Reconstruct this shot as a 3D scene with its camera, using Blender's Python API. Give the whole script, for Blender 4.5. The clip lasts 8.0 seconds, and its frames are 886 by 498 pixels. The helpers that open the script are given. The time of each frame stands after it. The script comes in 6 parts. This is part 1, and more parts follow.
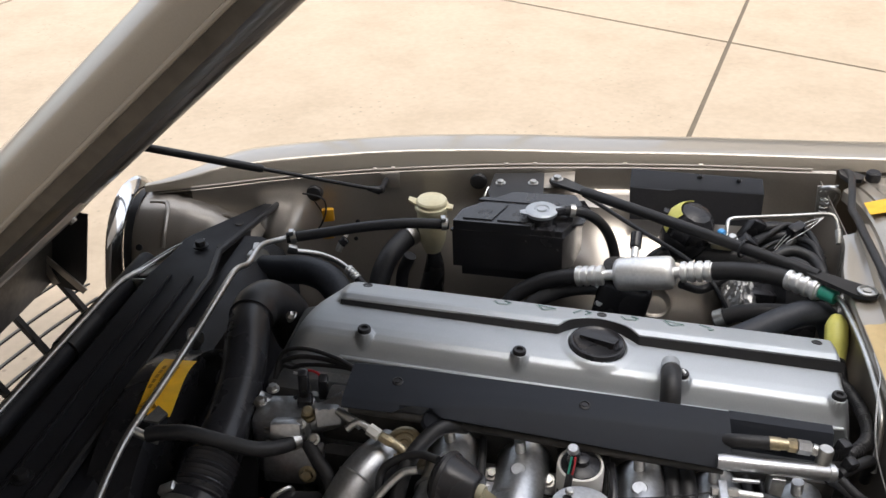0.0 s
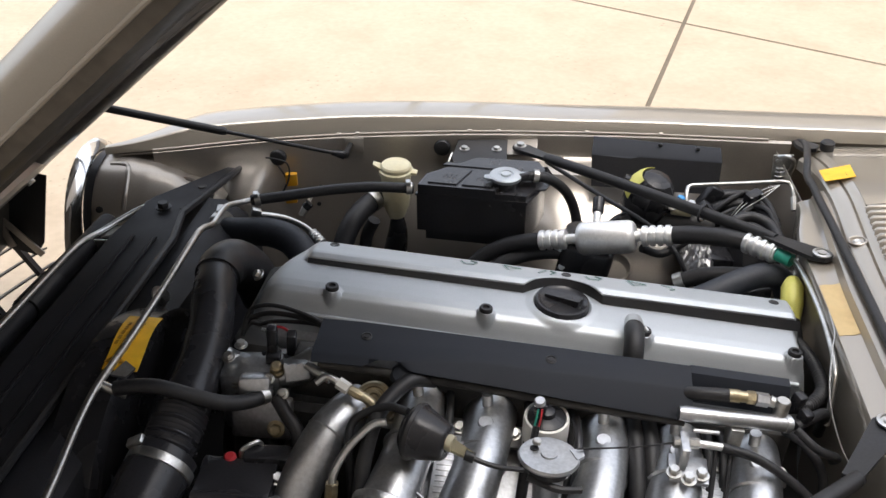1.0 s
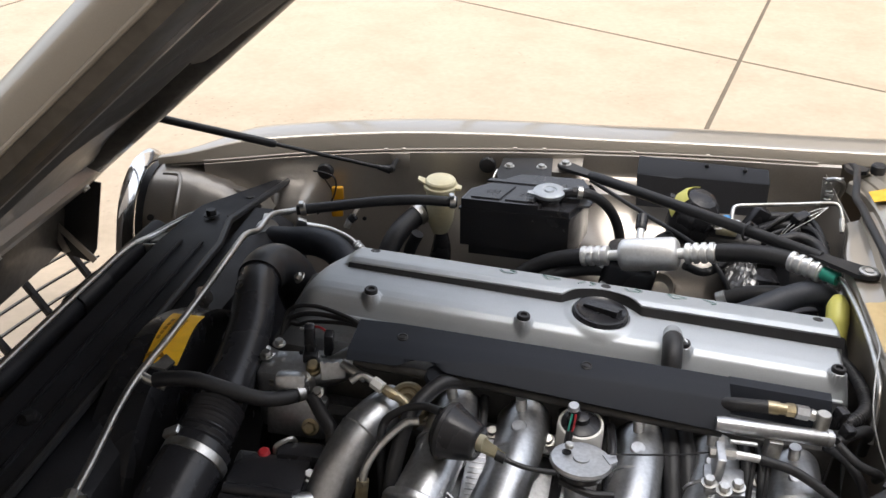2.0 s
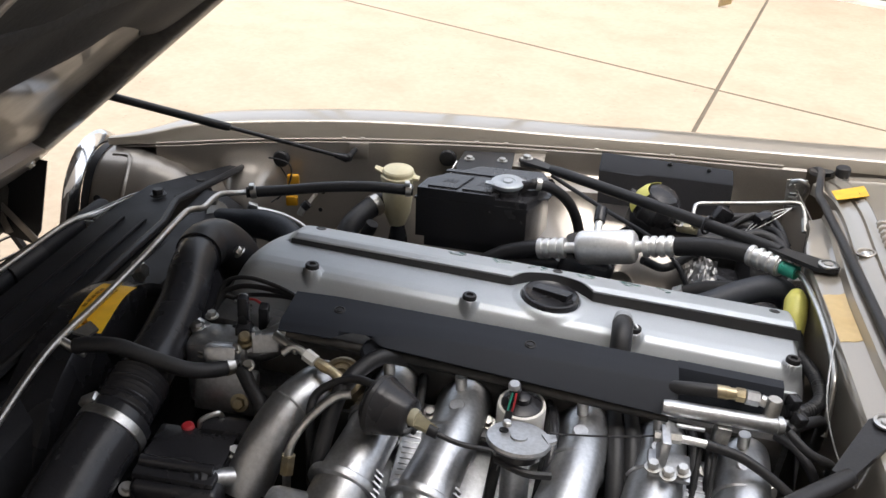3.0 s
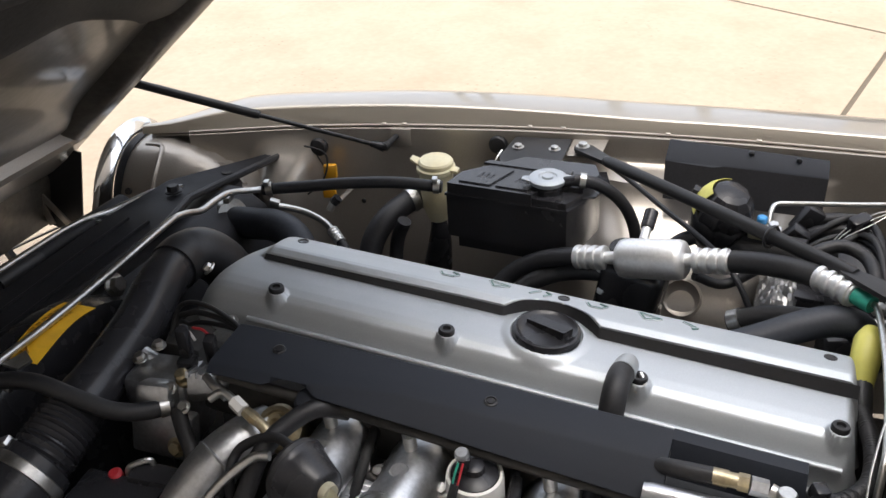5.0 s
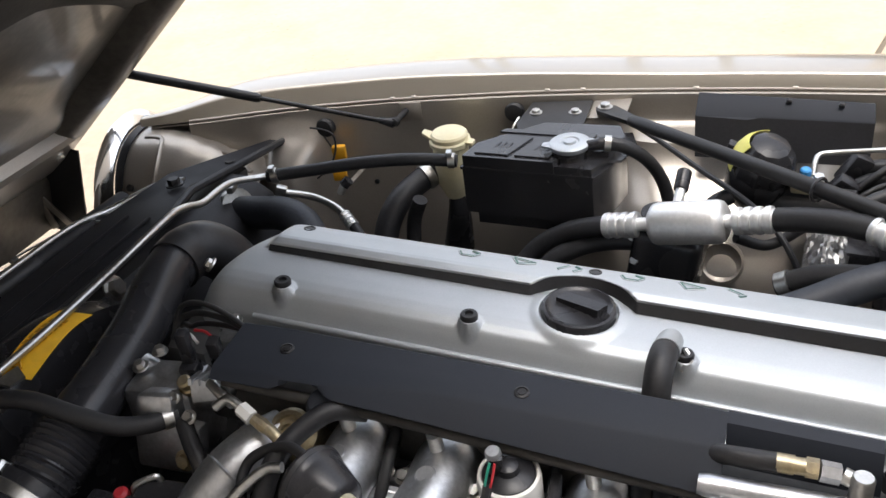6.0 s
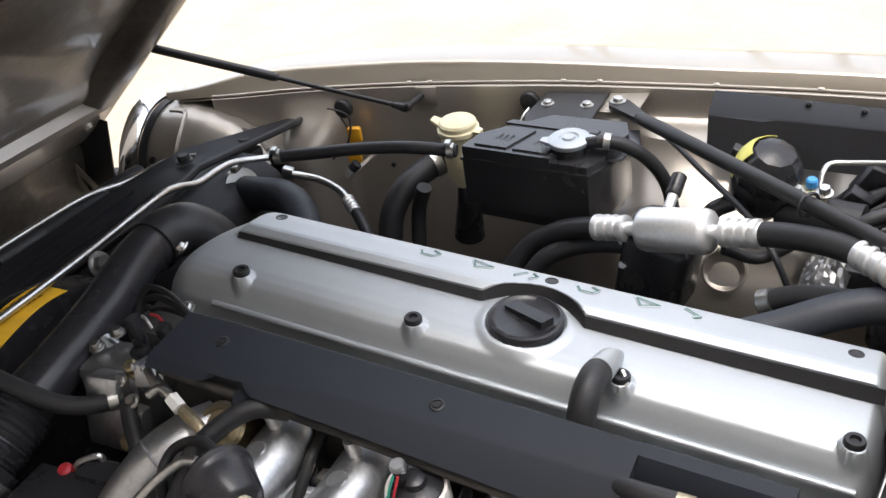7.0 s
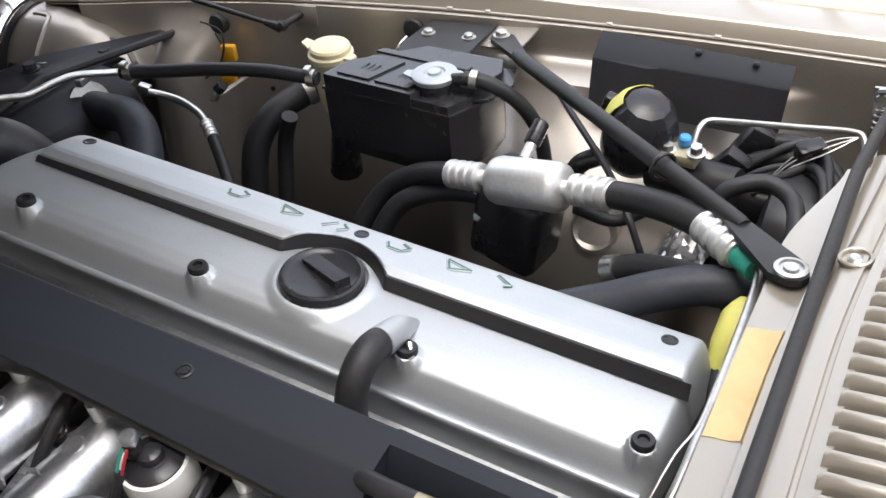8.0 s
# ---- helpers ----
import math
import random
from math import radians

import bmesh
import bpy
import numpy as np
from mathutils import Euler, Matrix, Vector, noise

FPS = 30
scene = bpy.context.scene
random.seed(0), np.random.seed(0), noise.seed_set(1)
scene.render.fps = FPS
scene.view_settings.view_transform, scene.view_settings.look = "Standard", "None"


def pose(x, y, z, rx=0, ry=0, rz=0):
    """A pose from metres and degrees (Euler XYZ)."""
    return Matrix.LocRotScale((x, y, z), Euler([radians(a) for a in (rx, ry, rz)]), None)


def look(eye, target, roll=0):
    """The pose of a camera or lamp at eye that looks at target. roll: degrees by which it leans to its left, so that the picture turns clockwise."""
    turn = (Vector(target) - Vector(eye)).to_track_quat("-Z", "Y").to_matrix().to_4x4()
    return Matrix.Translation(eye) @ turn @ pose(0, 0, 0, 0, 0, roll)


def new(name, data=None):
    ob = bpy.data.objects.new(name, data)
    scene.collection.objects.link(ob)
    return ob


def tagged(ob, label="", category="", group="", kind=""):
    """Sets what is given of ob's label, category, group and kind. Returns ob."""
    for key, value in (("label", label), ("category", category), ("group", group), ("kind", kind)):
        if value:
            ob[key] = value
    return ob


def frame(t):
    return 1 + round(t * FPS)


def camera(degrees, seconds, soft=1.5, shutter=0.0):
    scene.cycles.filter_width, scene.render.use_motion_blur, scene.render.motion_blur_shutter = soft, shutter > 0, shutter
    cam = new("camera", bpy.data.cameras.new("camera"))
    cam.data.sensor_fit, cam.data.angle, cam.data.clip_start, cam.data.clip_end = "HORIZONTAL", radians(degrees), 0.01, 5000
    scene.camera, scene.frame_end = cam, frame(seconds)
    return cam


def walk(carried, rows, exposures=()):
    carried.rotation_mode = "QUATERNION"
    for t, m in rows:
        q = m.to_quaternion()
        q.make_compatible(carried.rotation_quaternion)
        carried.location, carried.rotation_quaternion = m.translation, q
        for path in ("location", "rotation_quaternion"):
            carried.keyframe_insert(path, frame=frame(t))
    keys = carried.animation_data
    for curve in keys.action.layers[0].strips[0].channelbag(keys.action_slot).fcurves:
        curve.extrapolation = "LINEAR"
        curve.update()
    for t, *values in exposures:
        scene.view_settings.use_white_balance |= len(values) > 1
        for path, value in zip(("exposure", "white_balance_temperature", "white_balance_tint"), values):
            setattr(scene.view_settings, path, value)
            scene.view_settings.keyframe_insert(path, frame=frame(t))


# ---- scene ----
cam = camera(50.0, 8.0)
PATH = [
    (0, (0.285, -0.98, 1.566), (-0.027, 0.732, 0.581), -2.0),
    (0.5, (0.254, -0.991, 1.556), (-0.023, 0.718, 0.553), -0.5),
    (1, (0.268, -1.007, 1.546), (0.058, 0.701, 0.526), 0.1),
    (1.5, (0.272, -1.029, 1.539), (-0.051, 0.711, 0.607), 0.5),
    (1.7, (0.276, -1.032, 1.531), (-0.046, 0.688, 0.562), -0.6),
    (2.8, (0.327, -1.019, 1.438), (0.007, 0.764, 0.591), 2.3),
    (3, (0.331, -1.013, 1.427), (0.04, 0.757, 0.542), 2.3),
    (3.5, (0.35, -0.978, 1.434), (0.182, 0.823, 0.582), 3.0),
    (4, (0.392, -0.928, 1.437), (0.258, 0.881, 0.596), 1.7),
    (4.5, (0.477, -0.826, 1.432), (-0.049, 0.866, 0.504), -1.0),
    (4.7, (0.508, -0.801, 1.429), (-0.086, 0.83, 0.436), -1.4),
    (5.8, (0.496, -0.696, 1.387), (-0.28, 0.893, 0.453), -6.9),
    (6, (0.489, -0.692, 1.379), (-0.209, 0.883, 0.364), -7.8),
    (6.5, (0.528, -0.671, 1.384), (-0.117, 0.855, 0.264), -6.9),
    (7, (0.614, -0.603, 1.382), (-0.276, 0.848, 0.332), -8.6),
    (7.5, (0.68, -0.534, 1.365), (-0.275, 0.775, 0.193), -6.7),
    (8, (0.71, -0.447, 1.333), (-0.12, 0.934, 0.148), -4.7),
]
EXPOSURES = [(0.0, 1.64), (0.5, 1.74), (1.0, 1.82), (1.7, 1.76), (2.9, 1.82), (3.5, 1.80), (4.0, 1.62), (4.7, 1.76), (6.0, 2.08), (6.5, 2.19), (7.5, 2.33), (8.0, 2.30)]
walk(cam, [(t, look(eye, target, roll)) for t, eye, target, roll in PATH], EXPOSURES)

# ---- world and light ----
world = bpy.data.worlds.new("sky")
scene.world = world
world.use_nodes = True
wn = world.node_tree
sky = wn.nodes.new("ShaderNodeTexSky")
sky.sky_type, sky.sun_disc = "NISHITA", False
sky.sun_elevation, sky.sun_rotation = radians(69.8), radians(160)
sky.air_density, sky.dust_density, sky.ozone_density = 1.0, 6.0, 1.0
back = wn.nodes["Background"]
haze = wn.nodes.new("ShaderNodeHueSaturation")
haze.inputs["Saturation"].default_value = 0.42
wn.links.new(sky.outputs[0], haze.inputs["Color"])
wn.links.new(haze.outputs[0], back.inputs[0])
back.inputs[1].default_value = 0.15
sun = new("sun", bpy.data.lights.new("sun", "SUN"))
sun.data.energy, sun.data.angle, sun.data.color = 0.92, radians(1.0), (1.0, 0.92, 0.83)
sun.matrix_world = look((0.5, -1.38, 4.0), (0, 0, 0))


# ---- materials ----
def material(name, color, rough=0.5, metal=0.0, vary=0.12, grain=60.0, bump=0.15, bump_scale=None, stain=None, stain_scale=5.0,
             coat=0.0, rough_vary=0.12, object_vary=0.0, gloss=0.5, specks=0.0):
    m = bpy.data.materials.new(name)
    m.use_nodes = True
    nt = m.node_tree
    n, l = nt.nodes, nt.links
    bsdf = n["Principled BSDF"]
    geo = n.new("ShaderNodeTexCoord")

    def noise_node(scale, detail=6.0):
        t = n.new("ShaderNodeTexNoise")
        t.inputs["Scale"].default_value, t.inputs["Detail"].default_value = scale, detail
        l.new(geo.outputs["Object"], t.inputs["Vector"])
        return t

    fine, broad = noise_node(grain), noise_node(stain_scale)
    ramp = n.new("ShaderNodeMapRange")
    ramp.inputs["From Min"].default_value, ramp.inputs["From Max"].default_value = 0.3, 0.7
    ramp.inputs["To Min"].default_value, ramp.inputs["To Max"].default_value = 1 - vary, 1 + vary
    l.new(fine.outputs["Fac"], ramp.inputs["Value"])
    mix = n.new("ShaderNodeMix")
    mix.data_type = "RGBA"
    mix.inputs["A"].default_value = (*color, 1)
    mix.inputs["B"].default_value = (*(stain or [c * 0.78 for c in color]), 1)
    cut = n.new("ShaderNodeMapRange")
    cut.inputs["From Min"].default_value, cut.inputs["From Max"].default_value = 0.45, 0.75
    l.new(broad.outputs["Fac"], cut.inputs["Value"])
    l.new(cut.outputs[0], mix.inputs["Factor"])
    scale = n.new("ShaderNodeVectorMath")
    scale.operation = "SCALE"
    l.new(mix.outputs["Result"], scale.inputs[0])
    l.new(ramp.outputs[0], scale.inputs["Scale"])
    out = scale.outputs[0]
    if specks:
        # scattered small pits and crumbs, and broad cloudy stains
        cells, rim = n.new("ShaderNodeTexVoronoi"), n.new("ShaderNodeMapRange")
        cells.inputs["Scale"].default_value = specks
        l.new(geo.outputs["Object"], cells.inputs["Vector"])
        rim.inputs["From Min"].default_value, rim.inputs["From Max"].default_value = 0.05, 0.22
        rim.inputs["To Min"].default_value, rim.inputs["To Max"].default_value = 0.62, 1.0
        l.new(cells.outputs["Distance"], rim.inputs["Value"])
        patch, gate = noise_node(1.7, 3.0), n.new("ShaderNodeMapRange")
        gate.inputs["From Min"].default_value, gate.inputs["From Max"].default_value = 0.50, 0.62
        l.new(patch.outputs["Fac"], gate.inputs["Value"])
        blend, s3 = n.new("ShaderNodeMix"), n.new("ShaderNodeVectorMath")
        blend.inputs["A"].default_value = 1.0
        l.new(gate.outputs[0], blend.inputs["Factor"])
        l.new(rim.outputs[0], blend.inputs["B"])
        s3.operation = "SCALE"
        l.new(out, s3.inputs[0])
        l.new(blend.outputs["Result"], s3.inputs["Scale"])
        out = s3.outputs[0]
    if object_vary:
        info, r2, s2 = n.new("ShaderNodeObjectInfo"), n.new("ShaderNodeMapRange"), n.new("ShaderNodeVectorMath")
        r2.inputs["To Min"].default_value, r2.inputs["To Max"].default_value = 1 - object_vary, 1 + object_vary
        s2.operation = "SCALE"
        l.new(info.outputs["Random"], r2.inputs["Value"])
        l.new(out, s2.inputs[0])
        l.new(r2.outputs[0], s2.inputs["Scale"])
        out = s2.outputs[0]
    l.new(out, bsdf.inputs["Base Color"])
    rr = n.new("ShaderNodeMapRange")
    rr.inputs["To Min"].default_value, rr.inputs["To Max"].default_value = max(0.02, rough - rough_vary), min(1, rough + rough_vary)
    l.new(broad.outputs["Fac"], rr.inputs["Value"])
    l.new(rr.outputs[0], bsdf.inputs["Roughness"])
    bsdf.inputs["Metallic"].default_value = metal
    bsdf.inputs["Coat Weight"].default_value = coat
    bsdf.inputs["Specular IOR Level"].default_value = gloss
    bsdf.inputs["Coat Roughness"].default_value = 0.06
    if bump:
        b = n.new("ShaderNodeBump")
        b.inputs["Strength"].default_value, b.inputs["Distance"].default_value = bump, 0.001
        src = noise_node(bump_scale, 4.0) if bump_scale else fine
        l.new(src.outputs["Fac"], b.inputs["Height"])
        l.new(b.outputs["Normal"], bsdf.inputs["Normal"])
    return m


CONCRETE = material("pale_concrete", (0.294, 0.2445, 0.186), 0.85, vary=0.07, grain=34, bump=0.3, bump_scale=120, stain=(0.254, 0.209, 0.156), stain_scale=2.6, specks=24.0)
JOINT = material("joint_filler", (0.09, 0.075, 0.055), 0.95, grain=40, bump=0.5)
PAINT = material("champagne_paint", (0.345, 0.308, 0.255), 0.40, 0.45, vary=0.03, grain=900, bump=0.0, stain=(0.325, 0.290, 0.240), coat=1.0, rough_vary=0.04)
PAINT.node_tree.nodes["Principled BSDF"].inputs["Coat IOR"].default_value = 1.75
# Body paint again, its tone tuned apart to carry the bay's light
BAY = material("champagne_paint_bay_tone", (0.41, 0.375, 0.33), 0.34, 0.60, vary=0.05, grain=500, bump=0.03, stain=(0.37, 0.335, 0.29), stain_scale=9, rough_vary=0.08, coat=0.35)
ALLOY = material("satin_alloy_paint", (0.47, 0.495, 0.515), 0.53, 0.72, vary=0.04, grain=700, bump=0.05, stain=(0.435, 0.465, 0.485), stain_scale=14, rough_vary=0.06)
CAST = material("cast_aluminium", (0.52, 0.53, 0.545), 0.38, 0.95, vary=0.12, grain=220, bump=0.22, bump_scale=420, stain=(0.44, 0.45, 0.46), stain_scale=22)
BARE = material("bare_aluminium", (0.86, 0.86, 0.85), 0.48, 0.9, vary=0.07, grain=260, bump=0.12, stain=(0.66, 0.66, 0.65), stain_scale=18)
STEEL = material("zinc_steel", (0.60, 0.60, 0.585), 0.36, 1.0, vary=0.1, grain=300, bump=0.1, stain=(0.42, 0.40, 0.36), stain_scale=30)
CHROME = material("chrome", (0.85, 0.85, 0.85), 0.14, 1.0, vary=0.02, bump=0.0, rough_vary=0.02)
BRASS = material("yellow_zinc", (0.40, 0.345, 0.24), 0.42, 0.9, vary=0.15, grain=200, stain=(0.45, 0.36, 0.2), stain_scale=40)
SHROUD = material("dark_grey_plastic", (0.021, 0.024, 0.031), 0.58, gloss=0.16, vary=0.06, grain=900, bump=0.08, stain=(0.023, 0.025, 0.030), stain_scale=8)
BLACK = material("black_plastic", (0.024, 0.024, 0.027), 0.26, gloss=0.34, vary=0.15, grain=500, bump=0.12, stain=(0.019, 0.019, 0.021), stain_scale=16)
TANK_PLASTIC = material("glossy_black_plastic", (0.026, 0.026, 0.029), 0.24, gloss=0.62, vary=0.12, grain=500, bump=0.08, stain=(0.028, 0.027, 0.027), stain_scale=22)
SATIN = material("satin_black_paint", (0.021, 0.021, 0.023), 0.40, gloss=0.32, vary=0.15, grain=300, bump=0.1, stain=(0.017, 0.0165, 0.016), stain_scale=12)
MATT = material("matt_black_paint", (0.020, 0.020, 0.023), 0.5, gloss=0.22, vary=0.15, grain=300, bump=0.1, stain=(0.012, 0.012, 0.012), stain_scale=12)
RUBBER = material("black_rubber", (0.019, 0.019, 0.021), 0.50, gloss=0.4, vary=0.18, grain=250, bump=0.2, stain=(0.024, 0.0235, 0.0235), stain_scale=18)
HOSE = material("blue_black_hose", (0.020, 0.023, 0.030), 0.55, gloss=0.4, vary=0.15, grain=250, bump=0.2, stain=(0.045, 0.048, 0.056), stain_scale=15)
GRIME = material("dark_block", (0.030, 0.029, 0.028), 0.7, vary=0.3, grain=80, bump=0.4, stain=(0.06, 0.055, 0.05), stain_scale=14)
FOIL = material("dull_foil", (0.32, 0.32, 0.32), 0.38, 0.85, vary=0.2, grain=120, bump=0.3, stain=(0.16, 0.155, 0.15), stain_scale=30)
# Body paint darkened for the shade under the bonnet; also colours the screen seal
UNDER = material("shaded_underside_paint", (0.15, 0.135, 0.115), 0.38, 0.55, coat=0.25, gloss=0.3, vary=0.15, grain=90, bump=0.1, stain=(0.08, 0.072, 0.062), stain_scale=7)
# Tone of the unseen walls, lightened and warmed to bounce fill into the bay
RENDER = material("pale_wall_render", (0.47, 0.43, 0.375), 0.9, grain=60, bump=0.4)
LINER = material("bonnet_liner", (0.030, 0.029, 0.028), 0.75, vary=0.2, grain=150, bump=0.4, stain=(0.045, 0.043, 0.04), stain_scale=9)
CREAM = material("cream_plastic", (0.72, 0.66, 0.45), 0.45, vary=0.05, grain=120, bump=0.05, stain=(0.66, 0.57, 0.34), stain_scale=25)
YELLOW = material("yellow_label", (0.90, 0.52, 0.03), 0.45, vary=0.06, grain=150, bump=0.03, stain=(0.72, 0.40, 0.03), stain_scale=40)
LEMON = material("lemon_plastic", (0.60, 0.57, 0.14), 0.45, vary=0.06, grain=100, bump=0.05, stain=(0.52, 0.49, 0.11), stain_scale=30)
ORANGE = material("amber_plastic", (0.72, 0.36, 0.02), 0.35, vary=0.05, bump=0.05)
AGED = material("aged_cream_plastic", (0.40, 0.375, 0.27), 0.5, vary=0.1, grain=120, bump=0.08, stain=(0.33, 0.30, 0.19), stain_scale=40)
AMBERINK = material("amber_ink", (0.42, 0.22, 0.015), 0.6, bump=0.0)
INK = material("label_ink", (0.05, 0.035, 0.02), 0.6, bump=0.0)
TAPE = material("tan_tape", (0.55, 0.41, 0.20), 0.55, vary=0.06, grain=90, bump=0.08, stain=(0.50, 0.36, 0.17), stain_scale=30)
GREEN = material("green_enamel", (0.04, 0.115, 0.095), 0.4, bump=0.0)
TEAL = material("green_band", (0.03, 0.30, 0.22), 0.4, bump=0.05)
RED = material("red_plastic", (0.45, 0.03, 0.04), 0.4, bump=0.0)
BLUE = material("blue_plastic", (0.05, 0.28, 0.62), 0.4, bump=0.0)
WHITE = material("white_plastic", (0.75, 0.74, 0.70), 0.45, vary=0.05, bump=0.05)
BRICK = material("tan_brick", (0.40, 0.21, 0.12), 0.85, vary=0.15, grain=60, bump=0.5, bump_scale=150, stain=(0.46, 0.27, 0.17), stain_scale=6, object_vary=0.16)
MORTAR = material("mortar", (0.36, 0.27, 0.20), 0.95, grain=80, bump=0.4)
DOORPAINT = material("grey_door_paint", (0.23, 0.225, 0.195), 0.5, vary=0.03, grain=30, bump=0.05, stain=(0.21, 0.205, 0.178), stain_scale=2)
DARKGLASS = material("dark_screen_glass", (0.022, 0.017, 0.015), 0.06, vary=0.02, bump=0.0, rough_vary=0.02)
GLASS = bpy.data.materials.new("clear_glass")
GLASS.use_nodes = True
gb = GLASS.node_tree.nodes["Principled BSDF"]
gb.inputs["Transmission Weight"].default_value, gb.inputs["Roughness"].default_value = 1.0, 0.02


# ---- mesh helpers ----
V = Vector
PLACE = {}


def thing(name, at, label, category, group="", kind=""):
    """An Empty at the base of a thing."""
    ob = new(name)
    ob.location = at
    ob.empty_display_size = 0.02
    PLACE[ob] = V(at)
    return tagged(ob, label, category, group, kind)


def part(name, bm, mat, parent=None, label="", angle=38, at=None):
    """One mesh object from a bmesh in world metres, its origin in its middle, under a thing or a part."""
    bmesh.ops.recalc_face_normals(bm, faces=bm.faces)
    lo = [min(v.co[i] for v in bm.verts) for i in range(3)]
    hi = [max(v.co[i] for v in bm.verts) for i in range(3)]
    mid = V(at) if at else V([(a + b) / 2 for a, b in zip(lo, hi)])
    bmesh.ops.translate(bm, verts=bm.verts, vec=-mid)
    me = bpy.data.meshes.new(name)
    bm.to_mesh(me)
    bm.free()
    me.polygons.foreach_set("use_smooth", [True] * len(me.polygons))
    me.set_sharp_from_angle(angle=radians(angle))
    me.materials.append(mat)
    ob = new(name, me)
    ob.parent = parent
    ob.location = mid - (PLACE[parent] if parent else V((0, 0, 0)))
    PLACE[ob] = mid
    if label:
        ob["label"] = label
    return ob


def solo(name, bm, mat, label, category, group="", kind="", angle=38):
    return tagged(part(name, bm, mat, None, "", angle), label, category, group, kind)


def merged(*bms):
    out = bmesh.new()
    for b in bms:
        me = bpy.data.meshes.new("tmp")
        b.to_mesh(me)
        b.free()
        out.from_mesh(me)
        bpy.data.meshes.remove(me)
    return out


def curve_points(pts, n=8):
    """Catmull-Rom through the points."""
    p = [V(q) for q in pts]
    if len(p) < 3:
        return p
    p = [2 * p[0] - p[1]] + p + [2 * p[-1] - p[-2]]
    out = []
    for i in range(1, len(p) - 2):
        a, b, c, d = p[i - 1:i + 3]
        for k in range(n):
            t = k / n
            out.append(0.5 * ((2 * b) + (c - a) * t + (2 * a - 5 * b + 4 * c - d) * t * t + (3 * b - a - 3 * c + d) * t ** 3))
    out.append(p[-2])
    return out


def tube(pts, r, seg=12, n=8, ribs=0.0, rib_pitch=0.008, smooth=True, flat=1.0):
    """A round tube along a smooth line; r: one radius or one at each point; ribs: depth of rings along it."""
    line = curve_points(pts, n) if smooth else [V(q) for q in pts]
    if ribs:
        fine = [line[0]]
        for a, b in zip(line, line[1:]):
            k = max(1, int((b - a).length / (rib_pitch / 4)))
            fine += [a.lerp(b, (i + 1) / k) for i in range(k)]
        line = fine
    m = len(line)
    rs = [r] * m if not isinstance(r, (list, tuple)) else [float(np.interp(i / (m - 1) * (len(r) - 1), range(len(r)), r)) for i in range(m)]
    bm = bmesh.new()
    rings, side, run = [], None, 0.0
    for i, c in enumerate(line):
        d = (line[min(i + 1, m - 1)] - line[max(i - 1, 0)]).normalized()
        if side is None:
            side = d.orthogonal().normalized()
        side = (side - d * side.dot(d)).normalized()
        up = d.cross(side)
        if i:
            run += (c - line[i - 1]).length
        rad = rs[i] + (ribs * math.sin(run / rib_pitch * 2 * math.pi) if ribs else 0)
        rings.append([bm.verts.new(c + rad * (math.cos(a) * side + flat * math.sin(a) * up)) for a in (2 * math.pi * k / seg for k in range(seg))])
    for a, b in zip(rings, rings[1:]):
        for k in range(seg):
            bm.faces.new((a[k], a[(k + 1) % seg], b[(k + 1) % seg], b[k]))
    bm.faces.new(rings[0][::-1])
    bm.faces.new(rings[-1])
    return bm


def lathe(profile, origin, axis, seg=24):
    """Revolves (radius, height) pairs round an axis through origin."""
    z = V(axis).normalized()
    x = z.orthogonal().normalized()
    y = z.cross(x)
    bm = bmesh.new()
    rings = []
    for r, h in profile:
        c = V(origin) + z * h
        rings.append([bm.verts.new(c)] if r < 1e-6 else [bm.verts.new(c + r * (math.cos(a) * x + math.sin(a) * y)) for a in (2 * math.pi * k / seg for k in range(seg))])
    for a, b in zip(rings, rings[1:]):
        for k in range(seg):
            k2 = (k + 1) % seg
            q = [a[k % len(a)], a[k2 % len(a)], b[k2 % len(b)], b[k % len(b)]]
            q = list(dict.fromkeys(q))
            if len(q) > 2:
                bm.faces.new(q)
    for ring, flip in ((rings[0], True), (rings[-1], False)):
        if len(ring) > 1:
            bm.faces.new(ring[::-1] if flip else ring)
    return bm


def rounded(bm, width, segments=2, angle=30):
    if width:
        edges = [e for e in bm.edges if len(e.link_faces) == 2 and e.calc_face_angle(0) > radians(angle)]
        bmesh.ops.bevel(bm, geom=edges, offset=width, segments=segments, profile=0.5, affect="EDGES", clamp_overlap=True)
    return bm


def box(c, size, turn=(0, 0, 0), bevel=0.0, segments=2):
    bm = bmesh.new()
    bmesh.ops.create_cube(bm, size=1)
    m = pose(*c, *turn) @ Matrix.Diagonal((*size, 1))
    bmesh.ops.transform(bm, matrix=m, verts=bm.verts)
    return rounded(bm, bevel, segments)


def prism(poly, push, bevel=0.0, segments=2):
    """A flat or bent polygon given thickness by the vector push."""
    bm = bmesh.new()
    a = [bm.verts.new(V(p)) for p in poly]
    b = [bm.verts.new(V(p) + V(push)) for p in poly]
    bm.faces.new(a[::-1])
    bm.faces.new(b)
    for i in range(len(a)):
        j = (i + 1) % len(a)
        bm.faces.new((a[i], a[j], b[j], b[i]))
    return rounded(bm, bevel, segments)


def loft(rows, closed=False, cap=False):
    """Faces between rows of points."""
    bm = bmesh.new()
    vs = [[bm.verts.new(V(p)) for p in row] for row in rows]
    for a, b in zip(vs, vs[1:]):
        n = len(a)
        for k in range(n if closed else n - 1):
            k2 = (k + 1) % n
            bm.faces.new((a[k], a[k2], b[k2], b[k]))
    if cap:
        bm.faces.new(vs[0][::-1])
        bm.faces.new(vs[-1])
    return bm


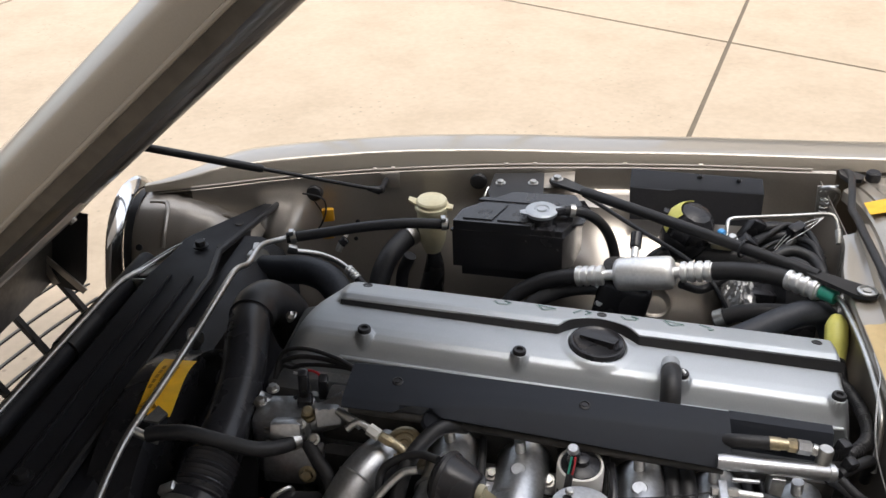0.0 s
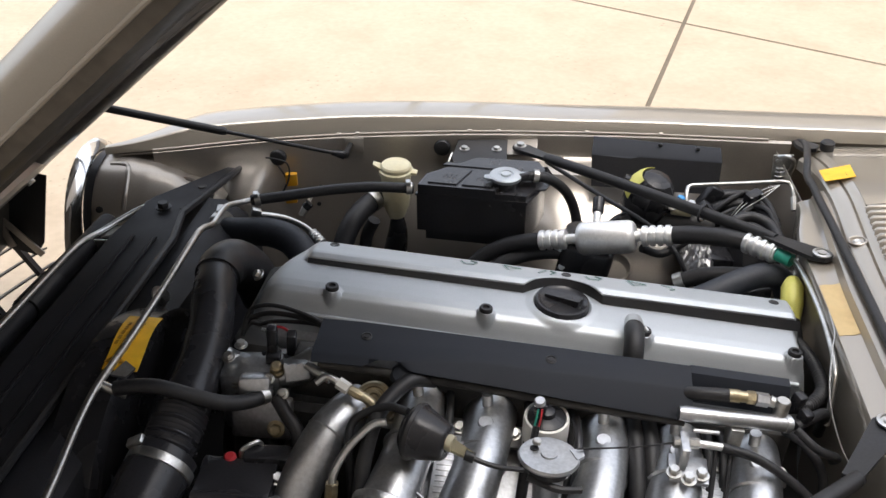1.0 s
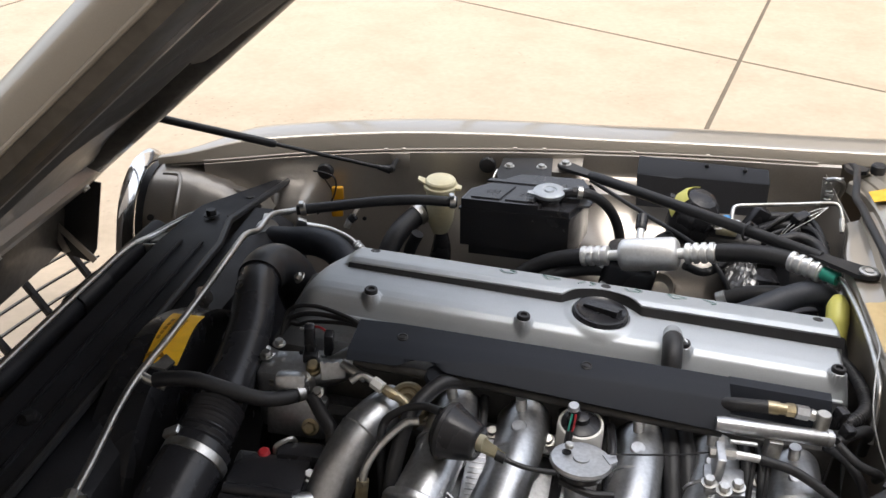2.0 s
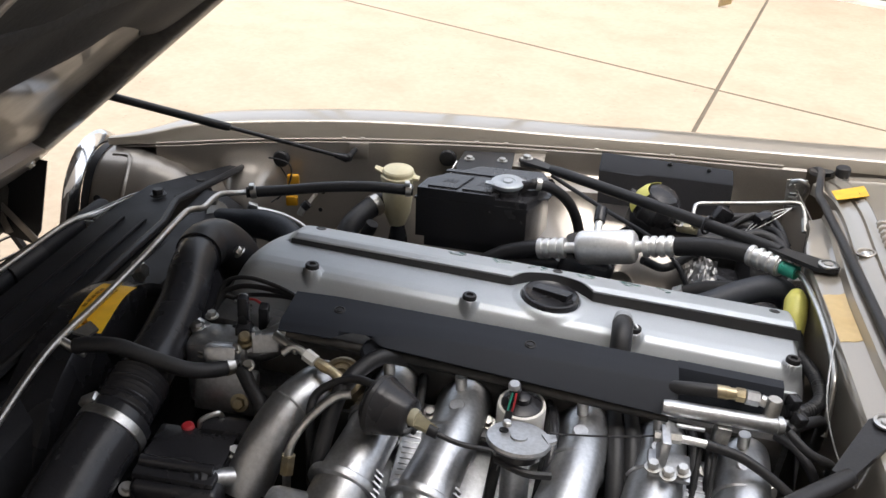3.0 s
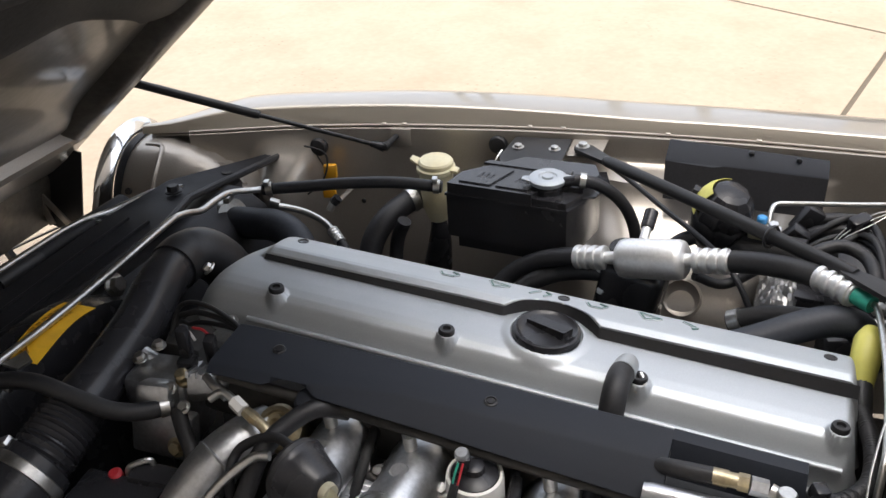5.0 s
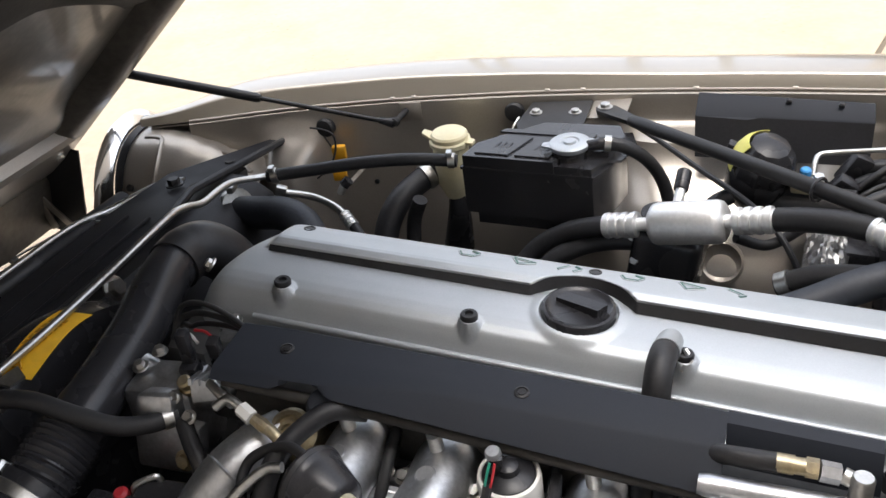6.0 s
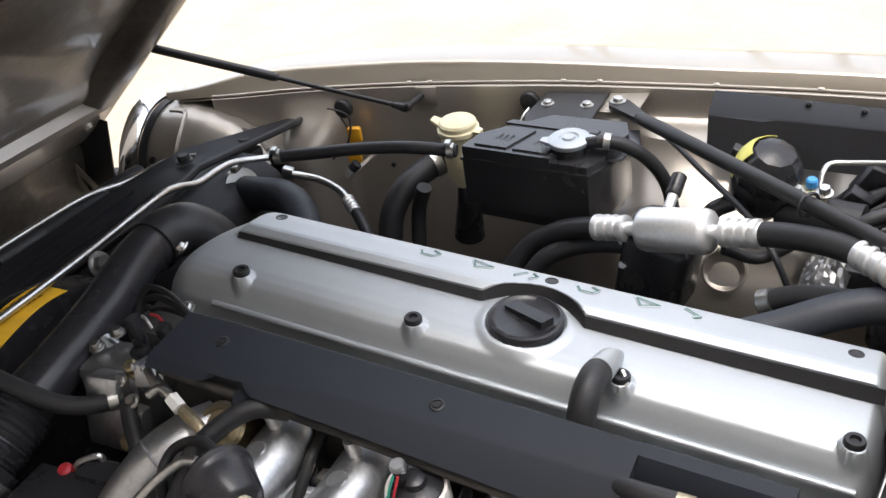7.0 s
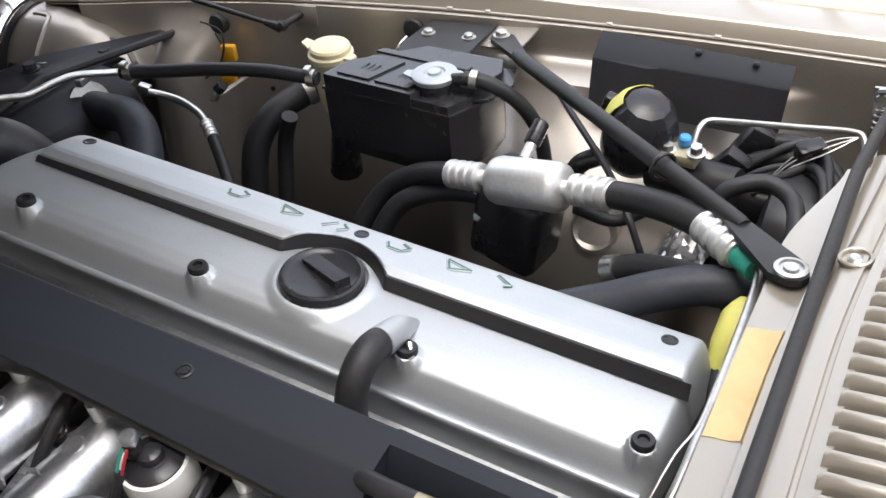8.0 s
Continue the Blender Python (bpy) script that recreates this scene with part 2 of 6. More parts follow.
def thick(bm, t):
    """Gives an open sheet thickness."""
    bmesh.ops.recalc_face_normals(bm, faces=bm.faces)
    bmesh.ops.solidify(bm, geom=bm.faces[:], thickness=t)
    return bm


def hexbolt(p, axis, r=0.006, h=0.005, washer=True):
    z = V(axis).normalized()
    head = lathe([(r, 0), (r, h * 0.85), (r * 0.88, h)], V(p), z, 6)
    return merged(head, lathe([(r * 1.45, -0.0015), (r * 1.45, 0.0006), (r * 1.0, 0.001)], V(p), z, 16)) if washer else head


def sstep(a, b, x):
    t = min(1.0, max(0.0, (x - a) / (b - a)))
    return t * t * (3 - 2 * t)


def along(x, xs, ys):
    return float(np.interp(x, xs, ys))


# ---- ground: concrete slabs with open joints ----
ground = thing("ground", (0, 0, -0.02), "pale cream concrete driveway with dark open joints", "driveway", kind="structure")
part("bed", box((0, 0, -0.044), (3000, 3000, 0.08)), JOINT, ground)
J0, JA, JB = V((0.934, 4.087, 0)), V((0.2135, 0.977, 0)), V((0.853, -0.522, 0))
SA, SB = 4.6, 4.8
for i in range(-4, 4):
    for j in range(-4, 4):
        # slab corners between the joint lines; the outermost reach far out
        ia, ib = (i * SA if i > -4 else -900), ((i + 1) * SA if i < 3 else 900)
        ja, jb = (j * SB if j > -4 else -900), ((j + 1) * SB if j < 3 else 900)
        ga, gb2 = (0.0120, 0.0115)
        poly = [J0 + JA * (ia + ga) + JB * (ja + gb2), J0 + JA * (ia + ga) + JB * (jb - gb2),
                J0 + JA * (ib - ga) + JB * (jb - gb2), J0 + JA * (ib - ga) + JB * (ja + gb2)]
        part("slab", prism([p + V((0, 0, -0.03)) for p in poly], (0, 0, 0.03), 0.003, 1), CONCRETE, ground)

# ---- unseen plain wall added behind the viewer to shade the car and bay ----
solo("wall_south", prism([(-12.0, -2.7, 0), (12.0, -2.7, 0), (12.0, -3.0, 0), (-12.0, -3.0, 0)], (0, 0, 11.5)), RENDER, "unseen plain pale rendered wall, added to shade the car", "wall", kind="structure")

# ---- garage: wall, door and brickwork across the driveway ----
GU, GN, G0 = V((0.788, -0.616, 0)), V((-0.616, -0.788, 0)), V((2.69, 6.44, 0))


def gpt(s, d, z):
    return G0 + GU * s + GN * d + V((0, 0, z))


def gbox(s0, s1, d0, d1, z0, z1, bevel=0.0):
    return prism([gpt(s0, d0, z0), gpt(s1, d0, z0), gpt(s1, d1, z0), gpt(s0, d1, z0)], (0, 0, z1 - z0), bevel)


garage = thing("garage", gpt(0, -0.2, 0), "tan brick garage with a grey painted door", "garage", kind="structure")
gwall = part("wall", merged(gbox(0.075, 5.0, -0.30, -0.012, 0, 2.3), gbox(-3.15, -2.72, -0.30, -0.012, 0, 2.3), gbox(-2.72, 0.075, -0.30, -0.012, 2.16, 2.3)), MORTAR, garage)
gdoor = part("door", gbox(-2.62, -0.045, -0.16, -0.11, 0.035, 2.10, 0.004), DOORPAINT, garage, "grey painted sectional garage door")
for k in range(4):
    for q in range(4):
        part("panel", gbox(-2.55 + q * 0.63, -2.02 + q * 0.63, -0.112, -0.098, 0.12 + k * 0.5, 0.46 + k * 0.5, 0.012), DOORPAINT, gdoor)
part("jamb", gbox(-0.05, 0.07, -0.2, -0.01, 0, 2.16, 0.006), DOORPAINT, garage)
part("jamb", gbox(-2.72, -2.615, -0.2, -0.01, 0, 2.16, 0.006), DOORPAINT, garage)
part("lintel", gbox(-2.615, -0.05, -0.2, -0.01, 2.10, 2.16, 0.006), DOORPAINT, garage)
part("threshold", gbox(-2.615, -0.05, -0.19, 0.02, -0.004, 0.03, 0.008), WHITE, garage, "pale worn threshold strip")
# Roof and gables are unseen, added tall to darken the far fender's reflection
part("roof", prism([gpt(-3.4, 0.12, 2.30), gpt(-3.4, -3.4, 4.7), gpt(-3.4, -7.2, 2.28), gpt(-3.4, -7.2, 2.40), gpt(-3.4, -3.4, 4.83), gpt(-3.4, 0.12, 2.42)], GU * 8.8), SHROUD, garage, "dark pitched roof")
part("rear_wall", gbox(-3.15, 5.0, -6.8, -0.31, 0.0, 2.29), MORTAR, garage)
for side in (-3.15, 4.7):
    part("gable", prism([gpt(side, -0.05, 2.29), gpt(side, -6.75, 2.29), gpt(side, -3.4, 4.66)], GU * 0.3), MORTAR, garage)
# unseen walls added on the far side to grey the far fender's reflection
solo("wall_north", prism([(-12.0, 11.0, 0), (1.15, 11.0, 0), (1.15, 11.3, 0), (-12.0, 11.3, 0)], (0, 0, 2.4)), RENDER, "unseen low pale rendered wall, added for the fender reflection", "wall", kind="structure")
solo("wall_north_house", prism([(1.15, 11.0, 0), (12.0, 11.0, 0), (12.0, 11.3, 0), (1.15, 11.3, 0)], (0, 0, 9.0)), RENDER, "unseen tall pale rendered wall, added for the fender reflection", "wall", kind="structure")
# unseen slim posts, added to put dark bands in the far fender's reflection
for px, ph in ((-0.44, 9.0), (-1.32, 9.0), (-2.94, 9.0), (-3.30, 9.0)):
    solo("post", lathe([(0.11, 0.0), (0.09, 0.05), (0.08, 0.3), (0.075, ph - 0.1), (0.06, ph), (0.0, ph + 0.02)], (px, 10.0, 0.0), (0, 0, 1), 16), DOORPAINT, "unseen slim grey post, added as a dark band in the fender reflection", "post", group="driveway posts")

# ---- car body ----
AXIS = -0.015  # the car's middle line in y
XS = [-0.60, -0.55, -0.43, -0.287, -0.1, 0.114, 0.3, 0.45, 0.64, 0.85, 1.3]
SEAM_Y = [0.435, 0.455, 0.478, 0.526, 0.570, 0.606, 0.624, 0.634, 0.636, 0.632, 0.63]
SEAM_Z = [0.818, 0.822, 0.826, 0.832, 0.836, 0.838, 0.838, 0.838, 0.838, 0.842, 0.85]
PROFILE = [(0.0, 0.0), (0.0015, 0.005), (0.0065, 0.0195), (0.0090, 0.0220), (0.0130, 0.0232), (0.030, 0.0244), (0.048, 0.0252), (0.068, 0.0246), (0.088, 0.0205), (0.112, 0.008),
           (0.158, -0.038), (0.198, -0.098), (0.218, -0.178), (0.228, -0.34), (0.215, -0.52)]


def seam(x):
    return along(x, XS, SEAM_Y), along(x, XS, SEAM_Z)


def smooth_seam(x):
    ys = [seam(x + d) for d in (-0.06, -0.03, 0, 0.03, 0.06)]
    return sum(y for y, _ in ys) / 5, sum(z for _, z in ys) / 5


def mirrored(bm):
    for v in bm.verts:
        v.co.y = 2 * AXIS - v.co.y
    return bm


def fender():
    rows = []
    for x in np.linspace(-0.522, 1.3, 76):
        y, z = smooth_seam(x)
        w = 0.12 + 0.88 * sstep(-0.545, -0.36, x)
        swell = 0.011 * sstep(-0.50, -0.36, x) * (1 - sstep(-0.15, 0.35, x))
        row = []
        for dy, dz in PROFILE:
            zz = (dz if dz > 0 else dz * (0.5 + 0.5 * w)) + swell * sstep(0.0, 0.009, dy)
            row.append((x, y + dy * w, z + zz * (0.45 + 0.55 * w)))
        rows.append(row)
    return thick(loft(rows), 0.0012)


def wall_y(x, z):
    """The inner wing's face: nearly upright under the seam, with the suspension turret bulging into the bay."""
    y, zt = smooth_seam(x)
    d = zt - z
    top = y - 0.004 - 0.003 * sstep(-0.16, 0.02, x) * sstep(0.0, 0.004, d)
    top -= 0.02 * sstep(0.05, 0.35, d)
    top -= 0.064 * math.exp(-((x + 0.282) / 0.042) ** 4) * sstep(0.016, 0.095, d)
    turret = sstep(0.13, 0.30, x) * (1 - sstep(0.47, 0.60, x))
    flank = sstep(-0.10, 0.16, x) * (1 - sstep(0.50, 0.62, x))
    top -= turret * (0.050 * sstep(0.044, 0.058, d) + 0.085 * sstep(0.055, 0.18, d))
    top -= flank * 0.06 * sstep(0.06, 0.20, d)
    return top


def inner_wing():
    rows = []
    for x in np.linspace(-0.44, 0.70, 120):
        zt = smooth_seam(x)[1]
        rows.append([(x, wall_y(x, zt - d) if d > 0 else smooth_seam(x)[0] + 0.001, zt - d) for d in
                     (0, 0.003, 0.008, 0.02, 0.034, 0.042, 0.046, 0.050, 0.054, 0.058, 0.066, 0.076, 0.09, 0.105, 0.12, 0.14, 0.16, 0.18, 0.21, 0.25, 0.30, 0.36, 0.45)])
    return thick(loft(rows), 0.0012)


car = thing("car_body", (0.2, AXIS, 0.0), "champagne metallic car front with its bonnet raised", "car")
part("fender", fender(), PAINT, car, "champagne metallic front fender", angle=50)
part("fender", mirrored(fender()), PAINT, car, angle=50)
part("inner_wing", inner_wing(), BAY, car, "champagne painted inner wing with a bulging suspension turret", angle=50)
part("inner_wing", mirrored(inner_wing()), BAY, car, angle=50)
# rolled seam bead along the top of each inner wing, with its clips
bead = tube([(x, smooth_seam(x)[0] - 0.001, smooth_seam(x)[1] + 0.0015) for x in np.linspace(-0.44, 0.66, 24)], 0.0022, 8, 3)
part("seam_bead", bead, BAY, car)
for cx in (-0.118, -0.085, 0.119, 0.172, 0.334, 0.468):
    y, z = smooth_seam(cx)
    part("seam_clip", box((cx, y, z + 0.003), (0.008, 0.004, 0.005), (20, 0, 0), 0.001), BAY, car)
# pressed dimple on the turret
dz = 0.671
dimple = lathe([(0.030, -0.006), (0.0295, 0.001), (0.026, 0.0025), (0.021, -0.001), (0.011, -0.004), (0.0, -0.0045)], (0.394, wall_y(0.394, dz) - 0.001, dz), (0.05, -0.85, 0.5), 28)
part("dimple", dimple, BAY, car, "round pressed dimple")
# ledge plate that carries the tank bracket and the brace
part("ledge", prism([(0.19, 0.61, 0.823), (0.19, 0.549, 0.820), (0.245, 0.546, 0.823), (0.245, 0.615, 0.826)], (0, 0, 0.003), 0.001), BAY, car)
# black plugs in the inner wing
for px, pz in ((-0.228, 0.799), (0.070, 0.811)):
    part("plug", lathe([(0.0155, -0.006), (0.0155, 0.003), (0.013, 0.006), (0.006, 0.0075), (0, 0.0075)], (px, wall_y(px, pz) - 0.001, pz), (0, -1, 0.05), 24), RUBBER, car, "round black rubber plug")
# small round holes and studs low on the wing
for px, pz in ((-0.16, 0.70), (-0.155, 0.735), (-0.335, 0.735)):
    part("grommet", lathe([(0.004, -0.003), (0.004, 0.002), (0.0, 0.003)], (px, wall_y(px, pz), pz), (0, -1, 0), 12), RUBBER, car)
# maker's tag on the fender's inner return: raised bars
tag = merged(*[box((0.522 + k * 0.0078, smooth_seam(0.54)[0] + 0.0066, smooth_seam(0.54)[1] + 0.0121), (0.0050, 0.0012, 0.0070), (-39, 0, 0)) for k in range(7)])
part("tag", merged(box((0.546, smooth_seam(0.54)[0] + 0.0074, smooth_seam(0.54)[1] + 0.0117), (0.064, 0.0012, 0.0115), (-39, 0, 0), 0.0003), tag), BAY, car, "small tag with raised bars")

# firewall top panel, gutter lip and cowl
def panel_rows(y0, y1, n, fn):
    return [fn(y) for y in np.linspace(y0, y1, n)]


def crown(y):
    """How far the cowl's height drops from the middle of the car outwards."""
    a = abs(y - AXIS)
    return -0.06 * a * a - 0.40 * max(0.0, a - 0.28) ** 2


def edge_x(y):
    """The firewall's front edge, which runs back towards the wings."""
    return 0.629 + 0.027 * sstep(0.22, 0.385, abs(y - AXIS))


def seal_x(y):
    return 0.6635 + 0.020 * sstep(0.05, 0.40, abs(y - AXIS))


def firewall_row(y):
    c, e, s = crown(y), edge_x(y), seal_x(y)
    return [(e + 0.012, y, 0.40 + c), (e + 0.003, y, 0.842 + c), (e, y, 0.861 + c), (e + 0.002, y, 0.8665 + c), (e + 0.008, y, 0.8685 + c), (s - 0.014, y, 0.8700 + c),
            (s - 0.008, y, 0.8725 + c), (s - 0.005, y, 0.885 + c), (s, y, 0.8875 + c), (s + 0.012, y, 0.8875 + c)]


def cowl_row(y):
    c, s = crown(y), seal_x(y)
    return [(s + 0.008, y, 0.878 + c), (s + 0.0095, y, 0.895 + c), (s + 0.013, y, 0.8985 + c), (s + 0.022, y, 0.9025 + c), (s + 0.0275, y, 0.9045 + c), (s + 0.0285, y, 0.9005 + c), (s + 0.0310, y, 0.9005 + c),
            (s + 0.0320, y, 0.9055 + c), (s + 0.036, y, 0.908 + c), (s + 0.044, y, 0.912 + c)]


part("firewall", thick(loft(panel_rows(-0.395, 0.365, 48, firewall_row)), 0.0012), PAINT, car, "pale painted firewall with a rolled top edge")
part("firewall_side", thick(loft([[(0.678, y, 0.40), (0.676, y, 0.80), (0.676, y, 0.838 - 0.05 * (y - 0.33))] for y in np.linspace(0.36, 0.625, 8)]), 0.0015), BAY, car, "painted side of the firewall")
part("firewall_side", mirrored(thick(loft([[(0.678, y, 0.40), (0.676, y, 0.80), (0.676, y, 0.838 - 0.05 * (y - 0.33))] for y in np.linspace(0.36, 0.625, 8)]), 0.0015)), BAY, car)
part("cowl", thick(loft(panel_rows(-0.57, 0.54, 48, cowl_row)), 0.0012), PAINT, car, "champagne cowl panel below the windscreen")
# scuttle on each side of the louvres and behind them, up to the windscreen
def scuttle(y0, y1, x0=None):
    rows = []
    for y in np.linspace(y0, y1, 20):
        a = (x0 if x0 else seal_x(y) + 0.0445)
        c = crown(y)
        rows.append([(a + (1.15 - a) * t, y, 0.912 + c + (0.055 * t + 0.05 * t * t) * (1 - 0.75 * sstep(0.26, 0.50, y))) for t in np.linspace(0, 1, 8)])
    return thick(loft(rows), 0.0012)


part("scuttle", scuttle(0.262, 0.625), PAINT, car)
part("scuttle", scuttle(-0.655, -0.50), PAINT, car)
part("scuttle", scuttle(-0.50, 0.262, 0.90), PAINT, car)
# windscreen lower edge and its surround
WX = [0.0, 0.25, 0.336, 0.391, 0.445, 0.504, 0.556, 0.592, 0.62]
WXX = [0.868, 0.870, 0.878, 0.888, 0.902, 0.928, 0.964, 1.005, 1.05]


def screen_foot(y):
    """The windscreen's lower edge, bowed back towards the pillars."""
    return V((along(abs(y - AXIS), WX, WXX) + 0.012, y, 0.936 + 0.9 * crown(y)))


screen_rows = []
for y in np.linspace(AXIS - 0.61, AXIS + 0.60, 30):
    a = screen_foot(y)
    b = V((1.62 + 0.25 * (y - AXIS) ** 2, AXIS + (y - AXIS) * 0.86, 1.335 - 0.10 * (y - AXIS) ** 2))
    screen_rows.append([a.lerp(b, t) + V((0, 0, 0.03 * math.sin(t * math.pi))) for t in np.linspace(0, 1, 10)])
part("windscreen", thick(loft(screen_rows), 0.004), DARKGLASS, car, "dark raked windscreen")
part("screen_seal", tube([screen_foot(y) + V((-0.002, 0, 0.004)) for y in np.linspace(AXIS - 0.60, AXIS + 0.59, 26)], 0.009, 10, 3, flat=0.6), UNDER, car, "brown-black windscreen seal")
for sgn in (1, -1):
    foot = screen_foot(AXIS + sgn * 0.60)
    part("pillar", tube([foot, foot.lerp(V((1.70, AXIS + sgn * 0.53, 1.30)), 0.5) + V((0, 0, 0.02)), (1.70, AXIS + sgn * 0.53, 1.30), (2.3, AXIS + sgn * 0.545, 1.335), (2.95, AXIS + sgn * 0.53, 1.30), (3.5, AXIS + sgn * 0.60, 0.93)], 0.028, 12, 6), PAINT, car)
    part("side_glass", thick(loft([[(1.20, AXIS + sgn * 0.645, 0.90), (1.74, AXIS + sgn * 0.545, 1.29)], [(2.2, AXIS + sgn * 0.66, 0.90), (2.3, AXIS + sgn * 0.555, 1.325)], [(3.35, AXIS + sgn * 0.645, 0.92), (2.93, AXIS + sgn * 0.545, 1.29)]]), 0.004), DARKGLASS, car)
part("roof_skin", thick(loft([[(x, AXIS + y, 1.338 + 0.03 * math.sin((x - 1.62) / 1.35 * math.pi) - 0.10 * y * y) for y in np.linspace(-0.54, 0.54, 10)] for x in np.linspace(1.60, 2.97, 10)]), 0.002), PAINT, car)
part("rear_screen", thick(loft([[(2.95, AXIS + y * 0.86, 1.33 - 0.10 * y * y), (3.25, AXIS + y * 0.93, 1.16), (3.50, AXIS + y, 0.945)] for y in np.linspace(-0.58, 0.58, 8)]), 0.004), DARKGLASS, car)
part("boot_lid", thick(loft([[(x, AXIS + y, 0.945 - 0.05 * y * y - 0.06 * sstep(3.5, 4.0, x) - 0.35 * sstep(3.95, 4.15, x)) for y in np.linspace(-0.66, 0.66, 12)] for x in np.linspace(3.48, 4.12, 12)]), 0.002), PAINT, car)
part("tail_panel", thick(loft([[(4.11, AXIS + y, 0.54), (4.16, AXIS + y, 0.45), (4.10, AXIS + y, 0.26)] for y in np.linspace(-0.78, 0.78, 8)]), 0.002), PAINT, car)
for sgn in (1, -1):
    part("side_skin", thick(loft([[(x, AXIS + sgn * (0.645 + 0.20 * math.sin(t * 2.6 + 0.1) - 0.10 * sstep(3.6, 4.12, x)), 0.905 - 0.62 * t) for t in np.linspace(0, 1, 10)] for x in np.linspace(1.3, 4.11, 16)]), 0.002), PAINT, car)
part("cabin_floor", box((2.6, AXIS, 0.42), (2.9, 1.3, 0.10), bevel=0.03), LINER, car)
for wx in (-0.05, 2.62):
    for wy in (-0.80, 0.77):
        part("wheel", lathe([(0.0, -0.09), (0.19, -0.10), (0.30, -0.10), (0.32, -0.07), (0.32, 0.07), (0.30, 0.10), (0.19, 0.10), (0.0, 0.09)], (wx, wy, 0.32), (0, 1, 0), 40), RUBBER, car)
# bay floor, cross rails and the closed underside
part("undertray", box((0.05, AXIS, 0.34), (1.35, 1.12, 0.04), bevel=0.01), GRIME, car)
for ry in (-0.42, 0.39):
    part("chassis_rail", box((0.05, ry, 0.45), (1.3, 0.09, 0.14), bevel=0.015), SATIN, car)

# louvres
cowl_grille = thing("cowl_grille", (0.76, -0.12, 0.90), "champagne louvred air intake grille on the cowl", "grille")


def louvre(y, x0, x1, drop):
    c = crown(y) - drop
    rows = []
    for t in (0, 0.04, 0.5, 0.96, 1):
        x = x0 + (x1 - x0) * t
        z = 0.9175 + c + 0.10 * (x - 0.70) - (0.004 if t in (0, 1) else 0)
        rows.append([(x, y - 0.0092, z - 0.0150), (x, y - 0.0052, z - 0.0062), (x, y - 0.0036, z - 0.0014), (x, y - 0.0018, z + 0.0006), (x, y + 0.0016, z + 0.0010), (x, y + 0.0030, z), (x, y + 0.0034, z - 0.0020)])
    return thick(loft(rows), 0.0012)


for k in range(41):
    y = 0.243 - 0.017 * k
    x0 = seal_x(y) + 0.0400
    part("louvre", louvre(y, x0, x0 + 0.088, 0.0), PAINT, cowl_grille, angle=60)
    part("louvre", louvre(y - 0.006, x0 + 0.094, 0.898, 0.004), PAINT, cowl_grille, angle=60)
# Black sheet below the louvres, with the shade of their gaps in its colour
part("well", thick(loft([[(seal_x(y) + 0.043, y, 0.900 + crown(y)), (seal_x(y) + 0.045, y, 0.862 + crown(y)), (0.90, y, 0.867 + crown(y)), (0.905, y, 0.93 + crown(y))] for y in np.linspace(-0.50, 0.262, 24)]), 0.001), MATT, cowl_grille, "black backing, dark for the shade between the louvres")
part("divider", prism([(seal_x(y) + 0.1285, y, 0.9195 + crown(y)) for y in np.linspace(0.25, -0.45, 20)] + [(seal_x(y) + 0.1335, y, 0.9195 + crown(y)) for y in np.linspace(-0.45, 0.25, 20)], (0, 0, 0.003)), PAINT, cowl_grille)
# recessed cowl screws
for by in (0.165, -0.215):
    bx, bz = 0.689, 0.903 + crown(by)
    ring = part("screw_cup", lathe([(0.0125, -0.002), (0.0125, 0.0010), (0.0112, 0.0020), (0.0098, 0.0014), (0.0088, -0.0035), (0, -0.004)], (bx, by, bz), (-0.14, 0, 1), 28), PAINT, cowl_grille)
    part("screw", lathe([(0.0058, 0), (0.0058, 0.002), (0.004, 0.0036), (0.0018, 0.0028), (0, 0.0012)], (bx, by, bz - 0.003), (-0.14, 0, 1), 16), STEEL, ring, "bright cross-head screw")

# bonnet seal
seal_pts = [(0.712, 0.640, 0.836), (0.714, 0.604, 0.850), (0.706, 0.552, 0.864), (0.694, 0.500, 0.876), (0.684, 0.455, 0.884)] + [(0.6700 + 0.006 * sstep(0.30, 0.43, abs(y - AXIS)), y, 0.8965 + crown(y)) for y in np.linspace(0.41, -0.44, 18)] + [(0.690, -0.50, 0.878), (0.690, -0.54, 0.853)]
solo("bonnet_seal", tube(seal_pts, 0.0060, 12, 5), RUBBER, "black rubber bonnet seal along the cowl edge", "seal")
# tape, stickers, grommet
solo("tape_patch", thick(loft([[(edge_x(y) + d, y, 0.8690 + h + crown(y)) for d, h in ((0.0025, -0.0013), (0.009, 0.0004), (0.016, 0.0008), (seal_x(y) - 0.014 - edge_x(y), 0.0019), (seal_x(y) - 0.0085 - edge_x(y), 0.0045))] for y in np.linspace(-0.016, 0.099, 12)]), 0.0005), TAPE, "square of tan tape on the firewall edge", "tape")
sticker = thing("yellow_sticker", (0.715, 0.435, 0.875), "small yellow warning sticker with dark print", "sticker")
stick = [(0.694, 0.418), (0.690, 0.362), (0.733, 0.360), (0.738, 0.416)]


def cowl_z(x, y):
    """The painted cowl's height."""
    return 0.9035 + crown(y) + 0.42 * max(0.0, x - seal_x(y) - 0.022)


part("label", prism([(x, y, cowl_z(x, y) + 0.0012) for x, y in stick], (0, 0, 0.0008)), YELLOW, sticker)
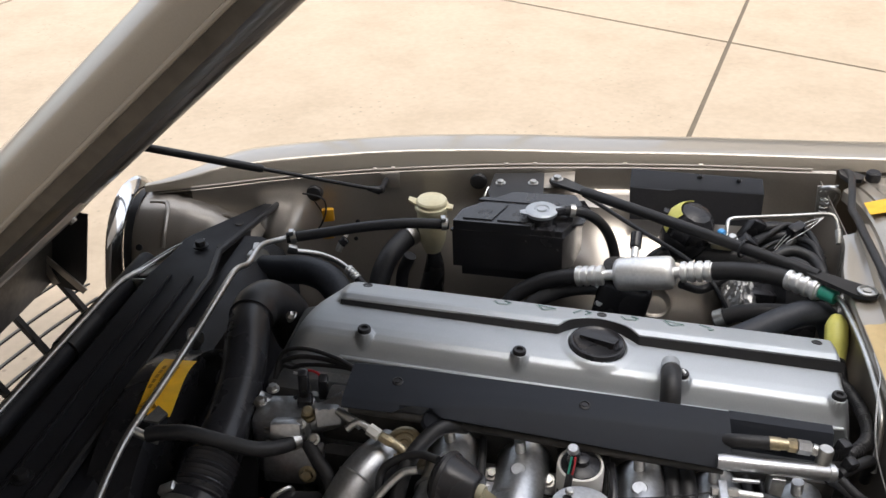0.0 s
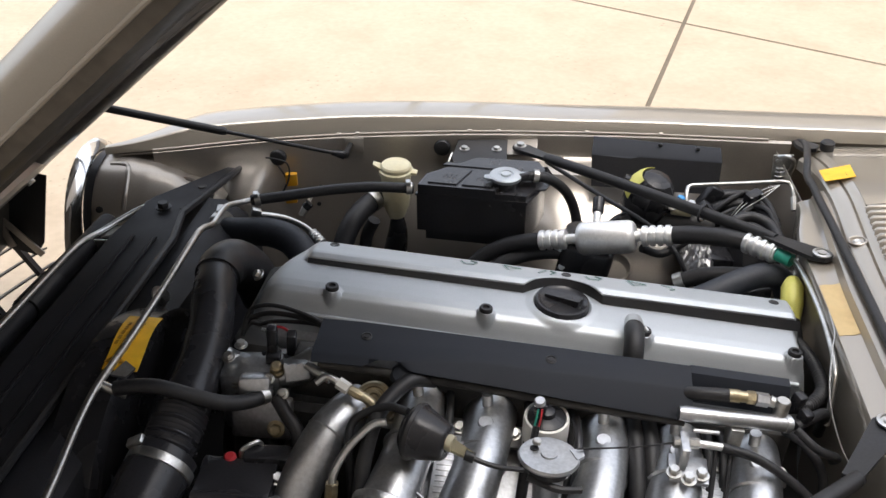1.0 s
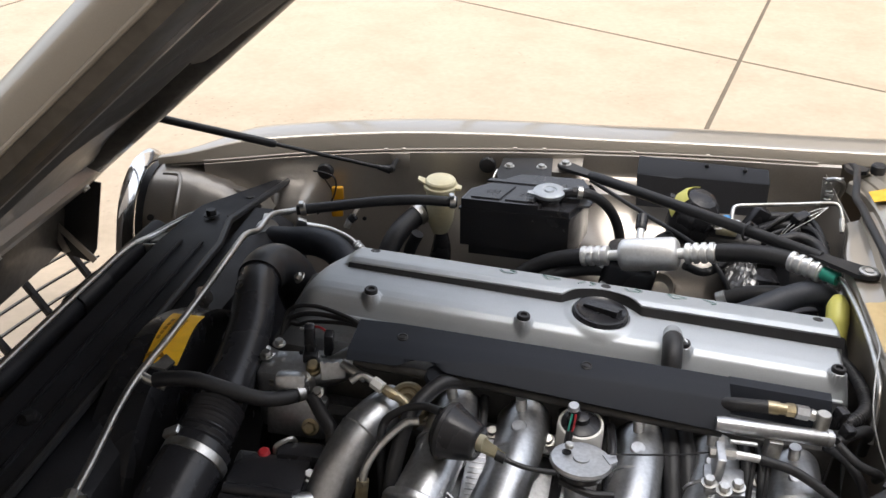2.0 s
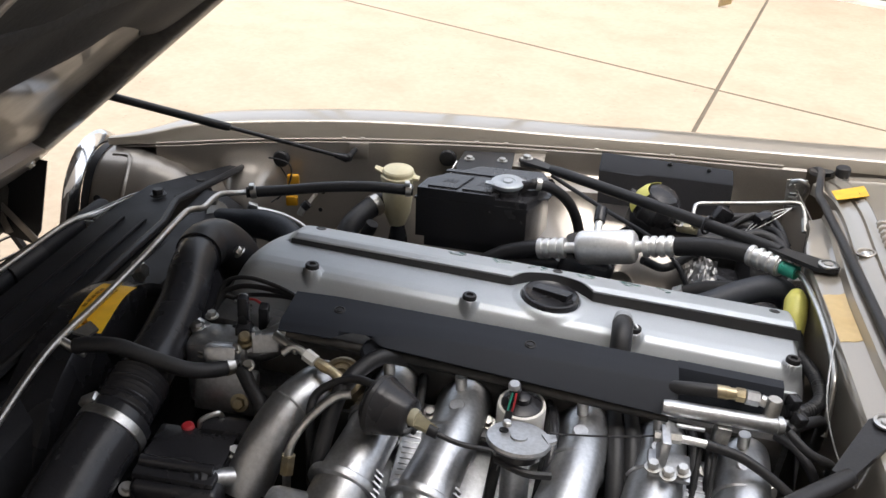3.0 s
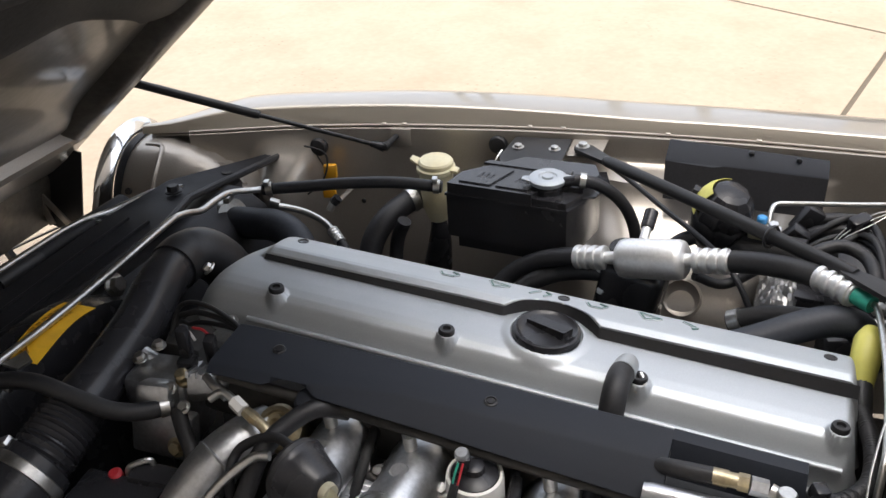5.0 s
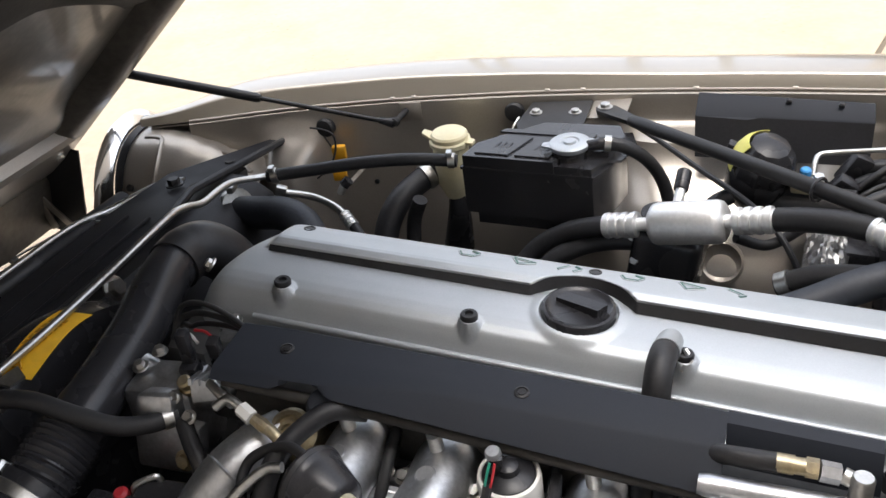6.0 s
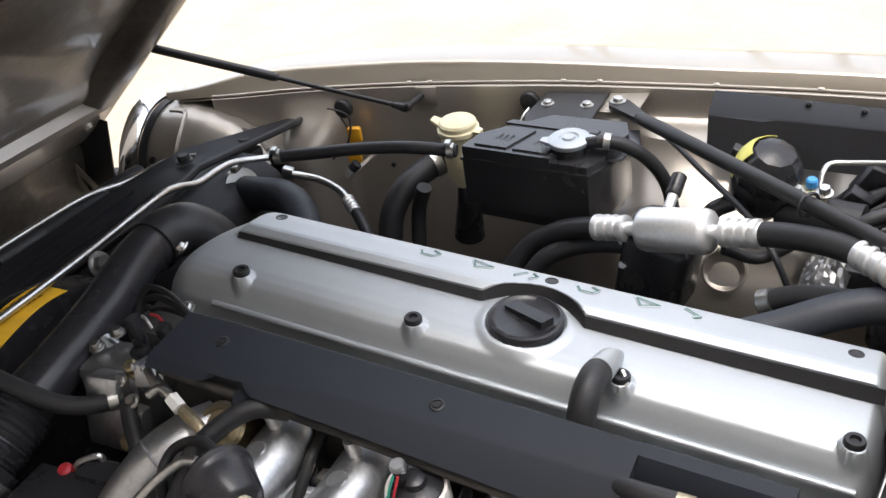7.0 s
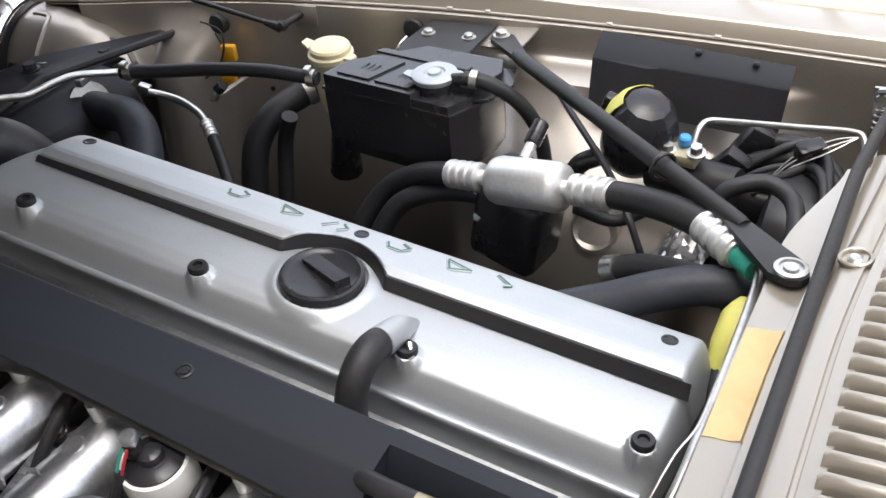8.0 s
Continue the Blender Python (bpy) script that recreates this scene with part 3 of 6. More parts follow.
for k in range(5):
    x, e = 0.698 + 0.0062 * k, 0.412 - 0.006 * (k % 2)
    part("text_bar", prism([(a, b, cowl_z(a, b) + 0.0026) for a, b in ((x, 0.372), (x + 0.0012, 0.372), (x + 0.0028, e - 0.006), (x + 0.0016, e - 0.006))], (0, 0, 0.0004)), INK, sticker)
solo("cowl_buffer", lathe([(0.011, 0), (0.012, 0.004), (0.012, 0.014), (0.009, 0.017), (0, 0.017)], (0.737, 0.545, cowl_z(0.737, 0.545) - 0.002), (0, 0, 1), 20), RUBBER, "black rubber buffer on the cowl corner", "buffer")
# bonnet catch on the far wing
catch = thing("bonnet_catch", (0.675, 0.565, 0.80), "worn metal bonnet catch on the wing corner", "catch")
part("catch_plate", prism([(0.655, 0.555, 0.845), (0.69, 0.56, 0.845), (0.695, 0.565, 0.79), (0.660, 0.56, 0.785)], (0, 0.004, 0), 0.001), STEEL, catch)
part("claw", tube([(0.662, 0.548, 0.845), (0.675, 0.54, 0.850), (0.688, 0.545, 0.838), (0.684, 0.55, 0.815), (0.67, 0.55, 0.81)], 0.0045, 8, 5), STEEL, catch)
part("catch_spring", tube([(0.668 + 0.007 * math.cos(a), 0.545 + 0.007 * math.sin(a), 0.80 + 0.0012 * a) for a in np.linspace(0, 24, 60)], 0.0014, 6, 1), STEEL, catch)
part("catch_bolt", hexbolt((0.664, 0.553, 0.836), (0, -1, 0), 0.006), STEEL, catch)
solo("wing_tip_plate", merged(prism([(0.704, 0.638, 0.834), (0.722, 0.600, 0.848), (0.728, 0.560, 0.860), (0.716, 0.530, 0.866), (0.700, 0.545, 0.858), (0.700, 0.600, 0.842)], (0, 0, 0.007), 0.003)), SATIN, "black rubber corner flap where the seal meets the wing", "flap")
# wiper spindle cover
wiper = thing("wiper", (0.84, 0.13, 0.92), "black windscreen wiper arm resting on the cowl", "wiper")
part("spindle_cap", lathe([(0.018, -0.01), (0.018, 0.012), (0.014, 0.02), (0, 0.022)], (0.812, 0.15, 0.922), (0.1, 0, 1), 20), BLACK, wiper)
part("arm", prism([(0.800, 0.158, 0.942), (0.812, 0.140, 0.942), (0.93, 0.05, 0.967), (1.0, -0.05, 0.985), (0.99, -0.05, 0.99), (0.91, 0.085, 0.967)], (0, 0, 0.010), 0.003), SATIN, wiper)

# ---- headlamp pod on the far side ----
headlamp = thing("headlamp", (-0.54, 0.47, 0.55), "oval headlamp bucket with a chrome surround", "headlamp")


def oval(x, ry, rz, n=56, cy=0.47, cz=0.695):
    return [(x + 0.10 * (rz * math.sin(a)) * 0.4, cy + ry * math.cos(a), cz + rz * math.sin(a)) for a in (2 * math.pi * k / n for k in range(n))]


def oval_shell(stations, cap=False):
    return loft([oval(*s) for s in stations], closed=True, cap=cap)


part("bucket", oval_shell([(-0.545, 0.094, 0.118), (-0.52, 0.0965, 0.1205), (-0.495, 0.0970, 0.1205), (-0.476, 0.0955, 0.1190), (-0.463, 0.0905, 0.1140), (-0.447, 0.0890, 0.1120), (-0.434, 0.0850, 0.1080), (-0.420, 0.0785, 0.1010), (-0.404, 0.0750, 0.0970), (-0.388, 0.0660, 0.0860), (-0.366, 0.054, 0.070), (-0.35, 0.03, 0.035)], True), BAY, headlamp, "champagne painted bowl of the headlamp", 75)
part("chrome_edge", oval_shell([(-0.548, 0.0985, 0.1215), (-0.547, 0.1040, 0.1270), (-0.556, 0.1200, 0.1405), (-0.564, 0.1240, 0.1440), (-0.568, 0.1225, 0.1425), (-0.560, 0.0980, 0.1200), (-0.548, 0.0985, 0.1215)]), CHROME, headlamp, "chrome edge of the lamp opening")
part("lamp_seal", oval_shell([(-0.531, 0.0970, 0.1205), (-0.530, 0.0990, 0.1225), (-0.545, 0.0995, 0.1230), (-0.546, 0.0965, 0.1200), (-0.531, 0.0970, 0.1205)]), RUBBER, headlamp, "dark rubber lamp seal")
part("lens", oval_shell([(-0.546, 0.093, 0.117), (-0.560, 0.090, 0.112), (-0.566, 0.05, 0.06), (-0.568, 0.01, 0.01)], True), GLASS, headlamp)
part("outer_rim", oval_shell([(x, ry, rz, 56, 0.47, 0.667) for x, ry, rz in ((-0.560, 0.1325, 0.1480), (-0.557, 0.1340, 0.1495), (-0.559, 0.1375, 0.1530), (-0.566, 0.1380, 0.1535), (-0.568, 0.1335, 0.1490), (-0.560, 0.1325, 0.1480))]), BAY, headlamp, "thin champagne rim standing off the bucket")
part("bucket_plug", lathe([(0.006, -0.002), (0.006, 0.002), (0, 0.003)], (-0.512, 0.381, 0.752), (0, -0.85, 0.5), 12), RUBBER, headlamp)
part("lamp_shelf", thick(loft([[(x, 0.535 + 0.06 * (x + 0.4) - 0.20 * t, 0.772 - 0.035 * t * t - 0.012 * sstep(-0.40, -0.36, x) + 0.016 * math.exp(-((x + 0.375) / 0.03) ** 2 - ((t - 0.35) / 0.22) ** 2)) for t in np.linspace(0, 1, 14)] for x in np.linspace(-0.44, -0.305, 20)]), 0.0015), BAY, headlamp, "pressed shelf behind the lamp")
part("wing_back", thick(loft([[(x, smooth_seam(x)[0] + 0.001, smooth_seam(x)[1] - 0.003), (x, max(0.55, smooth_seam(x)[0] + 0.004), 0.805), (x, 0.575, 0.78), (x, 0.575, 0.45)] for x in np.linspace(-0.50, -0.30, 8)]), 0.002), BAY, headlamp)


def shelf_z(x, y):
    """The lamp shelf's height."""
    t = (0.535 + 0.06 * (x + 0.4) - y) / 0.20
    return 0.772 - 0.035 * t * t - 0.012 * sstep(-0.40, -0.36, x) + 0.016 * math.exp(-((x + 0.375) / 0.03) ** 2 - ((t - 0.35) / 0.22) ** 2)


def bucket_z(y):
    return 0.695 + 0.1205 * math.sqrt(max(0.0, 1 - ((y - 0.47) / 0.097) ** 2))


for path in (((-0.434, 0.457), (-0.412, 0.451), (-0.408, 0.461), (-0.379, 0.469), (-0.355, 0.467), (-0.329, 0.452)), ((-0.404, 0.445), (-0.398, 0.423), (-0.380, 0.400), (-0.359, 0.415), (-0.340, 0.419))):
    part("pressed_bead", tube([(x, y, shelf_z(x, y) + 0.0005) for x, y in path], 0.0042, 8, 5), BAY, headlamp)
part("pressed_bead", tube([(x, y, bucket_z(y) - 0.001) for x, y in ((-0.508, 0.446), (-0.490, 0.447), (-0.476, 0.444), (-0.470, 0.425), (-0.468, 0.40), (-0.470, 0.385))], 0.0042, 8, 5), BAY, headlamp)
for p in ((-0.508, 0.515, 0.806), (-0.47, 0.520, 0.806)):
    part("corner_bracket", box(p, (0.035, 0.016, 0.004), (0, 0, 15), 0.001), BARE, headlamp)

# grille bars at the car's nose, seen from behind through the gap
nose = thing("nose_grille", (-0.78, 0.0, 0.45), "dark grille with level slats and upright bars", "grille")


def nose_x(y, z):
    """The grille's face: bowed in plan and raked."""
    return -0.785 + 0.35 * (y - AXIS) ** 2 - 0.6 * (z - 0.58)


for k in range(7):
    z = 0.625 - 0.029 * k
    part("slat", thick(loft([[(nose_x(y, z) + d, y, z + 0.35 * d) for d in (-0.006, 0.006)] for y in np.linspace(-0.52, 0.49, 18)]), 0.003), SATIN, nose)
for k in range(9):
    y = 0.445 - 0.115 * k
    part("bar", prism([(nose_x(y, 0.64), y - 0.006, 0.64), (nose_x(y, 0.64), y + 0.006, 0.64), (nose_x(y, 0.44), y + 0.006, 0.44), (nose_x(y, 0.44), y - 0.006, 0.44)], (0.012, 0, 0), 0.002), SATIN, nose)
for z in (0.522, 0.506):
    part("chrome_strip", tube([(nose_x(y, z) + 0.012, y, z) for y in np.linspace(-0.50, 0.47, 9)], 0.004, 8, 3), CHROME, nose, "bright chrome strip")
part("top_rail", tube([(nose_x(y, 0.645), y, 0.645) for y in np.linspace(-0.52, 0.49, 9)], 0.012, 10, 3), SATIN, nose)
part("nose_panel", thick(loft([[(nose_x(y, z) + 0.035, y, z) for z in (0.496, 0.44, 0.36, 0.28)] for y in np.linspace(-0.55, 0.52, 12)]), 0.002), SATIN, nose, "black lower panel")
solo("bumper", merged(tube([(-0.58, 0.78, 0.33), (-0.72, 0.66, 0.33), (-0.80, 0.3, 0.33), (-0.82, AXIS, 0.33), (-0.80, -0.33, 0.33), (-0.72, -0.69, 0.33), (-0.58, -0.81, 0.33)], 0.045, 14, 8)), CHROME, "chrome front bumper bar", "bumper")

# ---- bonnet, front hinged and raised ----
bonnet = thing("bonnet", (-0.68, AXIS, 0.74), "raised champagne bonnet with dark underside", "bonnet")
BS = V((0.767, 0, 0.641)).normalized()
BNORM = V((-0.641, 0, 0.767)).normalized()
B0 = V((-0.655, 0, 0.793))


def bpt(s, y, h):
    """A point of the raised bonnet: s up along it, y across the car, h out from the underside."""
    return B0 + BS * s + BNORM * (h + 0.004 * (0.44 - y) / 0.94) + V((0, y, 0))


def half_width(s):
    return 0.458 + 0.02 * sstep(0.5, 1.2, s)


def near_edge(s):
    """How far the near flange stands out past the far one."""
    return 0.024 * sstep(0.05, 0.30, s)


LIP = 0.012  # the near flange ends in a folded hem at this height over the frame


def bonnet_skin():
    rows = []
    for s in np.linspace(0.0, 1.18, 34):
        w, n = half_width(s), half_width(s) + near_edge(s)
        row = [bpt(s, AXIS + w, 0.0), bpt(s, AXIS + w + 0.001, 0.020), bpt(s, AXIS + w - 0.003, 0.028), bpt(s, AXIS + w - 0.012, 0.034)]
        row += [bpt(s, AXIS + (w if t > 0 else n) * t, 0.036 + (0.012 * (1 - t * t) if t > 0 else 0.012)) for t in np.linspace(0.95, -0.95, 23)]
        row += [bpt(s, AXIS - n + 0.012, 0.045), bpt(s, AXIS - n + 0.003, 0.038), bpt(s, AXIS - n - 0.001, 0.030), bpt(s, AXIS - n, LIP)]
        rows.append(row)
    return thick(loft(rows), 0.0015)


def liner_front(y):
    """Where the insulating liner begins: further up in the middle of the bonnet."""
    return 0.39 + 0.13 * max(0.0, 1 - ((y - AXIS) / 0.34) ** 2)


def liner_sag(s, y):
    return 0.004 * math.sin(11 * s + 5 * y) + 0.003 * math.sin(23 * y - 6 * s)


part("skin", bonnet_skin(), PAINT, bonnet, "champagne outer skin with folded sides", angle=60)
part("liner", thick(loft([[bpt(liner_front(y) + (1.15 - liner_front(y)) * t, y, 0.006 + liner_sag(t, y) + 0.012 * (1 - sstep(0, 0.04, t))) for y in np.linspace(AXIS - 0.385, AXIS + 0.385, 30)] for t in np.linspace(0, 1, 34)]), 0.004), LINER, bonnet, "dark quilted insulating liner")
# Inner panel, frames and turn-down take UNDER, with the bonnet's shade in its colour
part("inner_panel", thick(loft([[bpt(0.05 + (liner_front(y) + 0.02) * t, y, 0.026 - 0.012 * math.exp(-((t - 0.10) / 0.10) ** 2) - 0.006 * math.exp(-((t - 0.95) / 0.08) ** 2)) for y in np.linspace(AXIS - 0.40, AXIS + 0.40, 24)] for t in np.linspace(0, 1, 20)]), 0.0012), UNDER, bonnet, "painted inner panel, darkened for the shade under the bonnet")
FRAME_EDGE = ((0.010, -0.005), (0.024, -0.006), (0.027, -0.009), (0.050, -0.008), (0.064, -0.003), (0.078, 0.010), (0.088, 0.026))
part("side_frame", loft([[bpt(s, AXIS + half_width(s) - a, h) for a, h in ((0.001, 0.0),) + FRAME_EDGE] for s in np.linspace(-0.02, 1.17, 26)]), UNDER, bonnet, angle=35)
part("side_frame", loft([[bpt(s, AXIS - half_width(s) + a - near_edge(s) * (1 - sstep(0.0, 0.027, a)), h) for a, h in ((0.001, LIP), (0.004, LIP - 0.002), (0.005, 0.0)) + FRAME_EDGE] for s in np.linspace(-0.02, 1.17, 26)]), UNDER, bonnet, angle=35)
part("hem", tube([bpt(s, AXIS - half_width(s) - near_edge(s) + 0.0005, LIP) for s in np.linspace(0.02, 1.17, 20)], 0.0022, 8, 3), PAINT, bonnet, "bright folded hem along the bonnet's edge")
for s in (0.66, 0.92):
    part("cross_rib", tube([bpt(s, AXIS + t * 0.36, 0.008) for t in np.linspace(-1, 1, 7)], 0.016, 10, 3, flat=0.6), LINER, bonnet)
rail = loft([[bpt(s, y, h) for s, h in ((0.075, 0.020), (0.070, -0.002), (0.062, -0.008), (0.010, -0.011), (-0.035, -0.008), (-0.045, 0.0), (-0.048, 0.03))] for y in np.linspace(AXIS - 0.425, AXIS + 0.425, 20)])
part("front_rail", thick(rail, 0.0012), BAY, bonnet, "pale folded rail along the bonnet's front", angle=30)
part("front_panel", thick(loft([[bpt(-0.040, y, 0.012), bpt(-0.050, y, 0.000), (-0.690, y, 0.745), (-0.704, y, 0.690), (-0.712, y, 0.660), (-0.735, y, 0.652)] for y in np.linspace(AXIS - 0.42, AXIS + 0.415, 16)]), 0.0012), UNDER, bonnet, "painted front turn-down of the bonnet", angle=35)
for y in (0.368, 0.10, -0.20):
    part("rail_bolt", hexbolt(bpt(0.035, y, -0.0105), -BNORM, 0.0075, 0.006), STEEL, bonnet)
# hinge brackets at the front corners
for sgn in (1, -1):
    y = AXIS + sgn * 0.412
    hinge = part("hinge_bracket", merged(prism([(-0.700, y, 0.775), (-0.640, y, 0.812), (-0.606, y, 0.806), (-0.640, y, 0.668), (-0.660, y, 0.640), (-0.715, y, 0.655)], (0, -0.003 * sgn, 0), 0.001)), SATIN, bonnet, "dark pressed hinge bracket")
    p0 = V((-0.716, y - 0.020 * sgn, 0.742))
    for q in (V((-0.688, y - 0.022 * sgn, 0.668)), V((-0.634, y - 0.022 * sgn, 0.655))):
        d = (q - p0).normalized()
        w = V((-d.z, 0, d.x)) * 0.007
        part("hinge_link", prism([p0 - w * 0.8, p0 + w * 0.8, q + w, q - w], (0, -0.003 * sgn, 0), 0.0008), BAY, hinge)
    part("hinge_bolt", lathe([(0.011, -0.004), (0.011, 0.003), (0.008, 0.0075), (0.0, 0.009)], p0, (0.2, -sgn, 0.2), 16), BARE, hinge, "pale pivot bolt")
part("stay_bracket", box((-0.503, 0.438, 0.927), (0.026, 0.016, 0.014), (0, -40, 0), 0.003), SATIN, bonnet)

# gas strut
strut = thing("gas_strut", (-0.098, 0.515, 0.82), "black gas strut holding the bonnet up", "strut")
S0, S1 = V((-0.503, 0.443, 0.920)), V((-0.098, 0.515, 0.820))
part("cylinder", tube([S0, S0.lerp(S1, 0.49), S0.lerp(S1, 0.505)], [0.0074, 0.0074, 0.0055], 16, 6, smooth=False), SATIN, strut)
part("rod", tube([S0.lerp(S1, 0.50), S0.lerp(S1, 0.97)], 0.0036, 12), SATIN, strut)
part("end_socket", tube([S0.lerp(S1, 0.945), S1], [0.0045, 0.0085], 12), BLACK, strut)
part("mounting_plate", box((-0.090, wall_y(-0.09, 0.818) - 0.002, 0.818), (0.034, 0.003, 0.030), (0, 0, 10), 0.001), BAY, strut, "body-coloured mounting plate")
part("ball_stud", merged(tube([(-0.097, wall_y(-0.097, 0.82), 0.820), (-0.097, 0.512, 0.820)], 0.005, 10), lathe([(0.007, 0), (0.008, 0.006), (0.006, 0.012), (0, 0.014)], (-0.097, 0.522, 0.82), (0, -1, 0.2), 14)), SATIN, strut)

# ---- engine ----
def zc(x):
    """The height of the cam cover's near row of bolts along the engine, which leans down towards the rear."""
    return 0.878 - 0.0855 * x


engine = thing("engine", (0.26, 0.03, 0.42), "silver straight-six engine with a long cam cover", "engine")
COVER_X0, COVER_X1 = -0.140, 0.620
BOSSES = (0.0, 0.200, 0.402, 0.590)


def groove_y(x):
    """The dark groove's line along the cover, which steps round the filler collar."""
    return 0.057 + 0.0262 * max(0.0, 1 - ((x - 0.297) / 0.052) ** 2)


def rib_top(x, y):
    """The raised rib's face above the bolt line: a bevel up to a crease, then a face that rolls away to the far side."""
    return 0.0012 + 0.0125 * x + along(y, [0.050, 0.057, 0.0685, 0.074, 0.098, 0.108, 0.1135, 0.1175, 0.121], [0.0, 0.001, 0.0046, 0.0044, 0.0002, -0.0022, -0.0046, -0.009, -0.0155])


def cover_dz(x, y):
    """The cam cover's upper face, measured from the bolt line."""
    d = along(y, [-0.045, -0.024, -0.0205, -0.0185, -0.0115, -0.006, 0.002, 0.014, 0.030, 0.055, 0.10, 0.135], [-0.085, -0.070, -0.038, -0.034, -0.021, -0.0125, -0.0080, -0.0060, -0.0052, -0.0045, -0.0045, -0.0045])
    g = groove_y(x)
    inside = sstep(-0.055, -0.040, x)
    if y > g + 0.001:
        d += (rib_top(x, y) - d) * inside * sstep(g + 0.001, g + 0.0030, y)
    # seat of the filler cap
    r = math.hypot(x - 0.297, y - 0.041)
    if r < 0.050:
        if y < g:
            d += (max(d, -0.0030) - d) * (1 - sstep(0.0385, 0.050, r))
        d += (-0.0075 - d) * (1 - sstep(0.0366, 0.0382, r))
    # far side falls away
    d -= 0.12 * sstep(0.119, 0.146, y) ** 1.2
    # front end: a rounded shoulder that runs back towards the far side
    front = x - (COVER_X0 + 0.042 * sstep(0.02, 0.14, y))
    d -= 0.010 * (1 - sstep(0.02, 0.075, front)) * (1 - sstep(0.03, 0.075, y))
    d -= 0.105 * (1 - sstep(-0.004, 0.088, front)) ** 2.5
    d -= 0.10 * sstep(COVER_X1 - 0.026, COVER_X1 + 0.001, x) ** 1.8
    # bolt bosses
    for bx in BOSSES:
        rb = math.hypot(x - bx, y)
        if rb < 0.0150:
            d = max(d, -0.0035 - 0.034 * sstep(0.0103, 0.0145, rb))
    return d


def cover_mesh():
    xs = np.concatenate([np.linspace(COVER_X0, 0.235, 150, endpoint=False), np.linspace(0.235, 0.36, 110, endpoint=False), np.linspace(0.36, COVER_X1, 110)])
    ys = np.concatenate([np.linspace(-0.045, 0.05, 60, endpoint=False), np.linspace(0.05, 0.09, 44, endpoint=False), np.linspace(0.09, 0.155, 36)])
    rows = [[(x, y, zc(x) + cover_dz(x, y)) for y in ys] for x in xs]
    bm = loft(rows)
    return bm


cover = part("cam_cover", cover_mesh(), ALLOY, engine, "satin silver cam cover with a raised rib along it", angle=60)
# black strip set in the groove along the rib
gpts = []
for x in np.linspace(-0.046, 0.606, 260):
    g = groove_y(x)
    gpts.append((x, g))
gp_top = [(x, g + 0.0016, zc(x) + rib_top(x, g) - 0.0008) for x, g in gpts]
gp_low = [(x, g - 0.0040, zc(x) - 0.0038) for x, g in gpts]
part("groove", loft([[a, (a[0], (a[1] + b[1]) / 2, (a[2] + b[2]) / 2), b] for a, b in zip(gp_top, gp_low)]), SATIN, cover, "black groove beside the raised rib")
# lip along the near side
part("lip", merged(tube([(x, -0.0215, zc(x) - 0.0350) for x in np.linspace(-0.03, 0.596, 12)], 0.0034, 10, 3)), ALLOY, cover, "rounded lip")
# cover bolts
for bx in BOSSES:
    b = part("cover_bolt", lathe([(0.0088, -0.006), (0.0088, 0.0005), (0.0078, 0.0020), (0.0046, 0.0020), (0.0040, -0.001), (0, -0.001)], (bx, 0, zc(bx)), (0.08, 0, 1), 18), SATIN, cover, "dark socket-head bolt in its boss")
for bx, by in ((-0.019, 0.1005), (0.301, 0.0985), (0.578, 0.0955)):
    part("cover_bolt", lathe([(0.0068, -0.002), (0.0068, 0.0006), (0.0052, 0.0009), (0.0044, 0.0002), (0, 0.0002)], (bx, by, zc(bx) + rib_top(bx, by)), (0.07, 0.15, 1), 18), SATIN, cover)
# raised maker's mark on the rib: six plain worn shapes with green in their recesses
MARKS = {"hook": [[(-0.007, 0.007), (0.010, -0.004)], [(0.010, -0.004), (0.004, -0.008)]], "wedge": [[(-0.012, 0.006), (-0.004, -0.008)], [(-0.004, -0.008), (0.013, -0.001)], [(-0.012, 0.006), (0.013, -0.001)]],
         "ring": [[(-0.011, 0.002), (-0.006, -0.006)], [(-0.006, -0.006), (0.006, -0.006)], [(0.006, -0.006), (0.011, 0.001)], [(0.011, 0.001), (0.002, 0.006)]],
         "bars": [[(-0.012, -0.006), (-0.002, 0.006)], [(0.004, -0.007), (0.011, 0.000)], [(0.011, 0.000), (0.004, 0.006)]]}


def mark_point(cx, dx, dy, lift):
    x, y = cx + dx, 0.0985 + dy
    return V((x, y, zc(x) + rib_top(x, y) + lift))


for cx, kind_of in zip((0.168, 0.227, 0.2755, 0.338, 0.3955, 0.4365), ("ring", "wedge", "bars", "ring", "wedge", "hook")):
    for (ax, ay), (bx, by) in MARKS[kind_of]:
        w = V((by - ay, ax - bx, 0)).normalized()
        a, b = mark_point(cx, ax, ay, 0.0004), mark_point(cx, bx, by, 0.0004)
        part("inlay", prism([a - w * 0.0011, b - w * 0.0011, b + w * 0.0011, a + w * 0.0011], (0, 0, 0.0006)), GREEN, cover)
        part("mark_edge", tube([a + w * 0.0015 + V((0, 0, 0.0003)), b + w * 0.0015 + V((0, 0, 0.0003))], 0.0007, 6), ALLOY, cover)
# oil filler cap
FA = V((0.0855, 0.0, 1)).normalized()
FC = V((0.297, 0.041, zc(0.297) - 0.0010))
cap = part("filler_cap", lathe([(0.0362, -0.006), (0.0362, 0.0012), (0.0352, 0.0030), (0.0325, 0.0036), (0.0305, 0.0020), (0.0270, 0.0006), (0.0, 0.0000)], FC, FA, 56), BLACK, cover, "black oil filler cap with a grip bar")
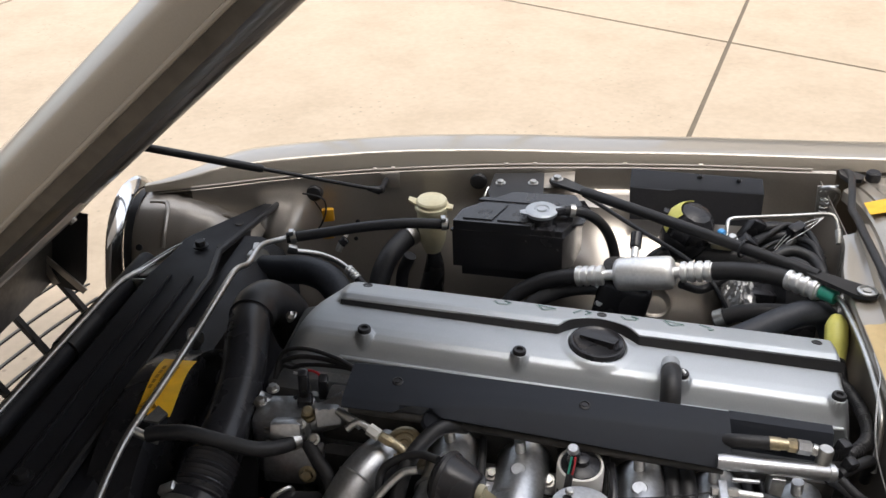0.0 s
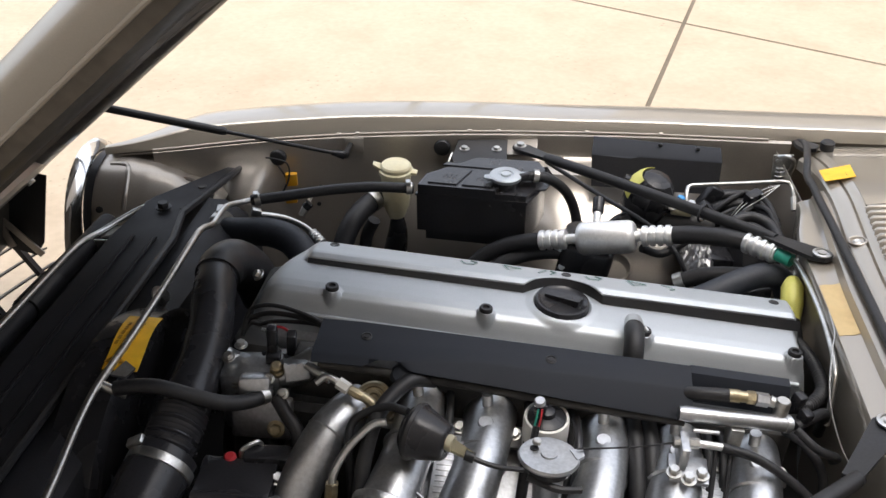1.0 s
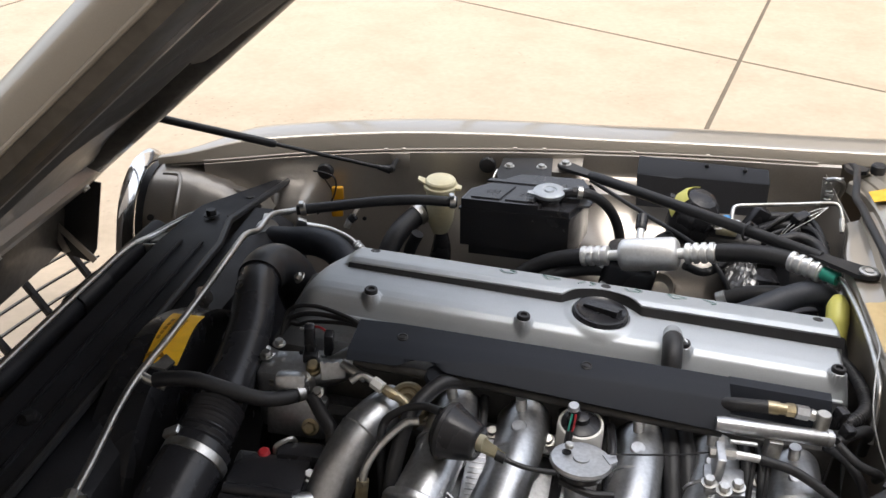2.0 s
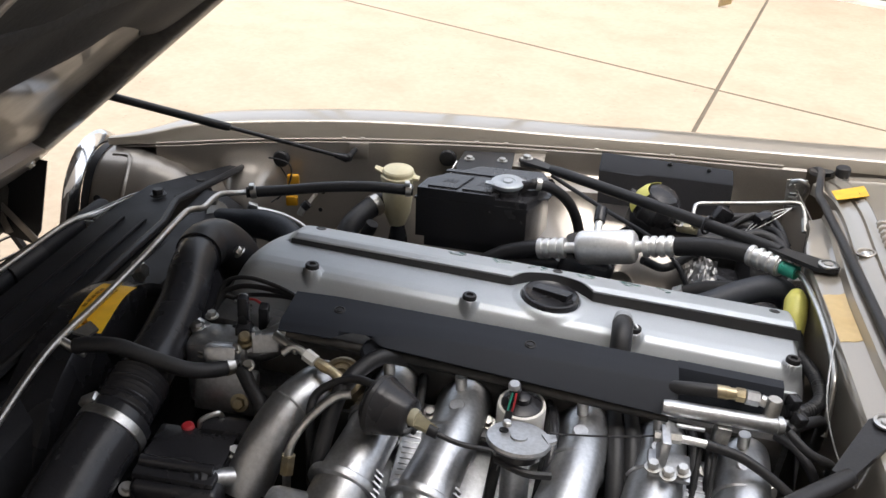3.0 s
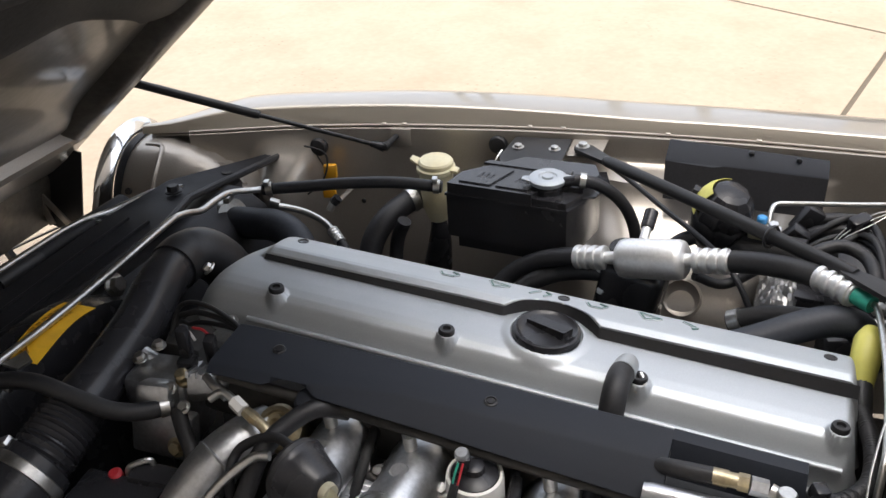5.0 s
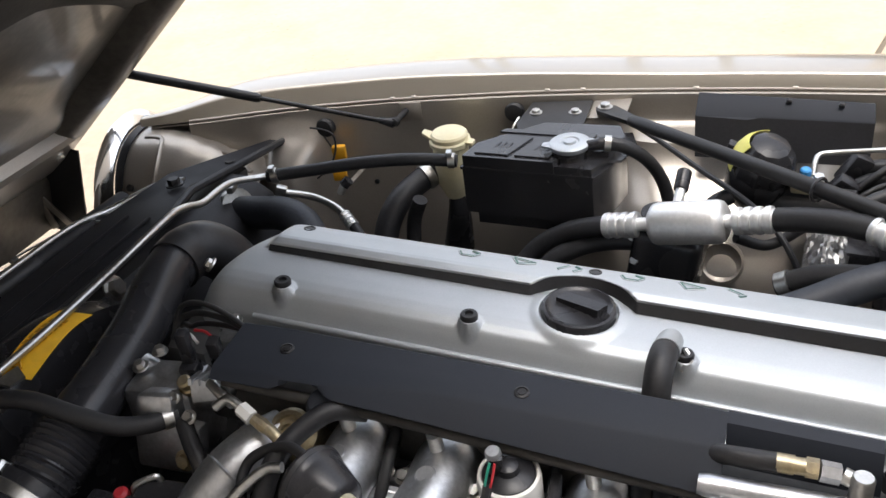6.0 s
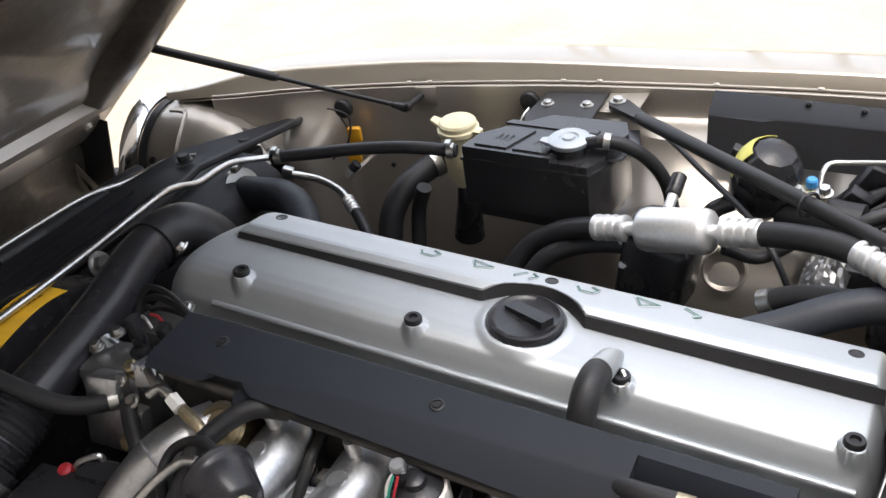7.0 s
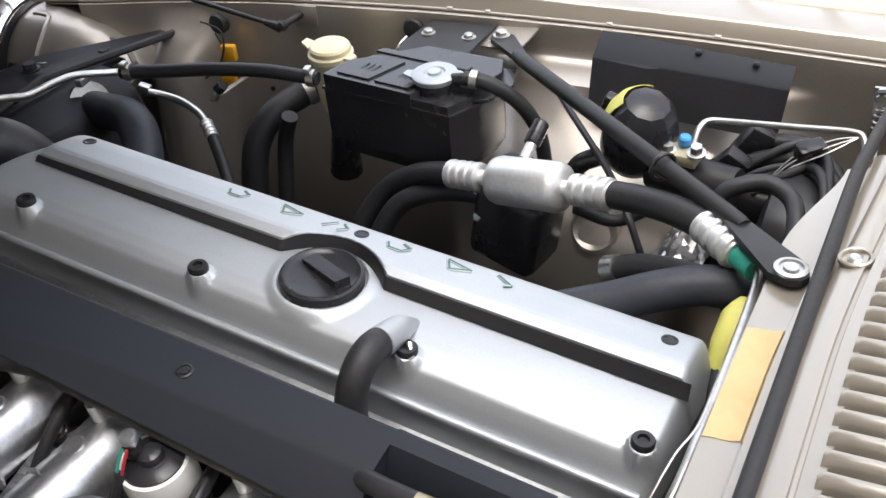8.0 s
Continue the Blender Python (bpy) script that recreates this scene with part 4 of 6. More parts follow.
part("grip", prism([FC - FA * 0.002 + V(p) for p in ((-0.024, 0.006, 0), (0.020, -0.010, 0), (0.027, 0.002, 0), (-0.017, 0.018, 0))], FA * 0.0090, 0.003, 3), BLACK, cap)
# breather pipe on the cover
part("breather_stub", tube([(0.389, 0.034, zc(0.39) - 0.008), (0.388, 0.012, zc(0.39) + 0.003), (0.387, -0.014, zc(0.387) + 0.010)], [0.005, 0.0115, 0.0130], 18, 6), ALLOY, cover)
breather = part("breather_hose", tube([(0.387, -0.010, zc(0.387) + 0.008), (0.3865, -0.022, zc(0.386) + 0.012), (0.386, -0.037, zc(0.386) + 0.010), (0.3855, -0.050, zc(0.386) - 0.001), (0.385, -0.057, zc(0.386) - 0.020), (0.385, -0.058, zc(0.386) - 0.05)], 0.0125, 18, 6), RUBBER, cover, "black rubber breather elbow")
part("clip", tube([(0.400, -0.010, zc(0.40) - 0.012), (0.408, -0.004, zc(0.4) - 0.004), (0.402, 0.004, zc(0.40) + 0.002)], 0.0025, 8, 4), STEEL, cover)

# dark coil shroud beside the cover
def sz(x, d):
    return zc(x) + d


SH_TOP = [(0.010, -0.086, 0.0125), (0.060, -0.086, 0.016), (0.30, -0.086, 0.0195), (0.448, -0.086, 0.0205), (0.562, -0.088, 0.0215)]
SH_FOLD = [(0.012, -0.150, 0.0075), (0.120, -0.147, 0.0120), (0.200, -0.134, 0.0150), (0.449, -0.126, 0.0145)]
SH_LOW = [(0.014, -0.158, 0.001), (0.120, -0.156, 0.005), (0.200, -0.153, 0.000), (0.447, -0.152, -0.0115)]


def shroud_mesh():
    rows = []
    for x in np.linspace(0.010, 0.448, 60):
        t = [along(x, [p[0] for p in SH_TOP], [p[i] for p in SH_TOP]) for i in (1, 2)]
        f = [along(x, [p[0] for p in SH_FOLD], [p[i] for p in SH_FOLD]) for i in (1, 2)]
        w = [along(x, [p[0] for p in SH_LOW], [p[i] for p in SH_LOW]) for i in (1, 2)]
        notch = max(0.0, 1 - ((x - 0.098) / 0.026) ** 2)
        wy, wd = w[0] + 0.012 * notch, w[1] + 0.004 * notch
        rows.append([(x, t[0] + 0.004, sz(x, t[1] - 0.020)), (x, t[0], sz(x, t[1] - 0.002)), (x, t[0] - 0.003, sz(x, t[1])),
                     (x, (t[0] + f[0]) / 2, sz(x, (t[1] + f[1]) / 2 + 0.0005)), (x, f[0] + 0.003, sz(x, f[1] + 0.0008)), (x, f[0] - 0.001, sz(x, f[1] - 0.0012)), (x, wy, sz(x, wd))])
    return thick(loft(rows), 0.0028)


shroud = part("coil_shroud", shroud_mesh(), SHROUD, engine, "dark grey folded plastic coil shroud", angle=25)
rows = []
for x in np.linspace(0.448, 0.562, 10):
    rows.append([(x, -0.082, sz(x, 0.0015)), (x, -0.086, sz(x, 0.0200)), (x, -0.089, sz(x, 0.0215)), (x, -0.100, sz(x, 0.0190)), (x, -0.108, sz(x, 0.004)), (x, -0.110, sz(x, -0.016))])
part("shroud_step", thick(loft(rows), 0.0028), SHROUD, shroud, angle=25)
part("shroud_end", prism([(0.4475, -0.090, sz(0.448, 0.018)), (0.4475, -0.124, sz(0.448, 0.013)), (0.4465, -0.152, sz(0.448, -0.011)), (0.4475, -0.115, sz(0.448, -0.011))], (-0.0028, 0, 0)), SHROUD, shroud)
for bx, by, d in ((0.068, -0.114, 0.0140), (0.285, -0.112, 0.0175), (0.515, -0.113, 0.0060)):
    part("screw", lathe([(0.0066, -0.003), (0.0066, 0.0008), (0.0052, 0.0014), (0.0048, 0.0002), (0.0036, 0.0002), (0.0032, 0.0012), (0, 0.0012)], (bx, by, sz(bx, d)), (0.08, -0.12, 1), 18), SATIN, shroud)

# block, head and inlet side
part("head", merged(box((0.25, 0.045, 0.730), (0.70, 0.17, 0.13), (0, 4.9, 0), 0.01)), CAST, engine, "cast aluminium cylinder head")
part("block", box((0.25, 0.05, 0.55), (0.66, 0.22, 0.28), (0, 4.9, 0), 0.02), GRIME, engine)
part("inlet_rail", box((0.27, -0.098, 0.795), (0.60, 0.05, 0.05), (0, 4.9, 0), 0.006), GRIME, engine)
part("shroud_rail", tube([(x, -0.1465, sz(x, -0.009 - 0.008 * sstep(0.1, 0.4, x))) for x in np.linspace(0.016, 0.44, 14)], 0.0052, 12, 3), GRIME, engine, "dull alloy rail below the shroud edge")
part("rail_dome", lathe([(0.0135, -0.012), (0.016, 0.002), (0.012, 0.007), (0.0, 0.009)], (0.117, -0.149, sz(0.117, -0.008)), (0, -0.5, 1), 24), SHROUD, engine)

RUNNERS = (0.130, 0.212, 0.347, 0.430, 0.520)
for k, rx in enumerate(RUNNERS):
    z = zc(rx)
    run = part("inlet_runner", tube([(rx + 0.006, -0.085, z - 0.098), (rx + 0.005, -0.125, z - 0.072), (rx + 0.004, -0.170, z - 0.068), (rx - 0.004, -0.225, z - 0.076), (rx - 0.018, -0.285, z - 0.100), (rx - 0.030, -0.345, z - 0.148), (rx - 0.038, -0.39, z - 0.21)],
                            [0.038, 0.0355, 0.0315, 0.0320, 0.035, 0.037, 0.037], 28, 8, flat=0.88), CAST, engine, "cast aluminium inlet runner")
    part("casting_boss", lathe([(0.0095, -0.012), (0.0095, 0.002), (0.008, 0.0035), (0, 0.0035)], (rx + 0.003, -0.172, z - 0.041), (0, -0.2, 1), 18), CAST, run)
    part("injector_post", tube([(rx + 0.004, -0.141, z - 0.055), (rx + 0.002, -0.144, z - 0.020)], 0.0066, 12), BARE, run)
    part("flange_line", lathe([(0.0300, -0.0025), (0.0318, 0), (0.0300, 0.0025)], (rx, -0.200, z - 0.072), (0.17, 1, 0.06), 28), CAST, run)
    part("collar", lathe([(0.0345, -0.006), (0.0380, -0.004), (0.0388, 0.0), (0.0380, 0.004), (0.0345, 0.006)], (rx - 0.0155, -0.272, z - 0.094), (0.22, 1, 0.42), 32), CAST, run)
    for q in range(5):
        part("cooling_rib", box((rx + 0.020, -0.262 - 0.006 * q, z - 0.080 - 0.0025 * q), (0.010, 0.0018, 0.008), (20, 35, -15)), CAST, run)
for k, (xa, xb) in enumerate(zip(RUNNERS, RUNNERS[1:])):
    mx = (xa + xb) / 2
    part("manifold_web", loft([[(mx + q * (xb - xa) * 0.5 - 0.004 * r, -0.135 - 0.052 * r, zc(mx) - 0.104 - 0.010 * r - 0.0035 * r * r - 0.010 * (1 - abs(q)) + 0.004 * math.sin(3 * r + k)) for q in (-1, -0.6, -0.2, 0.2, 0.6, 1)] for r in range(5)]), CAST, engine, "cast web between the runners")
part("plenum", tube([(-0.02, -0.44, 0.66), (0.10, -0.44, 0.655), (0.40, -0.44, 0.63), (0.60, -0.44, 0.615)], 0.055, 20, 4), CAST, engine, "long cast plenum")
part("throttle_body", merged(box((0.075, -0.34, 0.742), (0.07, 0.10, 0.08), (0, 5, 0), 0.012), lathe([(0.036, 0), (0.038, 0.01), (0.036, 0.05)], (0.10, -0.34, 0.75), (1, 0, 0), 24)), CAST, engine)
# knurled pads between the runners
for kx in (0.172, 0.476):
    pad = part("knurled_pad", box((kx, -0.206, zc(kx) - 0.088), (0.028, 0.09, 0.006), (18, 5, 0), 0.001), CAST, engine)
    for q in range(12):
        part("rib", box((kx, -0.170 - 0.0066 * q, zc(kx) - 0.0735 - 0.00215 * q), (0.020, 0.0024, 0.003), (18, 5, 4), 0.0006), CAST, pad)

for kx in (0.190, 0.494):
    part("oval_pad", lathe([(0.013, -0.004), (0.013, 0.003), (0.0115, 0.0045), (0, 0.0045)], (kx, -0.222, zc(kx) - 0.082), (0, -0.3, 1), 20), CAST, engine)
# distributor-like sensor pot
POT = V((0.284, -0.160, zc(0.284) - 0.028))
pot = part("sensor_pot", lathe([(0.024, -0.075), (0.0265, -0.06), (0.0268, -0.006), (0.0258, 0.000), (0.0232, 0.001), (0.022, -0.004)], POT, (0.02, -0.12, 1), 36), WHITE, engine, "pale round sensor pot with a black top")
part("pot_top", lathe([(0.0225, -0.005), (0.0220, 0.001), (0.016, 0.004), (0.010, 0.005), (0.009, 0.011), (0.005, 0.013), (0, 0.013)], POT, (0.02, -0.12, 1), 30), BLACK, pot)
part("plug", box((0.276, -0.166, zc(0.27) - 0.014), (0.012, 0.011, 0.020), (10, 5, 20), 0.003), BLACK, pot)
part("plug_top", lathe([(0.0068, 0), (0.0068, 0.004), (0.0055, 0.006), (0, 0.006)], (0.275, -0.166, zc(0.267) - 0.006), (0, -0.2, 1), 14), CAST, pot)
part("lead", tube([(0.278, -0.173, zc(0.27) - 0.008), (0.277, -0.179, zc(0.27) - 0.018), (0.274, -0.184, zc(0.27) - 0.032)], 0.0012, 6, 5), RED, pot)
part("lead", tube([(0.274, -0.173, zc(0.27) - 0.008), (0.272, -0.179, zc(0.27) - 0.018), (0.270, -0.184, zc(0.27) - 0.032)], 0.0012, 6, 5), TEAL, pot)
part("lead", tube([(0.273, -0.181, zc(0.27) - 0.026), (0.270, -0.190, zc(0.27) - 0.045), (0.262, -0.20, zc(0.27) - 0.09)], 0.0042, 8, 5), RUBBER, pot)

# throttle quadrant: pale disc with cable
disc_c = V((0.288, -0.236, zc(0.285) - 0.019))
DN = V((0.05, 0.12, 1)).normalized()
disc = part("throttle_disc", merged(lathe([(0.0, -0.003), (0.032, -0.003), (0.0335, 0.0), (0.032, 0.003), (0.028, 0.0032), (0.009, 0.0032), (0.0085, 0.005), (0.0, 0.005)], disc_c, DN, 40)), CAST, engine, "pale throttle quadrant disc")
part("disc_tab", prism([disc_c + V(p) for p in ((0.022, 0.012, -0.002), (0.036, 0.016, -0.003), (0.038, 0.004, -0.002), (0.030, -0.004, -0.001))], DN * 0.004, 0.001), CAST, disc)
part("hub_bolt", lathe([(0.005, 0), (0.005, 0.004), (0.004, 0.005), (0, 0.005)], disc_c + DN * 0.004 + V((-0.014, 0.012, 0.003)), DN, 8), STEEL, disc)
part("quadrant_base", tube([disc_c - DN * 0.002, disc_c - DN * 0.014], 0.026, 20), BLACK, disc)
part("quadrant_post", tube([disc_c - DN * 0.012, disc_c - DN * 0.09 + V((0.004, 0.01, 0))], 0.015, 16), CAST, disc)
# Hole drawn as a dark disc, its inner shade put into the colour
part("disc_hole", lathe([(0.0050, 0), (0.0050, 0.0016), (0.0036, 0.0018), (0, 0.0008)], disc_c + V((-0.016, 0.008, 0.0028)), DN, 14), SATIN, disc)
part("disc_linkage", tube([disc_c + V((-0.02, -0.02, -0.012)), disc_c + V((0.01, -0.030, -0.016)), disc_c + V((0.036, -0.024, -0.02))], 0.0042, 8, 5), SATIN, disc, "dark linkage rod")
part("throttle_cable", tube([disc_c + V((0.030, 0.012, 0.004)), (0.38, -0.205, zc(0.38) - 0.014), (0.430, -0.186, zc(0.43) - 0.014)], 0.0010, 6, 6), SATIN, engine, "thin dark throttle cable")
mount = part("cable_mount", merged(box((0.435, -0.190, zc(0.435) - 0.022), (0.010, 0.034, 0.030), (0, 5, 0), 0.002), box((0.442, -0.20, zc(0.44) - 0.040), (0.044, 0.036, 0.006), (10, 5, 0), 0.002)), CAST, engine)
for dx in (0.0, 0.016):
    part("control_rod", tube([(0.474 + dx, -0.176, zc(0.47) - 0.018), (0.468 + dx, -0.215, zc(0.47) - 0.06), (0.462 + dx, -0.25, zc(0.47) - 0.11)], 0.003, 8, 4), SATIN, mount)
part("ferrule", tube([(0.424, -0.187, zc(0.43) - 0.014), (0.452, -0.184, zc(0.45) - 0.014)], 0.0062, 6), STEEL, mount)
part("ferrule", tube([(0.452, -0.184, zc(0.45) - 0.014), (0.478, -0.183, zc(0.478) - 0.015)], 0.0045, 10), BARE, mount)
part("cable_sleeve", tube([(0.478, -0.183, zc(0.478) - 0.015), (0.52, -0.187, zc(0.52) - 0.022), (0.57, -0.205, zc(0.57) - 0.045), (0.61, -0.235, zc(0.6) - 0.08)], 0.0055, 10, 6), RUBBER, engine)
for p in ((0.425, -0.214), (0.455, -0.212), (0.440, -0.222)):
    part("mount_nut", hexbolt((p[0], p[1], zc(p[0]) - 0.034), (0, -0.1, 1), 0.006, 0.008), STEEL, mount)

# black vacuum actuator with its rod
AA = V((0.93, -0.36, -0.03)).normalized()
AC = V((0.145, -0.230, 0.849))
act = part("vacuum_actuator", lathe([(0.0, -0.017), (0.012, -0.016), (0.024, -0.012), (0.030, -0.006), (0.0315, -0.0035), (0.0315, 0.002), (0.0300, 0.0035), (0.0285, 0.009), (0.0205, 0.034), (0.0185, 0.0365), (0.0150, 0.0375), (0.0095, 0.0375), (0.009, 0.033), (0, 0.033)], AC, AA, 40), BLACK, engine, "black vacuum actuator canister")
part("actuator_clamp", lathe([(0.0315, -0.0055), (0.0330, -0.002), (0.0315, 0.0015)], AC, AA, 40), SATIN, act)
rod0 = AC + AA * 0.036
rod = part("actuator_lever", merged(prism([rod0 + V(p) for p in ((-0.002, 0.003, 0.006), (0.008, -0.003, 0.007), (0.030, -0.017, 0.003), (0.029, -0.022, -0.003), (0.003, -0.008, -0.004))], (0.001, -0.002, 0.005), 0.0015),
           lathe([(0.0085, -0.003), (0.0095, 0.0), (0.0085, 0.005), (0.0045, 0.005), (0.004, 0.001), (0, 0.001)], rod0 + V((0.003, -0.003, 0.004)), AA, 20)), AGED, act, "yellowed plastic lever")
part("lever_rod", merged(tube([(0.203, -0.262, 0.850), (0.232, -0.266, 0.843), (0.262, -0.258, 0.834)], 0.0028, 8, 4), tube([(0.200, -0.261, 0.851), (0.210, -0.263, 0.849)], 0.006, 10)), SATIN, act, "dark control rod")
part("vacuum_hose", tube([(0.132, -0.214, 0.862), (0.110, -0.203, 0.858), (0.085, -0.201, 0.847), (0.067, -0.208, 0.833), (0.066, -0.225, 0.812), (0.07, -0.24, 0.74)], 0.0048, 10, 6), RUBBER, engine)
part("vent_hose", tube([(0.152, -0.140, 0.850), (0.128, -0.156, 0.860), (0.107, -0.180, 0.853), (0.094, -0.205, 0.840), (0.087, -0.225, 0.815), (0.083, -0.25, 0.782), (0.08, -0.265, 0.71)], 0.0092, 12, 6), RUBBER, engine, "black rubber vent hose")
part("dip_tube", tube([(0.108, -0.215, 0.846), (0.092, -0.219, 0.843), (0.071, -0.236, 0.827), (0.059, -0.254, 0.812), (0.054, -0.264, 0.792), (0.052, -0.27, 0.74)], 0.0046, 10, 6), STEEL, engine, "bright steel tube")
part("tube_union", merged(tube([(0.0545, -0.263, 0.795), (0.053, -0.268, 0.775)], 0.0078, 6)), BRASS, engine)

# front of the engine: pale runner, thermostat housing, sensors
front_run = part("coolant_pipe", tube([(0.066, -0.145, 0.812), (0.050, -0.170, 0.812), (0.032, -0.200, 0.801), (0.016, -0.232, 0.775), (0.006, -0.256, 0.745), (0.003, -0.264, 0.733)], [0.0245, 0.025, 0.0255, 0.026, 0.026, 0.025], 28, 8), CAST, engine, "bright cast pipe at the front of the engine")
part("pipe_plate", prism([(-0.030, -0.262, 0.752), (0.034, -0.276, 0.742), (0.050, -0.30, 0.66), (-0.02, -0.29, 0.66)], (0.0, 0.006, -0.004), 0.002), SATIN, front_run, "black plate under the pipe")
part("plate_bolt", hexbolt((-0.020, -0.264, 0.752), (-0.2, -0.8, 0.6), 0.007, 0.007), STEEL, front_run)
part("pipe_seam", lathe([(0.0250, -0.0022), (0.0272, 0), (0.0250, 0.0022)], (0.034, -0.197, 0.8025), (0.45, 0.85, 0.30), 30), CAST, front_run)
part("small_arm", tube([(0.000, -0.262, 0.755), (-0.024, -0.278, 0.762), (-0.034, -0.286, 0.764)], [0.012, 0.010, 0.012], 14, 5), CAST, front_run)
part("arm_grommet", lathe([(0.013, -0.006), (0.014, 0.0), (0.011, 0.005), (0.007, 0.006), (0.006, 0.010), (0, 0.011)], (-0.036, -0.288, 0.765), (-0.5, -0.5, 0.6), 20), RUBBER, front_run)
therm = part("thermostat_housing", merged(box((-0.075, -0.118, 0.795), (0.075, 0.055, 0.085), (0, 0, 6), 0.010), box((-0.054, -0.160, 0.790), (0.072, 0.016, 0.054), (-10, 4, 4), 0.004), box((-0.062, -0.150, 0.828), (0.040, 0.030, 0.030), (-20, 0, 8), 0.008),
                                        tube([(-0.09, -0.105, 0.82), (-0.115, -0.105, 0.832)], 0.014, 16), tube([(-0.052, -0.12, 0.82), (-0.020, -0.115, 0.828), (0.004, -0.105, 0.84)], 0.018, 16, 5)), CAST, engine, "cast thermostat housing with ribs")
for p, ax in (((-0.104, -0.118, 0.843), (0, -0.2, 1)), ((-0.088, -0.142, 0.824), (0, -0.5, 1)), ((-0.068, -0.150, 0.812), (0, -0.6, 1)), ((-0.036, -0.172, 0.745), (0, -1, 0.3)), ((-0.095, -0.096, 0.846), (0, 0, 1))):
    part("housing_bolt", hexbolt(p, ax, 0.0056, 0.006), STEEL, therm)
part("temperature_sensor", merged(lathe([(0.009, 0), (0.009, 0.006), (0.007, 0.008), (0.007, 0.016), (0.005, 0.018), (0, 0.018)], (-0.040, -0.130, 0.836), (0.1, -0.5, 1), 18)), BRASS, therm)
part("sensor_plug", merged(box((-0.050, -0.108, 0.866), (0.013, 0.014, 0.044), (8, 4, 10), 0.004), box((-0.050, -0.110, 0.842), (0.018, 0.018, 0.016), (8, 4, 10), 0.003)), BLACK, therm)
part("lattice_bracket", merged(box((-0.018, -0.125, 0.838), (0.030, 0.040, 0.022), (-25, 0, 20), 0.003), *[box((-0.030 + 0.008 * q, -0.130, 0.850), (0.003, 0.036, 0.006), (-25, 0, 20)) for q in range(4)]), CAST, therm)
part("hose_nipple", tube([(0.004, -0.150, 0.866), (0.018, -0.158, 0.862), (0.034, -0.164, 0.858)], 0.0055, 10, 5), STEEL, engine)
nut = part("pale_nut", tube([(0.044, -0.168, 0.858), (0.057, -0.173, 0.853)], 0.0072, 6), WHITE, engine, "white plastic union nut")
part("brass_union", tube([(0.058, -0.172, 0.852), (0.068, -0.175, 0.849), (0.076, -0.178, 0.847)], [0.0055, 0.0066, 0.0050], 8, smooth=False), BRASS, engine)
part("brass_elbow", tube([(0.074, -0.177, 0.848), (0.086, -0.182, 0.842), (0.092, -0.188, 0.83)], 0.0056, 12, 5), BRASS, engine)
coil = part("ribbed_regulator", lathe([(0.0, 0.016), (0.006, 0.016), (0.007, 0.019), (0.010, 0.0195), (0.011, 0.0165), (0.014, 0.0165), (0.015, 0.0195), (0.019, 0.0195), (0.0225, 0.016), (0.0205, 0.014), (0.0225, 0.011), (0.0205, 0.008), (0.0225, 0.005), (0.0205, 0.002), (0.022, -0.03)], (0.083, -0.152, 0.818), (-0.05, -0.55, 0.85), 32), BRASS, engine, "dull brass coloured ribbed regulator")

# wiring bundle over the front of the cover
for k, h in enumerate((0.0, -0.010, -0.021)):
    part("loom", tube([(-0.105, -0.062, 0.835), (-0.100 + 0.002 * k, -0.052, 0.858 + h * 0.5), (-0.090 + 0.004 * k, -0.050 - 0.003 * k, 0.871 + h), (-0.066, -0.055 - 0.003 * k, 0.880 + h), (-0.035, -0.065 - 0.002 * k, 0.882 + h * 0.7), (0.003, -0.084, 0.881 + h * 0.25), (0.020, -0.094, 0.870)], 0.0028 + 0.0006 * (k % 2), 10, 6), RUBBER, engine, "black wiring loom")
conn = part("connector", merged(box((-0.032, -0.090, 0.850), (0.012, 0.014, 0.036), (12, 5, 10), 0.003), box((-0.058, -0.100, 0.822), (0.026, 0.022, 0.030), (12, 5, 10), 0.004)), BLACK, engine)
part("lead", tube([(-0.062, -0.076, 0.862), (-0.046, -0.081, 0.866), (-0.034, -0.086, 0.863)], 0.0016, 6, 5), RED, conn)
part("lead", tube([(-0.072, -0.079, 0.860), (-0.062, -0.083, 0.861), (-0.053, -0.087, 0.855)], 0.0016, 6, 5), BARE, conn)
part("cover_stud", merged(hexbolt((-0.108, 0.030, 0.868), (-0.6, -0.3, 0.7), 0.006, 0.006)), STEEL, engine)
part("cover_stud", merged(hexbolt((-0.02, -0.066, zc(0) - 0.006), (0, -0.3, 1), 0.006, 0.004)), STEEL, engine)

# fuel rail and its unions
rail = part("fuel_rail", merged(tube([(0.432, -0.151, 0.8395), (0.440, -0.151, 0.839), (0.552, -0.144, 0.830), (0.559, -0.1435, 0.829)], [0.0078, 0.0092, 0.0092, 0.0078], 20, smooth=False)), CAST, engine, "bright fuel rail tube")
part("rail_end", tube([(0.551, -0.144, 0.830), (0.5565, -0.1435, 0.8295)], 0.0104, 20), CAST, rail)
part("rail_post", lathe([(0.0085, -0.002), (0.0085, 0.024), (0.007, 0.026), (0, 0.026)], (0.545, -0.137, 0.832), (0.05, 0, 1), 18), STEEL, rail)
part("fuel_hose", tube([(0.435, -0.122, zc(0.43) + 0.004), (0.455, -0.129, 0.852), (0.488, -0.133, 0.8555)], 0.0078, 14, 6), RUBBER, engine)
part("brass_union", merged(tube([(0.486, -0.133, 0.856), (0.499, -0.1325, 0.855)], 0.0076, 14), tube([(0.499, -0.1325, 0.855), (0.508, -0.132, 0.8545)], 0.0066, 14)), BRASS, rail)
part("hex_nut", tube([(0.507, -0.132, 0.8545), (0.516, -0.1318, 0.854)], 0.0078, 6), BRASS, rail)
